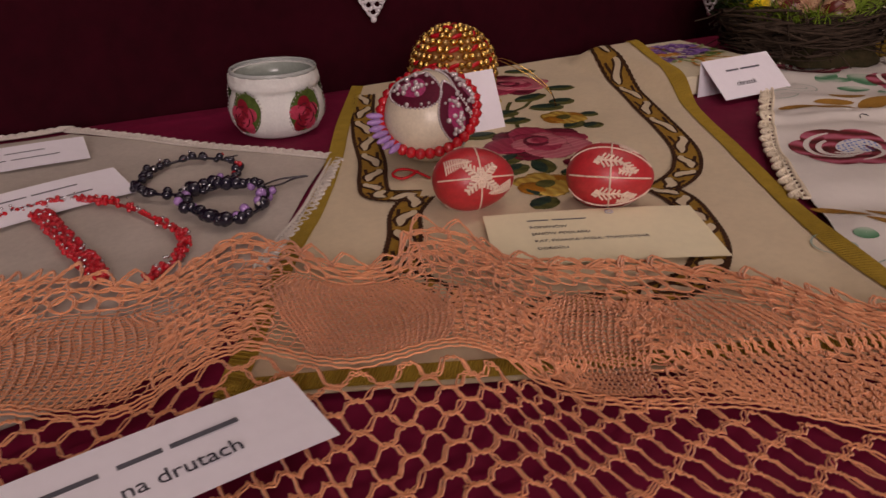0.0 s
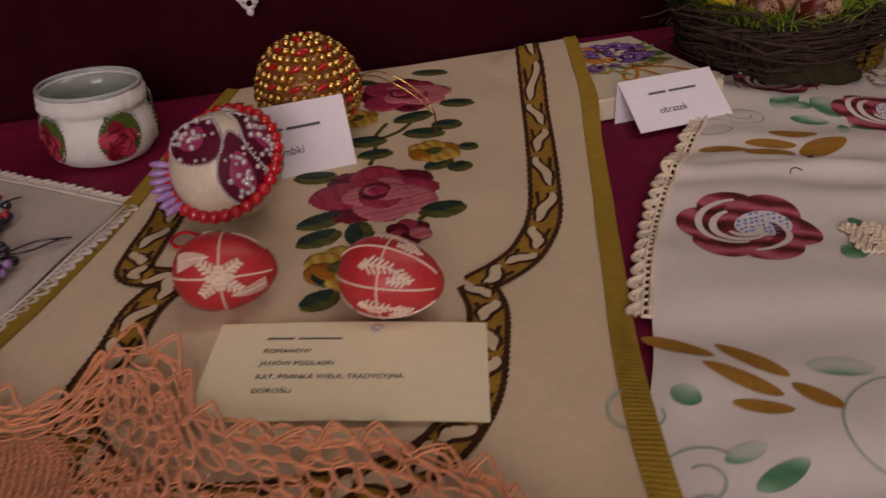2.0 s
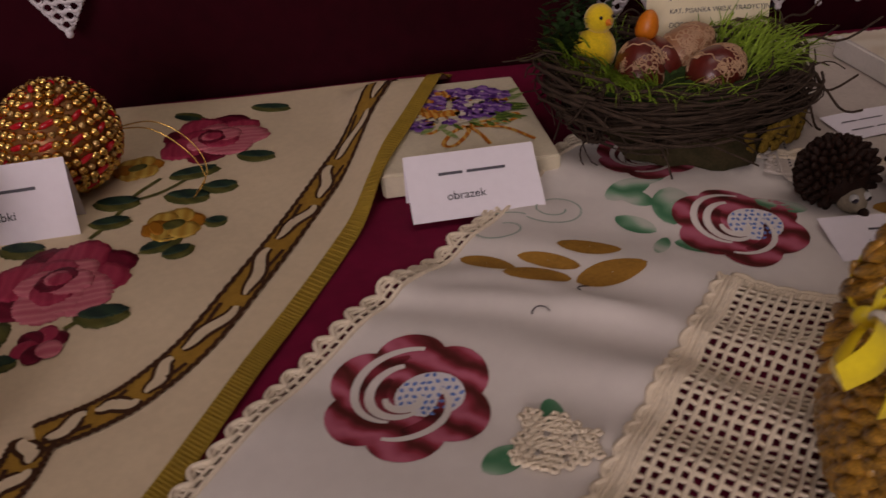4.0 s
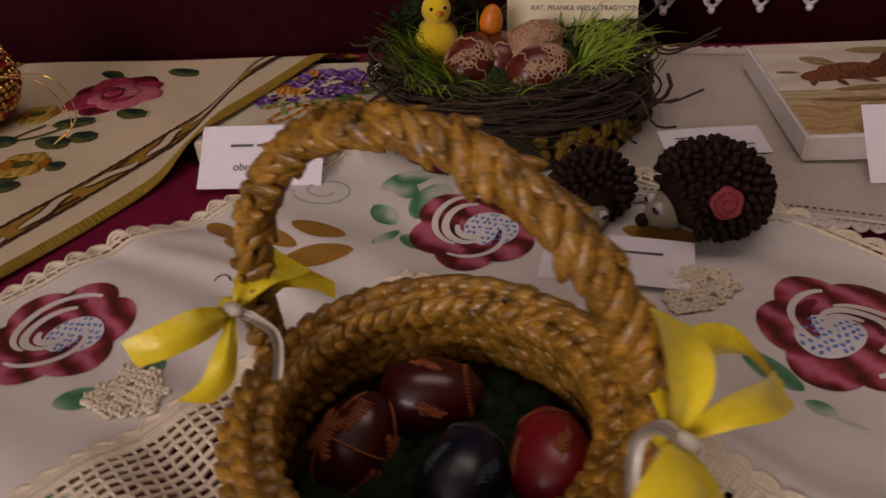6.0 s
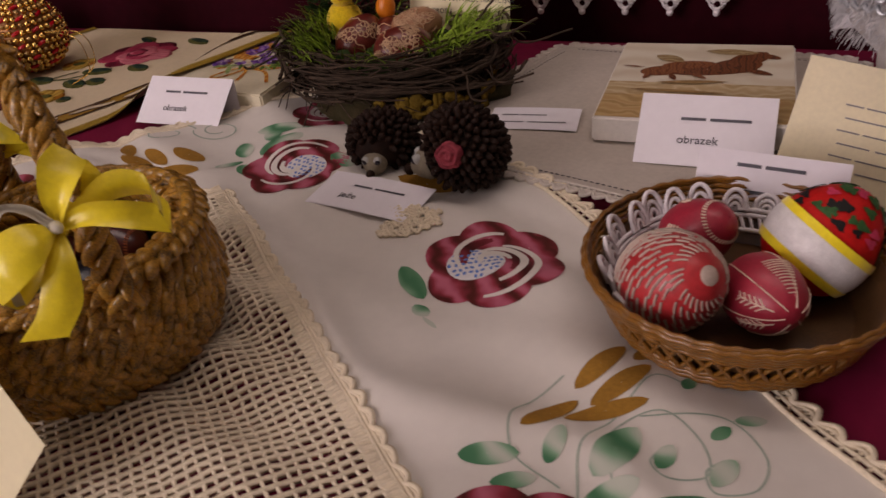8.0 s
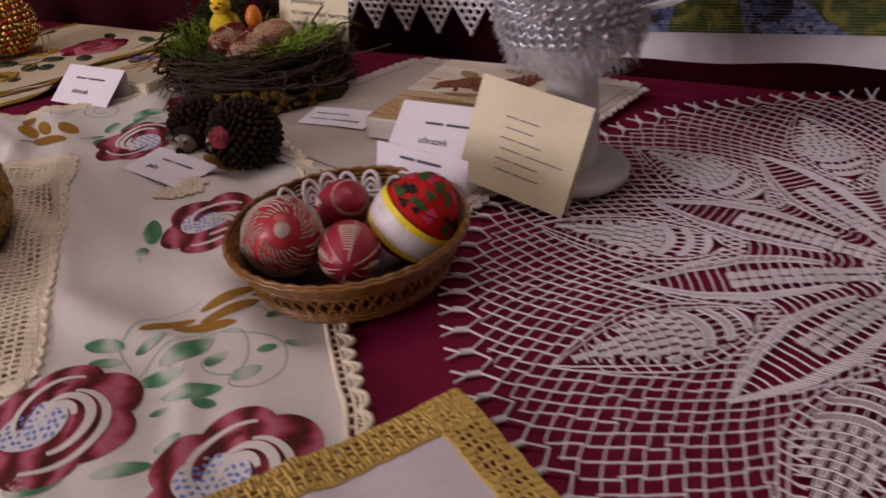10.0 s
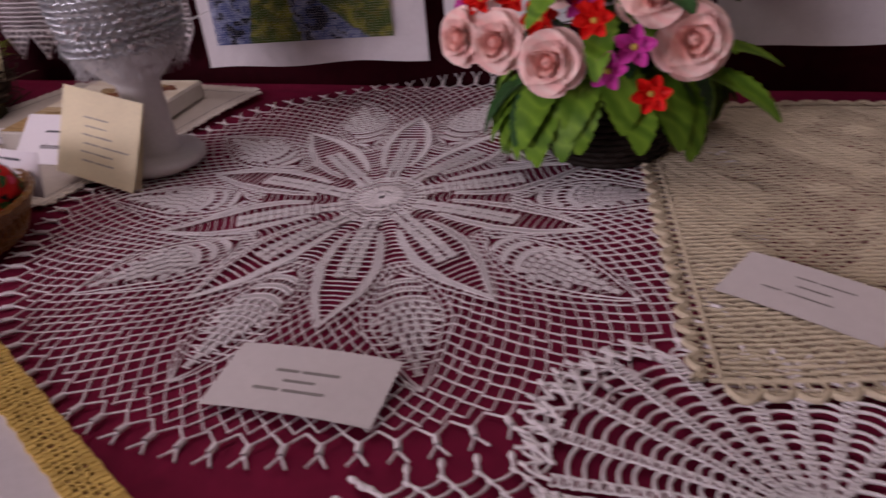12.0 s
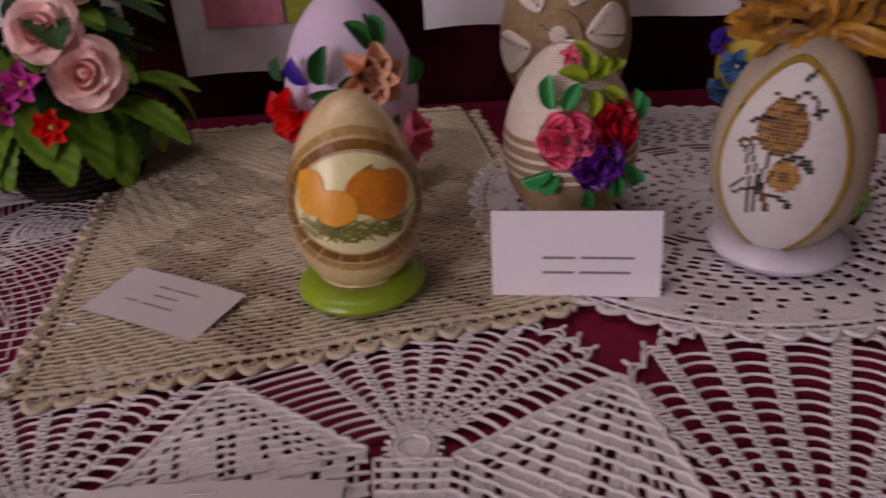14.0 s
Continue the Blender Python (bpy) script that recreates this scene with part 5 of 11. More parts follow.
part("crochet_round", doily, WHITE_THREAD, round_doily)["kind"] = "stuff"
fringe = Mesh()
n = 92
a = np.arange(n) * 2 * math.pi / n
for off, on_, r0, r1, rr in ((1, 0, DR, DR + 0.0090, 0.0007), (-1, 0, DR, DR + 0.0090, 0.0007), (0, 0, DR + 0.0080, DR + 0.0150, 0.0019), (0, 0.5, DR + 0.0145, DR + 0.0230, 0.0008), (0, -0.5, DR + 0.0145, DR + 0.0225, 0.0008)):
    b = a + on_ * math.pi / n
    p = np.stack([r0 * np.cos(a + off * math.pi / n), r0 * np.sin(a + off * math.pi / n)], 1)
    q = np.stack([r1 * np.cos(b), r1 * np.sin(b)], 1)
    zp, zq = dz(p[:, 0] + DC[0], p[:, 1] + DC[1]), dz(q[:, 0] + DC[0], q[:, 1] + DC[1]) + 0.0006
    lift = np.maximum(0, q[:, 1] + DC[1] - 0.012) * 0.9
    liftp = np.maximum(0, p[:, 1] + DC[1] - 0.012) * 0.9
    q[:, 1] = np.minimum(q[:, 1], 0.016 - DC[1])
    fringe.add(*sticks(np.column_stack([p, zp + liftp]), np.column_stack([q, zq + lift]), rr, 5))
part("knotted_fringe", fringe, WHITE_THREAD, round_doily, "row of small white knots and picots")


def row_of_posts(me, lo, hi, n, r, up=0.0005):
    """Worked stitches side by side between two edges given as (radius, angle) curves."""
    me.add(*sticks(round_xyz(lo[0], lo[1], up), round_xyz(hi[0], hi[1], up + 0.0002), r))
    for e in (lo, hi):
        me.add(*tube(round_xyz(e[0], e[1], up + 0.0003), r * 0.8, 4))


for k in range(10):
    at, av = radians(171 + 36 * k), radians(189 + 36 * k)
    me = Mesh()
    for side in (-1, 1):
        rad = np.arange(0.056, 0.1675, 0.0023)
        w = leaf_half(rad)
        f = np.clip((rad - 0.054) / 0.114, 0, 1)
        band = 0.0060 * np.sin(math.pi * np.clip(0.10 + 0.78 * f, 0, 1)) ** 0.9
        inn = np.maximum(w - band, 0.0)
        row_of_posts(me, (rad + 0.0012, at + side * inn / rad), (rad - 0.0012, at + side * (w + 0.0008) / rad), 0, 0.00066)
    part("worked_leaf", me, WHITE_THREAD, round_doily)
    me = Mesh()
    # head of the oval: three worked arcs with open ladders between
    for r0, r1, w, pitch in ((0.1170, 0.1210, 0.0090, 0.0018), (0.1268, 0.1316, 0.0140, 0.0018), (0.1382, 0.1438, 0.0168, 0.0019)):
        b = np.arange(-w, w + 1e-6, pitch)
        dip = 0.010 * (b / 0.018) ** 2
        row_of_posts(me, (r0 + dip, av + b / r0), (r1 + dip, av + b / r1), 0, 0.00075)
    for r0, r1, w in ((0.1210, 0.1268, 0.0115), (0.1316, 0.1382, 0.0155)):
        b = np.linspace(-w, w, 7)
        dip = 0.010 * (b / 0.018) ** 2
        round_pieces(me, r0 + dip, av + b / r0, r1 + dip, av + b / r1, TH, 0.0004)
    # body: staggered blocks narrowing to a point
    for i, rad in enumerate(np.arange(0.1455, 0.210, 0.0062)):
        w = float(petal_half(rad + 0.003))
        n = max(1, int(round(2 * w / 0.0062)))
        for c in (np.arange(n) - (n - 1) / 2 + 0.25 * (-1) ** i * (n > 2)) * 0.0060:
            b = c + np.linspace(-0.0015, 0.0015, 3)
            dip = 0.009 * (b / 0.018) ** 2
            row_of_posts(me, (rad + dip, av + b / rad), (rad + 0.0044 + dip, av + b / (rad + 0.0044)), 0, 0.00068)
        b = np.linspace(-w - 0.002, w + 0.002, 9)
        me.add(*tube(round_xyz(rad + 0.0056 + 0.009 * (b / 0.018) ** 2, av + b / rad, 0.0005), TH, 4))
    part("worked_oval", me, WHITE_THREAD, round_doily)


# ---- beige filet mat ----
def bz(x, y):
    return 0.0048 + 0.0007 * np.sin(x * 51 + y * 37)


BQ = [np.array(q) for q in ((1.592, -0.418), (1.872, -0.352), (1.812, -0.030), (1.522, -0.058))]


def bplace(u, v):
    u, v = u[..., None], v[..., None]
    return BQ[0] * (1 - u) * (1 - v) + BQ[1] * u * (1 - v) + BQ[2] * u * v + BQ[3] * (1 - u) * v


def bloom_at(i, j):
    """Sprays of square holes in the east half of the mat and along its front."""
    bloom = np.zeros(i.shape, bool)
    for ci, cj in ((34, 12), (46, 12), (40, 26), (30, 40), (48, 40), (36, 54), (46, 66), (30, 68), (22, 10), (52, 26), (14, 30), (12, 56), (20, 44)):
        d = np.abs(i - ci) + np.abs(j - cj) * 0.7
        bloom |= (d < 8.5) & (d > 2.0) & ((i + j) % 2 == 0)
    return bloom


def bsolid(i, j):
    edge_ = (i < 1) | (j < 1) | (i > 54) | (j > 78)
    return np.where(edge_, (i + j) % 2 == 0, ~bloom_at(i, j))


mat_mesh = Mesh()
filet(mat_mesh, bplace, 56, 80, bsolid, 0.00062, bz, 0.0, 1, 0.0004, 1.1)
u = np.linspace(0, 1, 150)
for j in range(81):
    p = bplace(u, np.full(150, j / 80) + 0.0016 * np.sin(u * 160 + j * 2.4) + 0.0012 * np.sin(u * 41 + j))
    mat_mesh.add(*tube(np.column_stack([p, bz(p[:, 0], p[:, 1]) + 0.0006 + 0.0003 * np.sin(u * 160 + j)]), np.where(bloom_at((u * 56).astype(int), np.full(150, j)) | bloom_at((u * 56).astype(int), np.full(150, j - 1)), 0.00035, 0.00112 + 0.0003 * np.sin(u * 330 + j * 3)), 5))
bmat = part("crochet_mat", mat_mesh, BEIGE_THREAD)
tagged(bmat, "beige rectangular filet crochet mat with picot edge", "crochet mat")
for a, b in ((0, 1), (1, 2), (2, 3), (3, 0)):
    part("picot_edge", lace_edge(line2(BQ[a], (BQ[a] + BQ[b]) / 2, BQ[b], n=60), -1, 0.0145, 0.0150, 0.0012, bz, 0.0, 1), BEIGE_THREAD, bmat)


# ---- round doily under the decorated eggs ----
RC, RR = np.array([1.992, -0.226]), 0.160


def rz(x, y):
    return 0.0052 + 0.0007 * np.sin(x * 43 + y * 39)


def rdens(rad, a):
    """Bands from the edge inwards: close work, a ring of slits, a field of small holes, large eyelets, a close middle."""
    k = int((RR - rad) / 0.0058)
    i = np.arange(len(a))
    if k == 3 or k == 17:
        return np.where(i % 2 == 0, -1.0, 1.0)
    if 5 <= k <= 10:
        return np.where((i + k) % 2 == 0, -1.0, 1.0)
    if 12 <= k <= 14:
        return np.where((i // 2 + k) % 3 == 0, 1.0, -1.0)
    if 19 <= k <= 22:
        return np.where((i + k) % 3 == 0, -1.0, 1.0)
    return np.where((i + 2 * k) % 5 == 0, 0.0, 1.0)


rd = Mesh()
polar(rd, RC[0], RC[1], np.arange(0.008, RR, 0.0058), 0.00092, rz, rdens, lambda q: int(22 + q * 800))
for k in range(len(rd.v)):
    rd.v[k] = rd.v[k] - (RC[0], RC[1], 0)
egg_doily = thing("round_doily", "round white crochet doily under the decorated eggs", "doily", (RC[0], RC[1], 0))
part("crochet_round", rd, WHITE_THREAD, egg_doily)["kind"] = "stuff"
a = np.linspace(0, 2 * math.pi, 200)
ring = np.stack([RC[0] + RR * np.cos(a), RC[1] + RR * np.sin(a)], 1)
le = lace_edge(ring, -1, 0.014, 0.017, 0.0009, rz, 0.0)
for k in range(len(le.v)):
    le.v[k] = le.v[k] - (RC[0], RC[1], 0)
part("scalloped_edge", le, WHITE_THREAD, egg_doily)


# ---- white crochet tablecloth at the front ----
def fz(x, y):
    return 0.0030 + 0.0008 * np.sin(x * 37 + y * 53)


front = thing("crochet_runner", "white crochet runner with filet triangles and fans", "crochet runner", (1.75, -0.5, 0))
FO = np.array([1.75, -0.5, 0])
HUBS = np.array([(1.630, -0.494), (1.790, -0.462), (1.940, -0.545)])


def laid(xy, up=0.0):
    xy = np.asarray(xy, float)
    return np.column_stack([xy, fz(xy[:, 0], xy[:, 1]) + up]) - FO


def ring_pts(cx, cy, rad, a):
    return np.stack([cx + rad * np.cos(a), cy + rad * np.sin(a)], -1)


def fan(hub, ribs, r0, pitch):
    """Ribs of short posts that spread from a hub, bowed rungs between them, loops and picots along the outer edge.
    ribs: (angle in degrees, outer radius), in order."""
    cx, cy = hub
    me = Mesh()
    half = lambda rad: np.interp(rad, [r0, 0.06, 0.14], [0.0009, 0.0022, 0.0036])
    for deg, r1 in ribs:
        a = radians(deg)
        rad = np.linspace(r0, r1, 60)
        for side in (-1, 1):
            aa = a + side * (half(rad) + 0.0005 * np.sin(rad * 1300 + side)) / rad
            me.add(*tube(laid(ring_pts(cx, cy, rad, aa), 0.0004), 0.00082 + 0.0002 * np.sin(rad * 1500), 4))
        # paired posts with a small hole between the pairs
        q = np.arange(r0 + 0.004, r1, 0.0030) + rng.normal(0, 0.0002, len(np.arange(r0 + 0.004, r1, 0.0030)))
        w = half(q) / q
        me.add(*sticks(laid(ring_pts(cx, cy, q, a - w), 0.0006), laid(ring_pts(cx, cy, q + 0.0010, a + w), 0.0006), 0.00088))
        me.add(*sticks(laid(ring_pts(cx, cy, q[::2], a + w[::2]), 0.0009), laid(ring_pts(cx, cy, q[::2] + 0.0028, a - w[::2]), 0.0009), 0.00080))
    for (d0, e0), (d1, e1) in zip(ribs[:-1], ribs[1:]):
        b0, b1 = radians(d0), radians(d1)
        rad = r0 * 1.15
        while rad < min(e0, e1) - 0.001:
            w = float(half(rad)) / rad
            gap = rad * abs(b1 - b0) - 2 * w * rad
            if gap > 0.0016:
                t = np.linspace(0, 1, 8)
                bow = rad + rnd.uniform(-0.0007, 0.0007) + (0.0010 + 0.05 * gap) * np.sin(t * math.pi) + rnd.uniform(-0.0008, 0.0008) * t
                s = 1 if b1 > b0 else -1
                me.add(*tube(laid(ring_pts(cx, cy, bow, b0 + s * w + (b1 - b0 - 2 * s * w) * t), 0.0003), 0.00084 + 0.0003 * np.abs(np.cos(t * math.pi)), 5))
            rad += pitch * float(np.interp(rad, [r0, 0.05, 0.10], [0.72, 0.95, 1.12])) * rnd.uniform(0.94, 1.06)
        # outer loops of two strands, each with a picot
        n = max(2, int(round((e0 + e1) / 2 * abs(b1 - b0) / 0.011)))
        for k in range(n):
            t = np.linspace(0, 1, 12)
            f = (k + t) / n
            base_r = e0 + (e1 - e0) * f
            for hgt in (0.0045, 0.0085):
                me.add(*tube(laid(ring_pts(cx, cy, base_r + hgt * np.sin(t * math.pi) ** 0.7 * rnd.uniform(0.85, 1.1), b0 + (b1 - b0) * f), 0.0005), 0.0010, 5))
            tip = ring_pts(cx, cy, e0 + (e1 - e0) * (k + 0.5) / n + 0.0085, b0 + (b1 - b0) * (k + 0.5) / n + np.zeros(1))
            far = ring_pts(cx, cy, e0 + (e1 - e0) * (k + 0.5) / n + 0.0128, b0 + (b1 - b0) * (k + 0.5 + rnd.uniform(-0.2, 0.2)) / n + np.zeros(1))
            me.add(*sticks(laid(tip, 0.0008), laid(far, 0.0012), 0.0013, 5))
    v, f = plate(oval_outline(cx, cy, r0 * 0.80, r0 * 0.70), fz, 0.0006, 3, 0.0008)
    me.add(v - FO, f)
    for rr, wd in ((r0 * 0.8, 0.0014), (r0 * 1.08, 0.0011)):
        a = np.linspace(0, 2 * math.pi, 40)
        me.add(*tube(laid(ring_pts(cx, cy, rr + 0.0004 * np.sin(a * 9), a), 0.0006), wd, 5))
    a = np.linspace(0, 2 * math.pi, 19)[:-1]
    me.add(*sticks(laid(ring_pts(cx, cy, r0 * 0.75, a)), laid(ring_pts(cx, cy, r0 * 1.45, a)), 0.0011, 5))
    return me


def worked_rows(me, p0, p1, p2, p3, rows, cols_of, hole):
    """Rows of close double stitches between p0-p1 (back) and p3-p2 (front), with square holes. Each row ends in a raised wavy ridge."""
    for j in range(rows):
        l0, r0_ = p0 + (p3 - p0) * j / rows, p1 + (p2 - p1) * j / rows
        l1, r1_ = p0 + (p3 - p0) * (j + 1) / rows, p1 + (p2 - p1) * (j + 1) / rows
        n = cols_of(j)
        t = np.linspace(0, 1, n * 4 + 2)[:, None]
        wav = np.stack([0 * t[:, 0], 0.0005 * np.sin(t[:, 0] * n * 3.1 + j * 1.7) + 0.0003 * np.sin(t[:, 0] * n * 11 + j)], 1)
        me.add(*tube(laid(l0 + (r0_ - l0) * t + wav, 0.0009), 0.00115 + 0.00035 * np.sin(t[:, 0] * n * 12.6 + j), 5))
        i = np.arange(n)
        h = hole(i, j, n)
        for sub in range(4):
            tt = ((i + sub / 4) / n)[:, None] + rng.normal(0, 0.05 / n, (n, 1))
            use = np.ones(n, bool) if sub == 0 else ~h
            me.add(*sticks(laid((l0 + (r0_ - l0) * tt)[use]), laid((l1 + (r1_ - l1) * tt)[use], 0.0003), 0.00098))


def tri_hole(i, j, n):
    """Two lines of holes along the slanting sides, a column under the tip and small clusters."""
    edge_ = np.minimum(i, n - 1 - i)
    mid = np.abs(i - (n - 1) / 2)
    side = (j > 2) & ((edge_ == 2) | ((edge_ == 3) & (j % 2 == 1)) | ((edge_ == 4) & (j % 2 == 0) & (j > 5)))
    stem_ = (mid < 0.8) & (j > 6)
    spot = (j > 7) & (j < 11) & (mid > 2.5) & (mid < 6) & ((i + j) % 2 == 0)
    top = (j > 1) & (j < 6) & ((i + j) % 2 == 0) & (edge_ > 1)
    return side | stem_ | spot | top


H1, H2, H3 = HUBS
TIP_A, TIP_B, TIP_C, TIP_W = np.array((1.693, -0.413)), np.array((1.890, -0.420)), np.array((2.055, -0.445)), np.array((1.516, -0.503))
FANS = ((H1, [(181, 0.108), (167, 0.122), (153, 0.126), (139, 0.124), (125, 0.110), (110, 0.098), (94, 0.092), (77, 0.090), (60, 0.094)], 0.0095, 0.0068),
        (H2, [(131, 0.088), (116, 0.090), (101, 0.088), (87, 0.088), (73, 0.092), (59, 0.100), (45, 0.104), (34, 0.100)], 0.0095, 0.0066),
        (H3, [(111, 0.128), (101, 0.148), (90, 0.156), (79, 0.160), (67, 0.164), (56, 0.160), (46, 0.150)], 0.0110, 0.0076))
for hub, ribs, r0, pitch in FANS:
    part("crochet_fan", fan(hub, ribs, r0, pitch), WHITE_THREAD, front, "fan of white crochet ladders")["kind"] = "stuff"


def polar_pt(hub, deg, rad):
    return hub + rad * np.array([math.cos(radians(deg)), math.sin(radians(deg))])


# each triangle: its tip, its two front corners, and the ribs of the fans beside it
for tip, hl, hr, (hub_l, dl, rl), (hub_r, dr, rr) in (
        (TIP_A, H1 + (0.020, 0.002), H2 - (0.020, 0.002), (H1, 60, 0.094), (H2, 131, 0.088)),
        (TIP_B, H2 + (0.018, -0.006), H3 + (-0.022, 0.012), (H2, 34, 0.100), (H3, 111, 0.128)),
        (TIP_C, H3 + (0.024, 0.006), np.array((2.12, -0.545)), (H3, 46, 0.150), (np.array((2.14, -0.54)), 120, 0.10))):
    me = Mesh()
    e = (hr - hl) * 0.035
    worked_rows(me, tip - e, tip + e, hr, hl, 12, lambda j: max(2, 2 + int(j * 2.0)), tri_hole)
    for corner_, hub, deg, rad in ((hl, hub_l, dl, rl), (hr, hub_r, dr, rr)):
        t = np.linspace(0, 1, 60)[:, None]
        me.add(*tube(laid(tip + (corner_ - tip) * t + 0.0007 * np.sin(t * 60), 0.0010), 0.0014, 5))
        # long loose bars across the gap to the neighbouring fan
        for t0 in np.linspace(0.02, 0.90, 11):
            a_ = tip + (corner_ - tip) * t0
            b_ = polar_pt(hub, deg, rad * (1 - t0 * 0.93))
            s = np.linspace(0, 1, 8)[:, None]
            sag = (polar_pt(hub, deg, 1.0) - hub) * 0.0016 * np.sin(s * math.pi)
            me.add(*tube(laid(a_ + (b_ - a_) * s + sag, 0.0004), 0.00115 + rnd.uniform(-0.0002, 0.0002), 5))
    part("filet_triangle", me, WHITE_THREAD, front, "solid white filet triangle with small holes")["kind"] = "stuff"
# the narrow triangle that points to the round doily, and the filet ground before the hubs
me = Mesh()
worked_rows(me, TIP_W, TIP_W + (0.002, -0.001), H1 + (-0.006, -0.13), H1 + (-0.008, -0.008), 20, lambda j: max(2, int(j * 1.1)), lambda i, j, n: (i + 2 * j) % 7 == 0)
part("filet_triangle", me, WHITE_THREAD, front, "solid white filet triangle with small holes")["kind"] = "stuff"
low = np.array([0.0, -0.130])
for hl, hr, n in ((H1 + (0.020, 0.002), H2 - (0.020, 0.002), 25), (H2 + (0.018, -0.006), H3 + (-0.022, 0.012), 25), (H3 + (0.024, 0.006), np.array((2.12, -0.545)), 25)):
    me = Mesh()
    worked_rows(me, hl, hr, hr + low + (0.018, 0), hl + low - (0.018, 0), 20, lambda j: n, lambda i, j, n_: (((np.abs(i - n_ // 2) + j) % 9 == 0) & (j < 16)) | (((np.abs(i - n_ // 2) + j) % 9 == 2) & (j % 2 == 0)) | ((np.abs(i - n_ // 2) > n_ // 2 - 2) & (j % 3 > 0)))
    part("filet_ground", me, WHITE_THREAD, front, "solid white filet rows with small holes")["kind"] = "stuff"
for hub in (H2, H3):
    me = Mesh()
    worked_rows(me, hub + (-0.017, -0.008), hub + (0.017, -0.008), hub + (0.003, -0.120), hub + (-0.003, -0.120), 18, lambda j: max(2, 8 - j // 3), lambda i, j, n_: (j < 3) & (i % 2 == 0))
    part("filet_ground", me, WHITE_THREAD, front, "solid white filet rows with small holes")["kind"] = "stuff"
# outer west edge: a row of knots round the fan, and a wider knotted net before the narrow triangle
me = Mesh()


def knots(mesh, at, away, size=0.0018):
    """Fat knots at these places, drawn out along the given directions."""
    f_ = frames_at(laid(at, 0.0010), np.column_stack([away, np.zeros(len(at))]), None, np.tile([[1.0, 1.0, 1.7]], (len(at), 1)))
    mesh.add(*many(*ball(size, 8, 6), f_))


rim_ = np.array([polar_pt(H1, d, r_) for d, r_ in zip(np.linspace(176, 128, 9), np.linspace(0.110, 0.122, 9))])
mid_ = (rim_[1:] + rim_[:-1]) / 2
away = (mid_ - H1) / np.linalg.norm(mid_ - H1, axis=1, keepdims=True)
out_ = mid_ + away * 0.0085
for src in (rim_[:-1], rim_[1:]):
    me.add(*sticks(laid(src, 0.0005), laid(out_, 0.0010), 0.0011, 5))
knots(me, out_, away)
side_ = np.stack([-away[:, 1], away[:, 0]], 1)
for sg in (-1, 1):
    me.add(*sticks(laid(out_, 0.0010), laid(out_ + away * 0.006 + side_ * 0.0025 * sg, 0.0012), 0.0010, 5))
# the net: strands that lean both ways between a back and a front edge, knotted where they cross
NA, NB, NC, ND = (np.array(q_) for q_ in ((1.520, -0.487), (1.449, -0.520), (1.430, -0.600), (1.520, -0.600)))
nu, nv = 11, 15
net_p = np.array([[(NA * (1 - u_) + NB * u_) * (1 - v_) + (ND * (1 - u_) + NC * u_) * v_ + rng.normal(0, 0.0006, 2) for v_ in np.linspace(0, 1, nv)] for u_ in (np.arange(nu) / (nu - 1))])
for a_ in range(nu):
    for b_ in range(nv):
        if (a_ + b_) % 2:
            continue
        here = net_p[a_, b_]
        knots(me, here[None], np.array([[-0.9, 0.3]]), 0.0014)
        for da_, db_ in ((1, 1), (1, -1)):
            if a_ + da_ < nu and 0 <= b_ + db_ < nv:
                there = net_p[a_ + da_, b_ + db_]
                w_ = np.linspace(0, 1, 6)[:, None]
                bow_ = np.array([-(there - here)[1], (there - here)[0]]) * 0.10 * db_
                me.add(*tube(laid(here + (there - here) * w_ + bow_ * np.sin(math.pi * w_), 0.0006), 0.00085, 5))
        if a_ >= nu - 2 or b_ == 0:
            ray_ = np.array([-0.010, 0.003]) if a_ >= nu - 2 else np.array([-0.003, 0.008])
            me.add(*sticks(laid(here[None], 0.0008), laid((here + ray_)[None], 0.0012), 0.0010, 5))
            knots(me, (here + ray_)[None], ray_[None])
part("knotted_net", me, WHITE_THREAD, front, "open net of white knotted loops")["kind"] = "stuff"


# ---- printed cards ----
def card_panel(w, h, material_slot=0, bend=0.0, nx=10):
    """A thin card in its own plane: x across, y up, z towards the reader; standing on y = 0."""
    x, y = np.meshgrid(np.linspace(-w / 2, w / 2, nx), np.linspace(0, h, 6), indexing="ij")
    z = bend * (1 - (2 * x / w) ** 2)
    p = np.stack([x, y, z], -1).reshape(-1, 3)
    f = grid_faces(nx, 6)[:, ::-1]
    me = Mesh().add(p, f, material_slot)
    me.add(p - (0, 0, 0.0004), f[:, ::-1], material_slot)
    return me


def print_lines(parent, w, h, lines, bend=0.0, ink=INK):
    """lines: (y from the base, x of the start, size, words or a bar's length)."""
    for y, x, size, words in lines:
        lift = 0.0003 + bend * 0.9
        if isinstance(words, str):
            lettering(words, size, ink, parent, pose(x, y, lift))
        else:
            # one bar a word
            for x0, l in ((x, words),) if words < 0.025 else ((x, words * 0.36), (x + words * 0.42, words * 0.58)):
                v, f = box(l, size * (0.26 if ink is INK else 0.28), 0.00006, 0.0)
                part("text_bar", Mesh().add(v + (x0 + l / 2, y + size * 0.28, lift), f), BAR_INK if ink is INK else ink, parent, smooth=False)


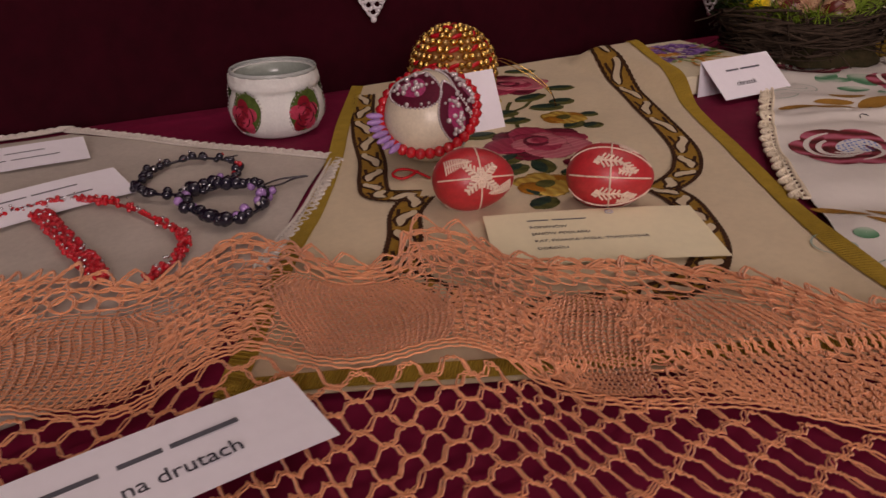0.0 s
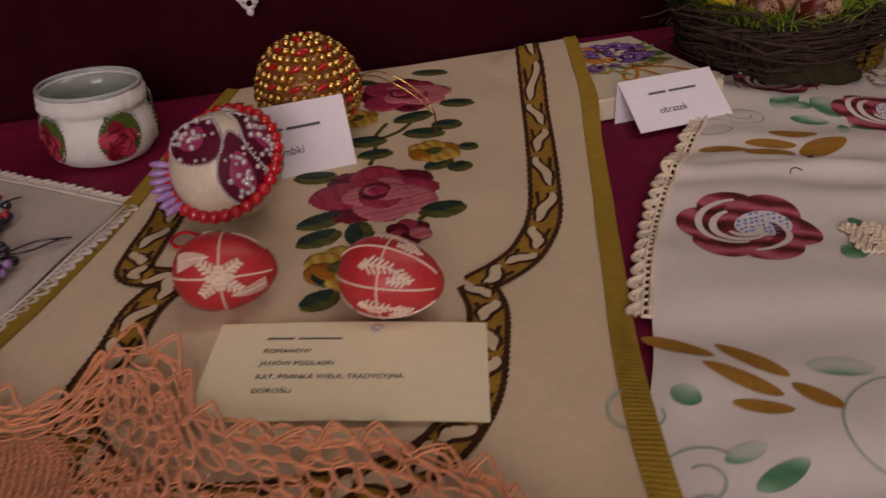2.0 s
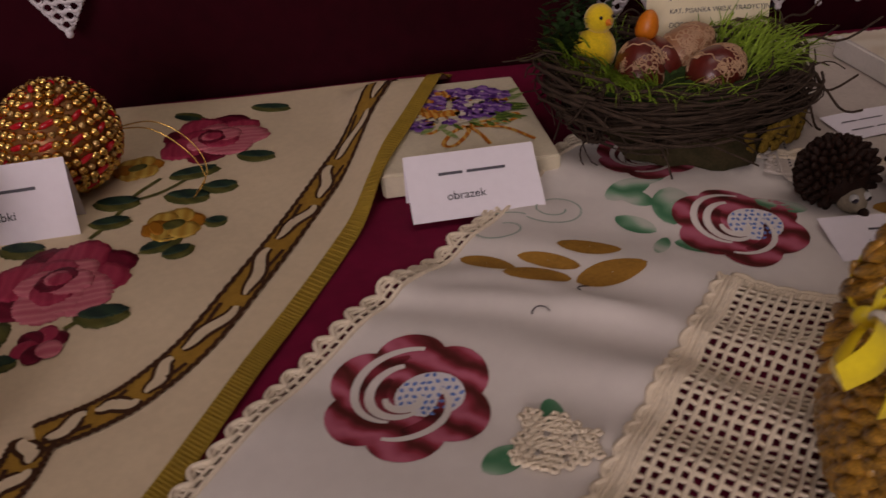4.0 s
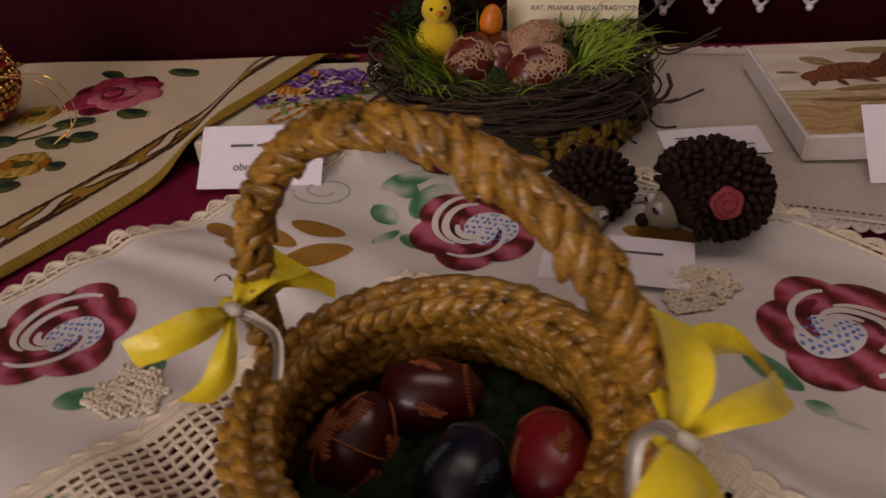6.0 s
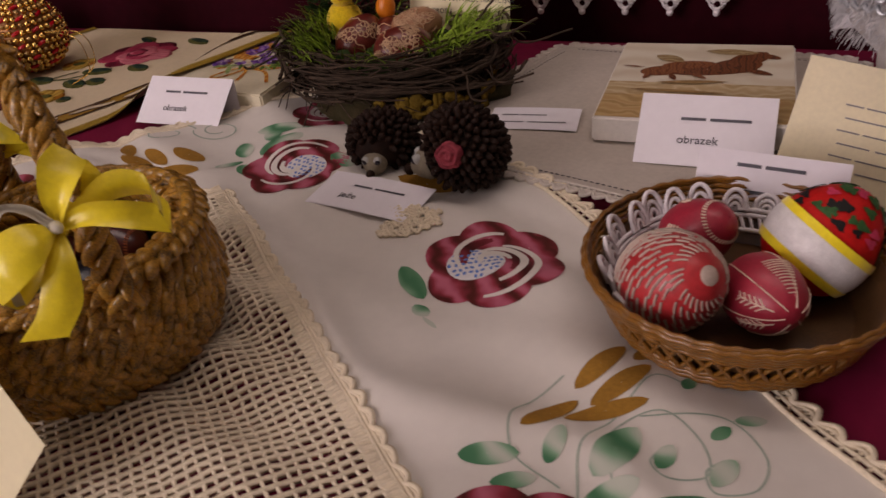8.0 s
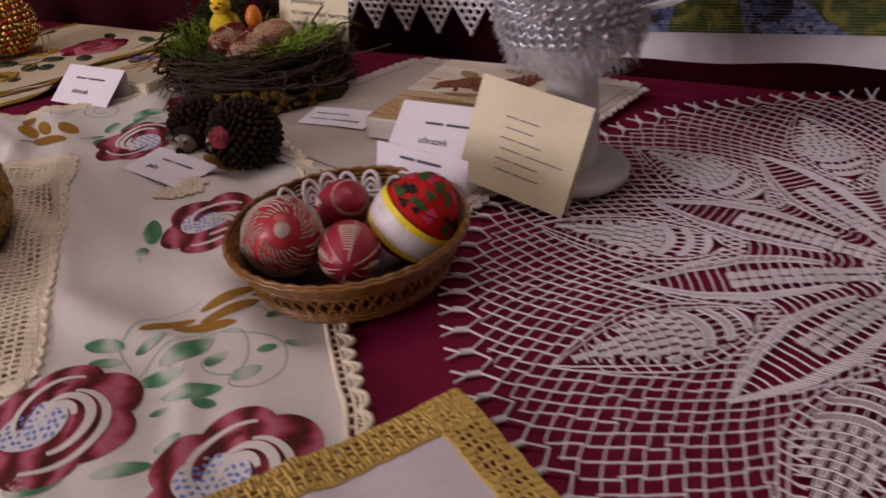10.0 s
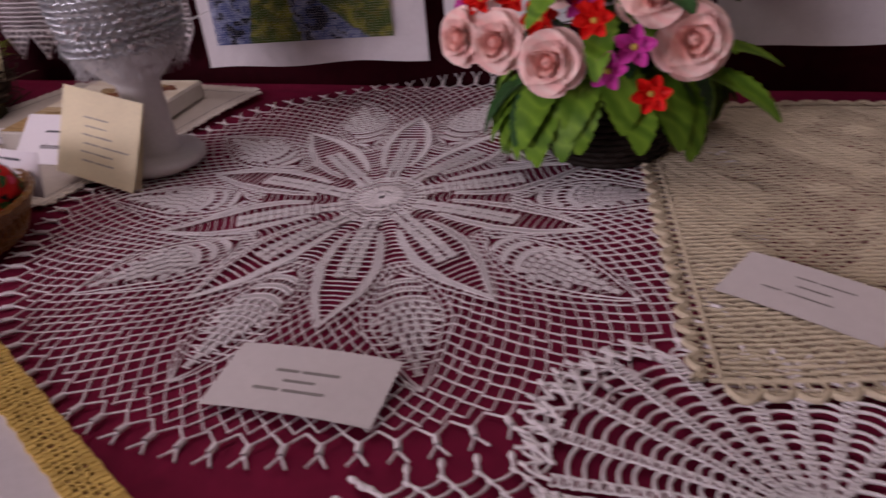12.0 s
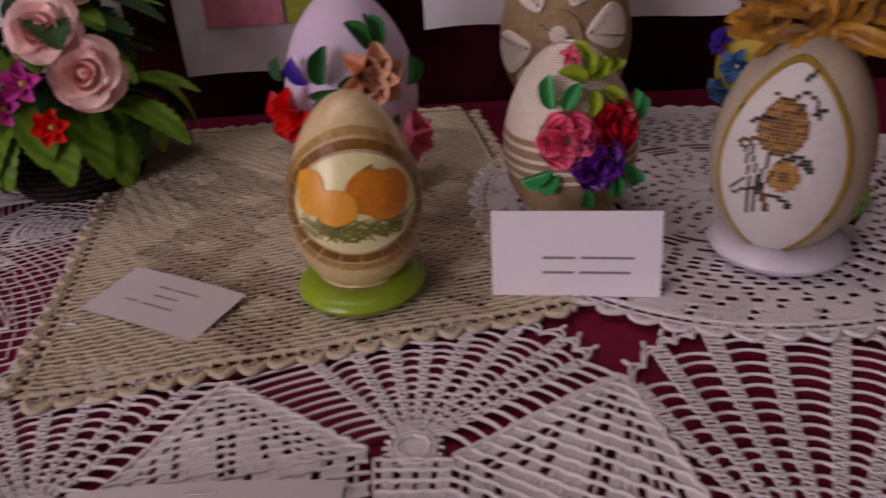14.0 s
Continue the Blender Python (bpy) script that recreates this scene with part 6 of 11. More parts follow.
def name_card(label, w, h, m, lines, paper=PAPER, bend=0.0, back=0.0, ink=INK, holes=()):
    """A card; with back, a folded one whose second panel slopes down behind it. m lays the front panel's plane."""
    ob = new("name_card")
    ob.matrix_world = m
    ob.empty_display_size = 0.02
    tagged(ob, label, "card")
    part("front_panel", card_panel(w, h, 0, bend), paper, ob)
    if back:
        b = part("back_panel", card_panel(w, h), paper, ob)
        b.matrix_basis = pose(0, h, -0.0005) @ pose(0, 0, 0, 180 + back, 0, 0)
    print_lines(ob, w, h, lines, bend, ink)
    for x, y in holes:
        ring_ = Mesh().add(*moved(revolve([(0.0014, 0), (0.0014, 0.0003), (0.0028, 0.0003), (0.0028, 0)], 14), pose(x, y, 0.0003 + bend)))
        part("eyelet", ring_, GREY_PAPER, ob)
    return ob


def lying(x, y, z, rz, tilt=0.0):
    """A card lying face up; (x, y) is the middle of its lower edge, rz turns it."""
    return pose(x, y, z, tilt, 0, rz)


def standing(x, y, z, rz, lean=20):
    """A card standing on its lower edge, leaning back by lean degrees."""
    return pose(x, y, z, 90 - lean, 0, rz)


name_card("cream card with typed lines beside two red eggs", 0.131, 0.066, lying(0.2480, -0.4425, 0.0042, -22.5, 2), [(0.0520, -0.040, 0.0045, 0.036), (0.0430, -0.040, 0.0041, "ROMANÓW"), (0.0345, -0.040, 0.0041, "JANÓW PODLASKI"), (0.0255, -0.040, 0.0041, "KAT. PISANKA WIELK. TRADYCYJNA"), (0.0165, -0.040, 0.0041, "DOROŚLI")], CREAM_PAPER, 0.0012, ink=INK, holes=((0.012, 0.060),))
name_card("white folded card with printed name leaning on a canvas", 0.086, 0.046, standing(0.581, -0.233, 0.0040, 1, 52), [(0.029, -0.022, 0.0075, 0.044), (0.013, -0.019, 0.0078, "obrazek")], PAPER, 0.0, back=50)
name_card("white card with printed name and the word Bombki", 0.088, 0.050, standing(0.284, -0.195, 0.0022, 4, 24), [(0.031, -0.018, 0.0076, 0.042), (0.015, -0.015, 0.0078, "Bombki")], PAPER, 0.0, back=30)
name_card("white card with printed name on the peach shawl", 0.150, 0.043, lying(-0.012, -0.529, 0.0135, 9, 2), [(0.025, 0.003, 0.0100, 0.044), (0.025, -0.055, 0.0100, 0.052), (0.0115, 0.0005, 0.0100, "na drutach")], PAPER, 0.002)
name_card("white folded paper card lying beside the bracelets", 0.105, 0.042, lying(-0.022, -0.206, 0.004, 15, 10), [(0.027, -0.03, 0.006, 0.052), (0.015, -0.025, 0.006, "Korale"), (0.015, -0.002, 0.006, 0.03)], PAPER, 0.001)
name_card("white folded paper card lying on the grey linen", 0.10, 0.04, lying(-0.045, -0.098, 0.004, 2, 10), [(0.025, -0.03, 0.005, 0.05), (0.014, -0.03, 0.005, 0.06)], PAPER, 0.001)
name_card("white name card lying before the bean-covered figurines", 0.081, 0.038, lying(0.807, -0.3345, 0.0058, -8, 6), [(0.023, -0.016, 0.0066, 0.040), (0.011, -0.020, 0.0074, "jeże")], PAPER, 0.001)
name_card("small white printed card on the linen napkin", 0.068, 0.034, lying(0.885, -0.200, 0.0072, 6, 4), [(0.020, -0.025, 0.005, 0.034), (0.009, -0.025, 0.005, 0.05)], PAPER, 0.0008)
name_card("white name card leaning on the brown painting", 0.086, 0.051, standing(1.009, -0.2335, 0.0062, 1, 50), [(0.031, -0.016, 0.0078, 0.044), (0.0155, -0.017, 0.0080, "obrazek")], PAPER, 0.0)
name_card("white name card standing in the wicker bowl", 0.0755, 0.036, standing(1.0495, -0.3125, 0.019, -6.8, 12), [(0.0265, -0.017, 0.0076, 0.034), (0.012, -0.017, 0.0076, 0.020)], PAPER, 0.0)
LIGHT_CREAM = mat("light_cream_paper", (0.88, 0.79, 0.55), rough=0.85, var=0.05, scale=40)
# the typed card leans askew: one lower corner on the doily, the other against the bowl
lx = Vector((0.083, -0.010, -0.012)).normalized()
ly = Vector((0.013, 0.025, 0.066))
ly = (ly - lx * ly.dot(lx)).normalized()
LEANT = Matrix((lx, ly, lx.cross(ly))).transposed().to_4x4()
LEANT.translation = Vector((1.134, -0.274, 0.0045)) - lx * 0.0425
name_card("cream folded card with typed lines by the bust", 0.0850, 0.0740, LEANT, [(0.051 - 0.0072 * k, -0.017 + 0.002 * (k % 2), 0.0030, l) for k, l in enumerate((0.026, 0.022, 0.032, 0.048, 0.034, 0.034))], LIGHT_CREAM, 0.0, back=7, ink=PALE_INK)
name_card("greyish paper card stapled on the round doily", 0.095, 0.048, lying(1.3875, -0.4885, 0.0062, 1, 3), [(0.0265, -0.016, 0.0075, 0.036), (0.0195, -0.009, 0.0070, 0.018), (0.0125, -0.023, 0.0075, 0.040)], GREY_PAPER, 0.0022, ink=PALE_INK)
name_card("greyish card lying on the beige crochet mat", 0.089, 0.0465, lying(1.625, -0.3605, 0.0068, -26, 3), [(0.032, -0.012, 0.0048, 0.032), (0.024, -0.008, 0.0048, 0.018), (0.0155, -0.024, 0.0048, 0.010), (0.0155, -0.010, 0.0048, 0.024)], GREY_PAPER, 0.0012, ink=PALE_INK)
name_card("white printed card standing before a twine egg", 0.093, 0.049, standing(1.8755, -0.351, 0.006, -6.4, 14), [(0.021, -0.018, 0.0052, 0.050), (0.0125, -0.018, 0.0052, 0.048)], PAPER, 0.0, back=25, ink=PALE_INK)
name_card("small cream card lying on the bordered napkin", 0.06, 0.04, lying(1.165, -0.612, 0.0125, 30, 4), [], GREY_PAPER, 0.001)
front_card = name_card("greyish card pinned to the white crochet runner", 0.118, 0.055, lying(1.705, -0.541, 0.0062, 1, 2), [(0.036, -0.02, 0.005, 0.03), (0.026, -0.025, 0.005, 0.045)], GREY_PAPER, 0.003, ink=PALE_INK)
for parent_, xs0 in ((front_card, 0.0),):
    part("staple", Mesh().add(*moved(tube([(-0.007, 0, 0), (0.007, 0, 0)], 0.0004, 6), pose(xs0, 0.048, 0.0034))), SILVER, parent_, "bright wire staple")
staple = part("staple", Mesh().add(*tube([(1.375, -0.4405, 0.0098), (1.382, -0.4408, 0.0101), (1.397, -0.4425, 0.0101), (1.402, -0.443, 0.0098)], 0.0005, 6)), SILVER)
tagged(staple, "bright wire staple in the greyish paper card", "staple")


# ---- eggs ----
class Egg:
    """An egg with strokes drawn on its shell. Its long axis is local z, its base at the origin."""

    def __init__(self, r, h, blunt=0.18):
        self.r, self.h, self.blunt = r, h, blunt

    def at(self, lon, z, out=0.0):
        """A place on the shell: lon in degrees, z from 0 at the base to 1 at the tip."""
        z = np.clip(np.asarray(z, float), 0.004, 0.996)
        a = np.radians(np.asarray(lon, float))
        t = np.arccos(1 - 2 * z)
        rad = self.r * np.sin(t) * (1 + self.blunt * (0.5 - z) * 1.6) / 1.02
        return np.stack(np.broadcast_arrays((rad + out) * np.cos(a), (rad + out) * np.sin(a), self.h * z + out * (2 * z - 1)), -1)

    def shell(self, n=40, m=28):
        return revolve(egg_profile(self.r, self.h, m, self.blunt), n)

    def stroke(self, me, lon, z, w, slot=0):
        me.add(*tube(self.at(lon, z, 0.00015), w / 2, 5), slot)

    def patch(self, me, lon, z, rings=4, out=0.0003, slot=0):
        """A filled shape with this outline (lon in degrees, z)."""
        lon, z = np.asarray(lon, float), np.asarray(z, float)
        k = np.linspace(1, 0.02, rings + 1)[:, None]
        L, Z = lon.mean() + k * (lon - lon.mean()), z.mean() + k * (z - z.mean())
        me.add(self.at(L.ravel(), Z.ravel(), out), grid_faces(rings + 1, len(lon), True), slot)

    def fern(self, me, lon, z, length, ang, barbs, w, slot=0):
        """A stem with side strokes, the wax pattern's usual sprig."""
        k = 180 / math.pi / self.r
        dl, dz_ = math.cos(radians(ang)) * length * k, math.sin(radians(ang)) * length / self.h
        t = np.linspace(0, 1, 8)
        self.stroke(me, lon + dl * t, z + dz_ * t, w, slot)
        for j in range(1, barbs + 1):
            f = j / (barbs + 0.5)
            for sd in (-1, 1):
                b = length * 0.42 * (1 - 0.55 * f)
                a2 = ang + sd * 55
                tt = np.linspace(0, 1, 4)
                self.stroke(me, lon + dl * f + math.cos(radians(a2)) * b * k * tt, z + dz_ * f + math.sin(radians(a2)) * b / self.h * tt, w, slot)


def lay_egg(x, y, z, r, h, turn, spin, tip=0):
    """The pose of an egg lying on its side: its axis along turn degrees, spun about that axis, tip raised."""
    return pose(x, y, z + r, 0, 0, turn) @ pose(0, 0, 0, 0, 90 - tip, 0) @ pose(0, 0, 0, 0, 0, spin) @ pose(0, 0, -h / 2)


def wax_egg(label, m, r, h, shell, wax, plan, seed=1):
    egg = Egg(r, h)
    ob = new("painted_egg")
    ob.matrix_world = m
    ob.empty_display_size = 0.02
    tagged(ob, label, "egg")
    part("eggshell", Mesh().add(*egg.shell()), shell, ob)
    me = Mesh()
    rr = random.Random(seed)
    if plan == "stars":
        for lon0 in (0, 120, 240):
            for a in (48, 132, 228, 312):
                egg.fern(me, lon0, 0.52, r * 0.62, a, 4, 0.0019)
            for a in (0, 90, 180, 270):
                egg.fern(me, lon0, 0.52, r * 0.30, a, 2, 0.0015)
            egg.stroke(me, np.full(24, lon0), np.linspace(0.04, 0.96, 24), 0.0012)
            for dl, z0, sg in ((-31, 0.13, 1), (31, 0.90, -1)):
                for j in range(11):
                    tt = np.linspace(-1, 1, 8) * 19 * (1 - j / 13)
                    egg.stroke(me, lon0 + dl + tt, np.full(8, z0 + sg * j * 0.026), 0.0011)
                egg.stroke(me, np.full(8, lon0 + dl), z0 + sg * np.linspace(0, 0.30, 8), 0.0011)
        egg.stroke(me, np.linspace(0, 360, 60), np.full(60, 0.52), 0.0012)
    elif plan == "ferns":
        for lon in range(0, 360, 60):
            egg.stroke(me, np.full(24, lon), np.linspace(0.05, 0.95, 24), 0.0012)
        t = np.linspace(0, 360, 60)
        egg.stroke(me, t, np.full(60, 0.5), 0.0012)
        for lon in range(30, 360, 60):
            egg.fern(me, lon, 0.32, r * 0.75, 90, 5, 0.0015)
            egg.fern(me, lon, 0.60, r * 0.55, 60, 4, 0.0015)
            egg.fern(me, lon + 18, 0.78, r * 0.5, 270, 4, 0.0014)
            egg.patch(me, lon + np.array([-9, 4, 9, -4]), np.array([0.36, 0.30, 0.36, 0.42]), 2)
    elif plan == "swirl":
        # short grey dashes along fine turning lines, closer towards the pole
        for k in range(30):
            for j in range(9):
                if rr.random() < 0.16:
                    continue
                t = np.linspace(j, j + rr.uniform(0.7, 0.97), 6) / 9
                zz = 0.93 - 0.80 * t
                egg.stroke(me, k * 12 + 150 * t + 8 * math.sin(j * 2.1), zz, 0.0017 * (0.45 + 0.55 * math.sin(math.pi * (0.1 + 0.45 * j / 9))))
        me.add(*moved(ball(0.0046, 14, 8), pose(0, 0, h * 0.993) @ Matrix.Diagonal((1, 1, 0.22, 1))))
    elif plan == "wedges":
        for lon in range(10, 370, 60):
            egg.stroke(me, np.full(24, lon), np.linspace(0.03, 0.985, 24), 0.0007)
        for lon in (80, 260):
            for j in range(12):
                z, half = 0.90 - j * 0.034, 4 + 17 * min(1, 0.5 + j / 16)
                egg.stroke(me, lon + np.linspace(-half, half, 8), np.full(8, z), 0.0007)
        for lon in (160, 205, 340):
            egg.fern(me, lon, 0.93, r * 0.75, 270, 5, 0.0008)
    elif plan == "sprigs":
        for lon in range(0, 360, 72):
            egg.fern(me, lon, 0.38, r * 0.55, 70, 4, 0.0012)
            egg.fern(me, lon + 20, 0.66, r * 0.40, 250, 4, 0.0011)
        for lon in range(0, 360, 9):
            egg.stroke(me, lon + np.linspace(0, 3, 3), np.linspace(0.84, 0.88, 3), 0.0009)
    elif plan == "flowers":
        for _ in range(9):
            lon, z = rr.uniform(0, 360), rr.uniform(0.2, 0.85)
            for a in range(0, 360, 45):
                k = 57.3 / r
                tt = np.linspace(0, 2 * math.pi, 12)
                cx, cz = lon + math.cos(radians(a)) * 0.26 * r * k, z + math.sin(radians(a)) * 0.26 * r / h
                egg.stroke(me, cx + 0.13 * r * k * np.cos(tt), cz + 0.13 * r / h * np.sin(tt), 0.0009)
        for _ in range(16):
            egg.fern(me, rr.uniform(0, 360), rr.uniform(0.1, 0.9), r * 0.6, rr.uniform(0, 360), 5, 0.0009)
        for z in (0.3, 0.7):
            tt = np.linspace(0, 360, 120)
            egg.stroke(me, tt, z + 0.02 * np.sin(np.radians(tt) * 12), 0.0011)
    part("wax_pattern", me, wax, ob, "scratched and waxed pattern in pale lines")
    return ob


wax_egg("red dyed egg with scratched star sprigs on the runner", lay_egg(0.2200, -0.3315, 0.0012, 0.0205, 0.053, -16, 248), 0.0205, 0.053, EGG_RED, WAX, "stars")
wax_egg("red dyed egg with pale fern strokes on the runner", lay_egg(0.2965, -0.3725, 0.0012, 0.0210, 0.055, -38, 252), 0.0210, 0.055, EGG_RED, WAX, "ferns")

# ---- white jar with pasted roses ----
jar = thing("decorated_jar", "white painted glass jar with pasted red roses", "jar", (0.160, -0.088, 0.0))
prof = [(0.0, 0.001), (0.028, 0.0), (0.034, 0.003), (0.0395, 0.012), (0.0405, 0.022), (0.039, 0.031), (0.0358, 0.0365), (0.0352, 0.039), (0.0375, 0.0405), (0.0382, 0.0435), (0.0380, 0.0465), (0.0372, 0.048), (0.0370, 0.0515), (0.0362, 0.0525), (0.0348, 0.0515), (0.0345, 0.040), (0.036, 0.03), (0.037, 0.018), (0.032, 0.006), (0.0, 0.005)]
jv, jf = revolve(prof, 72)
jv = np.array(jv)
# brushed-on plaster: lumpy, thicker at the collar
lump = np.array([noise.noise(Vector((q_[0] * 190, q_[1] * 190, q_[2] * 240))) + 0.6 * noise.noise(Vector((q_[0] * 480, q_[1] * 480, q_[2] * 420))) for q_ in jv])
jv[:, :2] *= (1 + 0.016 * lump * (1 + 1.2 * (jv[:, 2] > 0.036)))[:, None]
jv[:, 2] += 0.0006 * lump * (jv[:, 2] > 0.036)
part("jar_body", Mesh().add(jv, jf), WHITE_PLASTER, jar)
part("glass_inside", Mesh().add(*revolve([(0.0005, 0.0066), (0.0305, 0.0076), (0.0350, 0.019), (0.0342, 0.030), (0.0328, 0.040), (0.0330, 0.0515), (0.0322, 0.0515), (0.0320, 0.040), (0.0334, 0.030), (0.0342, 0.019), (0.0298, 0.0084), (0.0005, 0.0074)], 48)), mat("grey_green_glass", (0.30, 0.34, 0.30), rough=0.12, var=0.08, coat=0.3), jar, "grey-green glass inside")
JGREY = mat("grey_glass_rim", (0.45, 0.48, 0.46), rough=0.15, var=0.05)
part("glass_rim", Mesh().add(*revolve([(0.0352, 0.0522), (0.0366, 0.0522), (0.0368, 0.0545), (0.0358, 0.0555), (0.0348, 0.0545)], 48)), JGREY, jar, "grey-green glass rim")


def jar_decal(lon, spread):
    """A pasted rose with leaves and a dotted outline, on the jar's side."""
    p = np.array(prof[2:6])

    def on(a, z, out):
        r = np.interp(z, p[:, 1], p[:, 0]) + out
        return np.stack([r * np.cos(a), r * np.sin(a), z], -1)

    k = 1 / 0.040
    def blob(cx, cz, a, b, rot, out, slot, n=20):
        t = np.linspace(0, 2 * math.pi, n, endpoint=False)
        q = np.linspace(1, 0.03, 4)[:, None]
        dx, dz0 = q * a * np.cos(t), q * b * np.sin(t)
        c, s = math.cos(rot), math.sin(rot)
        me.add(on(lon + (cx + dx * c - dz0 * s).ravel() * k, (cz + dx * s + dz0 * c).ravel(), out), grid_faces(4, n, True)[:, ::-1], slot)

    me = Mesh()
    blob(0.001, 0.0235, 0.0130 * spread, 0.0180, -0.25, 0.0004, 2, 26)
    for lx, lz, la in ((-0.005, 0.036, 1.9), (0.003, 0.038, 1.2), (0.009, 0.034, 0.8)):
        blob(lx, lz, 0.0052, 0.0024, la, 0.0006, 2)
    for i in range(5):
        a = i * 1.256 + 0.3
        blob(0.0072 * math.cos(a) - 0.001, 0.0205 + 0.0085 * math.sin(a), 0.0075, 0.0062, a, 0.0007 + 0.0001 * i, 0 if i % 2 else 3)
    for i in range(4):
        a = i * 1.57 + 0.8
        blob(0.0042 * math.cos(a) - 0.001, 0.021 + 0.0045 * math.sin(a), 0.0052, 0.0034, a + 1.2, 0.0013, 3 if i % 2 else 0)
    blob(0, 0.021, 0.0022, 0.0018, 0, 0.0020, 0)
    for i in range(9):
        # dark turned edges of the petals
        a, rad_ = i * 2.4, 0.0022 + 0.0011 * i
        w_ = np.linspace(-0.55, 0.55, 9)
        e_ = on(lon + (rad_ * np.cos(a + w_) - 0.001) * k, 0.0208 + rad_ * 1.05 * np.sin(a + w_), 0.0017)
        me.add(*tube(e_, 0.00042, 4), 4)
    t = np.linspace(0, 2 * math.pi, 34, endpoint=False)
    c = on(lon + (0.001 + 0.0130 * spread * np.cos(t) + 0.0040 * np.sin(t)) * k, 0.0235 + 0.0180 * np.sin(t), 0.0006)
    me.add(*many(*ball(0.00075, 6, 4), frames_at(c, c * (1, 1, 0))), 1)
    return me


JR = mat("pasted_rose_red", (0.24, 0.010, 0.022), rough=0.5, var=0.3, scale=300)
JP = mat("pasted_rose_pink", (0.46, 0.045, 0.085), rough=0.5, var=0.25, scale=300)
JDARK = mat("pasted_rose_shade", (0.07, 0.006, 0.010), rough=0.6)
JG = mat("pasted_leaf_green", (0.07, 0.11, 0.022), rough=0.5, var=0.4, scale=260)
for lon in (-1.22, -2.58, 0.10, 1.40, 2.5):
    part("rose_decal", jar_decal(lon, 1.2), [JR, PEARL, JG, JP, JDARK], jar, "pasted red rose with green leaves")

# ---- necklace and bracelets ----
def bead_string(name, label, category, pts, z, gens, cord_mat, closed=False, tails=()):
    c = curve_pts(pts, 120, closed)
    base = c.mean(0)
    ob = thing(name, label, category, (base[0], base[1], 0.0024))
    off = np.array([base[0], base[1], 0.0024])
    line3 = np.column_stack([c, np.full(len(c), z)])
    part("cord", Mesh().add(*tube(line3 - off, 0.0011, 5, closed)), cord_mat, ob)
    for t in tails:
        tc_ = curve_pts(t, 20)
        part("cord_end", Mesh().add(*tube(np.column_stack([tc_, np.full(20, z)]) - off, 0.0007, 5)), cord_mat, ob)
    d = np.gradient(line3, axis=0)
    s = np.cross(d, (0, 0, 1.0))
    s /= np.linalg.norm(s, axis=1, keepdims=True)
    for (nm, material, r, count, width, raise_) in gens:
        k = rng.integers(0, len(c), count)
        p = line3[k] + s[k] * rng.uniform(-width, width, (count, 1)) + np.array([0, 0, 1.0]) * rng.uniform(0, raise_, (count, 1)) - off
        p[:, 2] = np.maximum(p[:, 2], r * 0.9)
        size = rng.uniform(0.75, 1.2, count)
        part(nm, Mesh().add(*many(*ball(r, 8, 6), frames_at(p, rng.normal(0, 1, (count, 3)), None, size))), material, ob)["kind"] = "stuff"
    return ob


RED_CORD = mat("red_thread", (0.42, 0.012, 0.018), rough=0.7, var=0.2)
bead_string("necklace", "red beaded necklace lying open on grey linen", "necklace", [(-0.09, -0.20), (-0.059, -0.199), (-0.037, -0.193), (-0.016, -0.191), (0.013, -0.213), (0.037, -0.268), (0.043, -0.296), (0.036, -0.318), (0.016, -0.338)], 0.0052,
            [("red_bead", RED_BEAD, 0.0017, 230, 0.0034, 0.003), ("silver_bead", SILVER, 0.0010, 46, 0.0045, 0.0055)], RED_CORD)
bead_string("necklace_braid", "thick braided red bead strand on grey linen", "necklace", [(-0.034, -0.205), (-0.029, -0.222), (-0.020, -0.265), (-0.011, -0.300), (-0.006, -0.325)], 0.0046,
            [("red_bead", RED_BEAD, 0.0018, 330, 0.0060, 0.003), ("silver_bead", SILVER, 0.0010, 40, 0.0065, 0.0065)], RED_CORD)
bead_string("bracelet", "black beaded cord bracelet with small red beads", "bracelet", [(0.027, -0.190), (0.045, -0.160), (0.072, -0.147), (0.098, -0.168), (0.096, -0.200), (0.075, -0.222), (0.045, -0.216)], 0.0062,
            [("black_bead", BLACK_BEAD, 0.0030, 62, 0.003, 0.003), ("silver_bead", SILVER, 0.0013, 16, 0.003, 0.005), ("red_bead", RED_BEAD, 0.0017, 8, 0.003, 0.005)], BLACK_BEAD, True, [[(0.096, -0.168), (0.10, -0.160), (0.107, -0.158)]])
bead_string("bracelet", "black faceted bracelet with lilac pearls and cord ends", "bracelet", [(0.052, -0.240), (0.066, -0.217), (0.090, -0.222), (0.106, -0.238), (0.103, -0.262), (0.084, -0.282), (0.064, -0.278)], 0.0068,
            [("black_bead", BLACK_BEAD, 0.0041, 52, 0.0035, 0.0035), ("lilac_bead", LILAC_BEAD, 0.0032, 13, 0.004, 0.006), ("pearl_bead", PEARL, 0.0016, 10, 0.004, 0.006)], BLACK_BEAD, True, [[(0.103, -0.238), (0.118, -0.238), (0.130, -0.232), (0.140, -0.232)], [(0.103, -0.236), (0.120, -0.228), (0.139, -0.231)]])

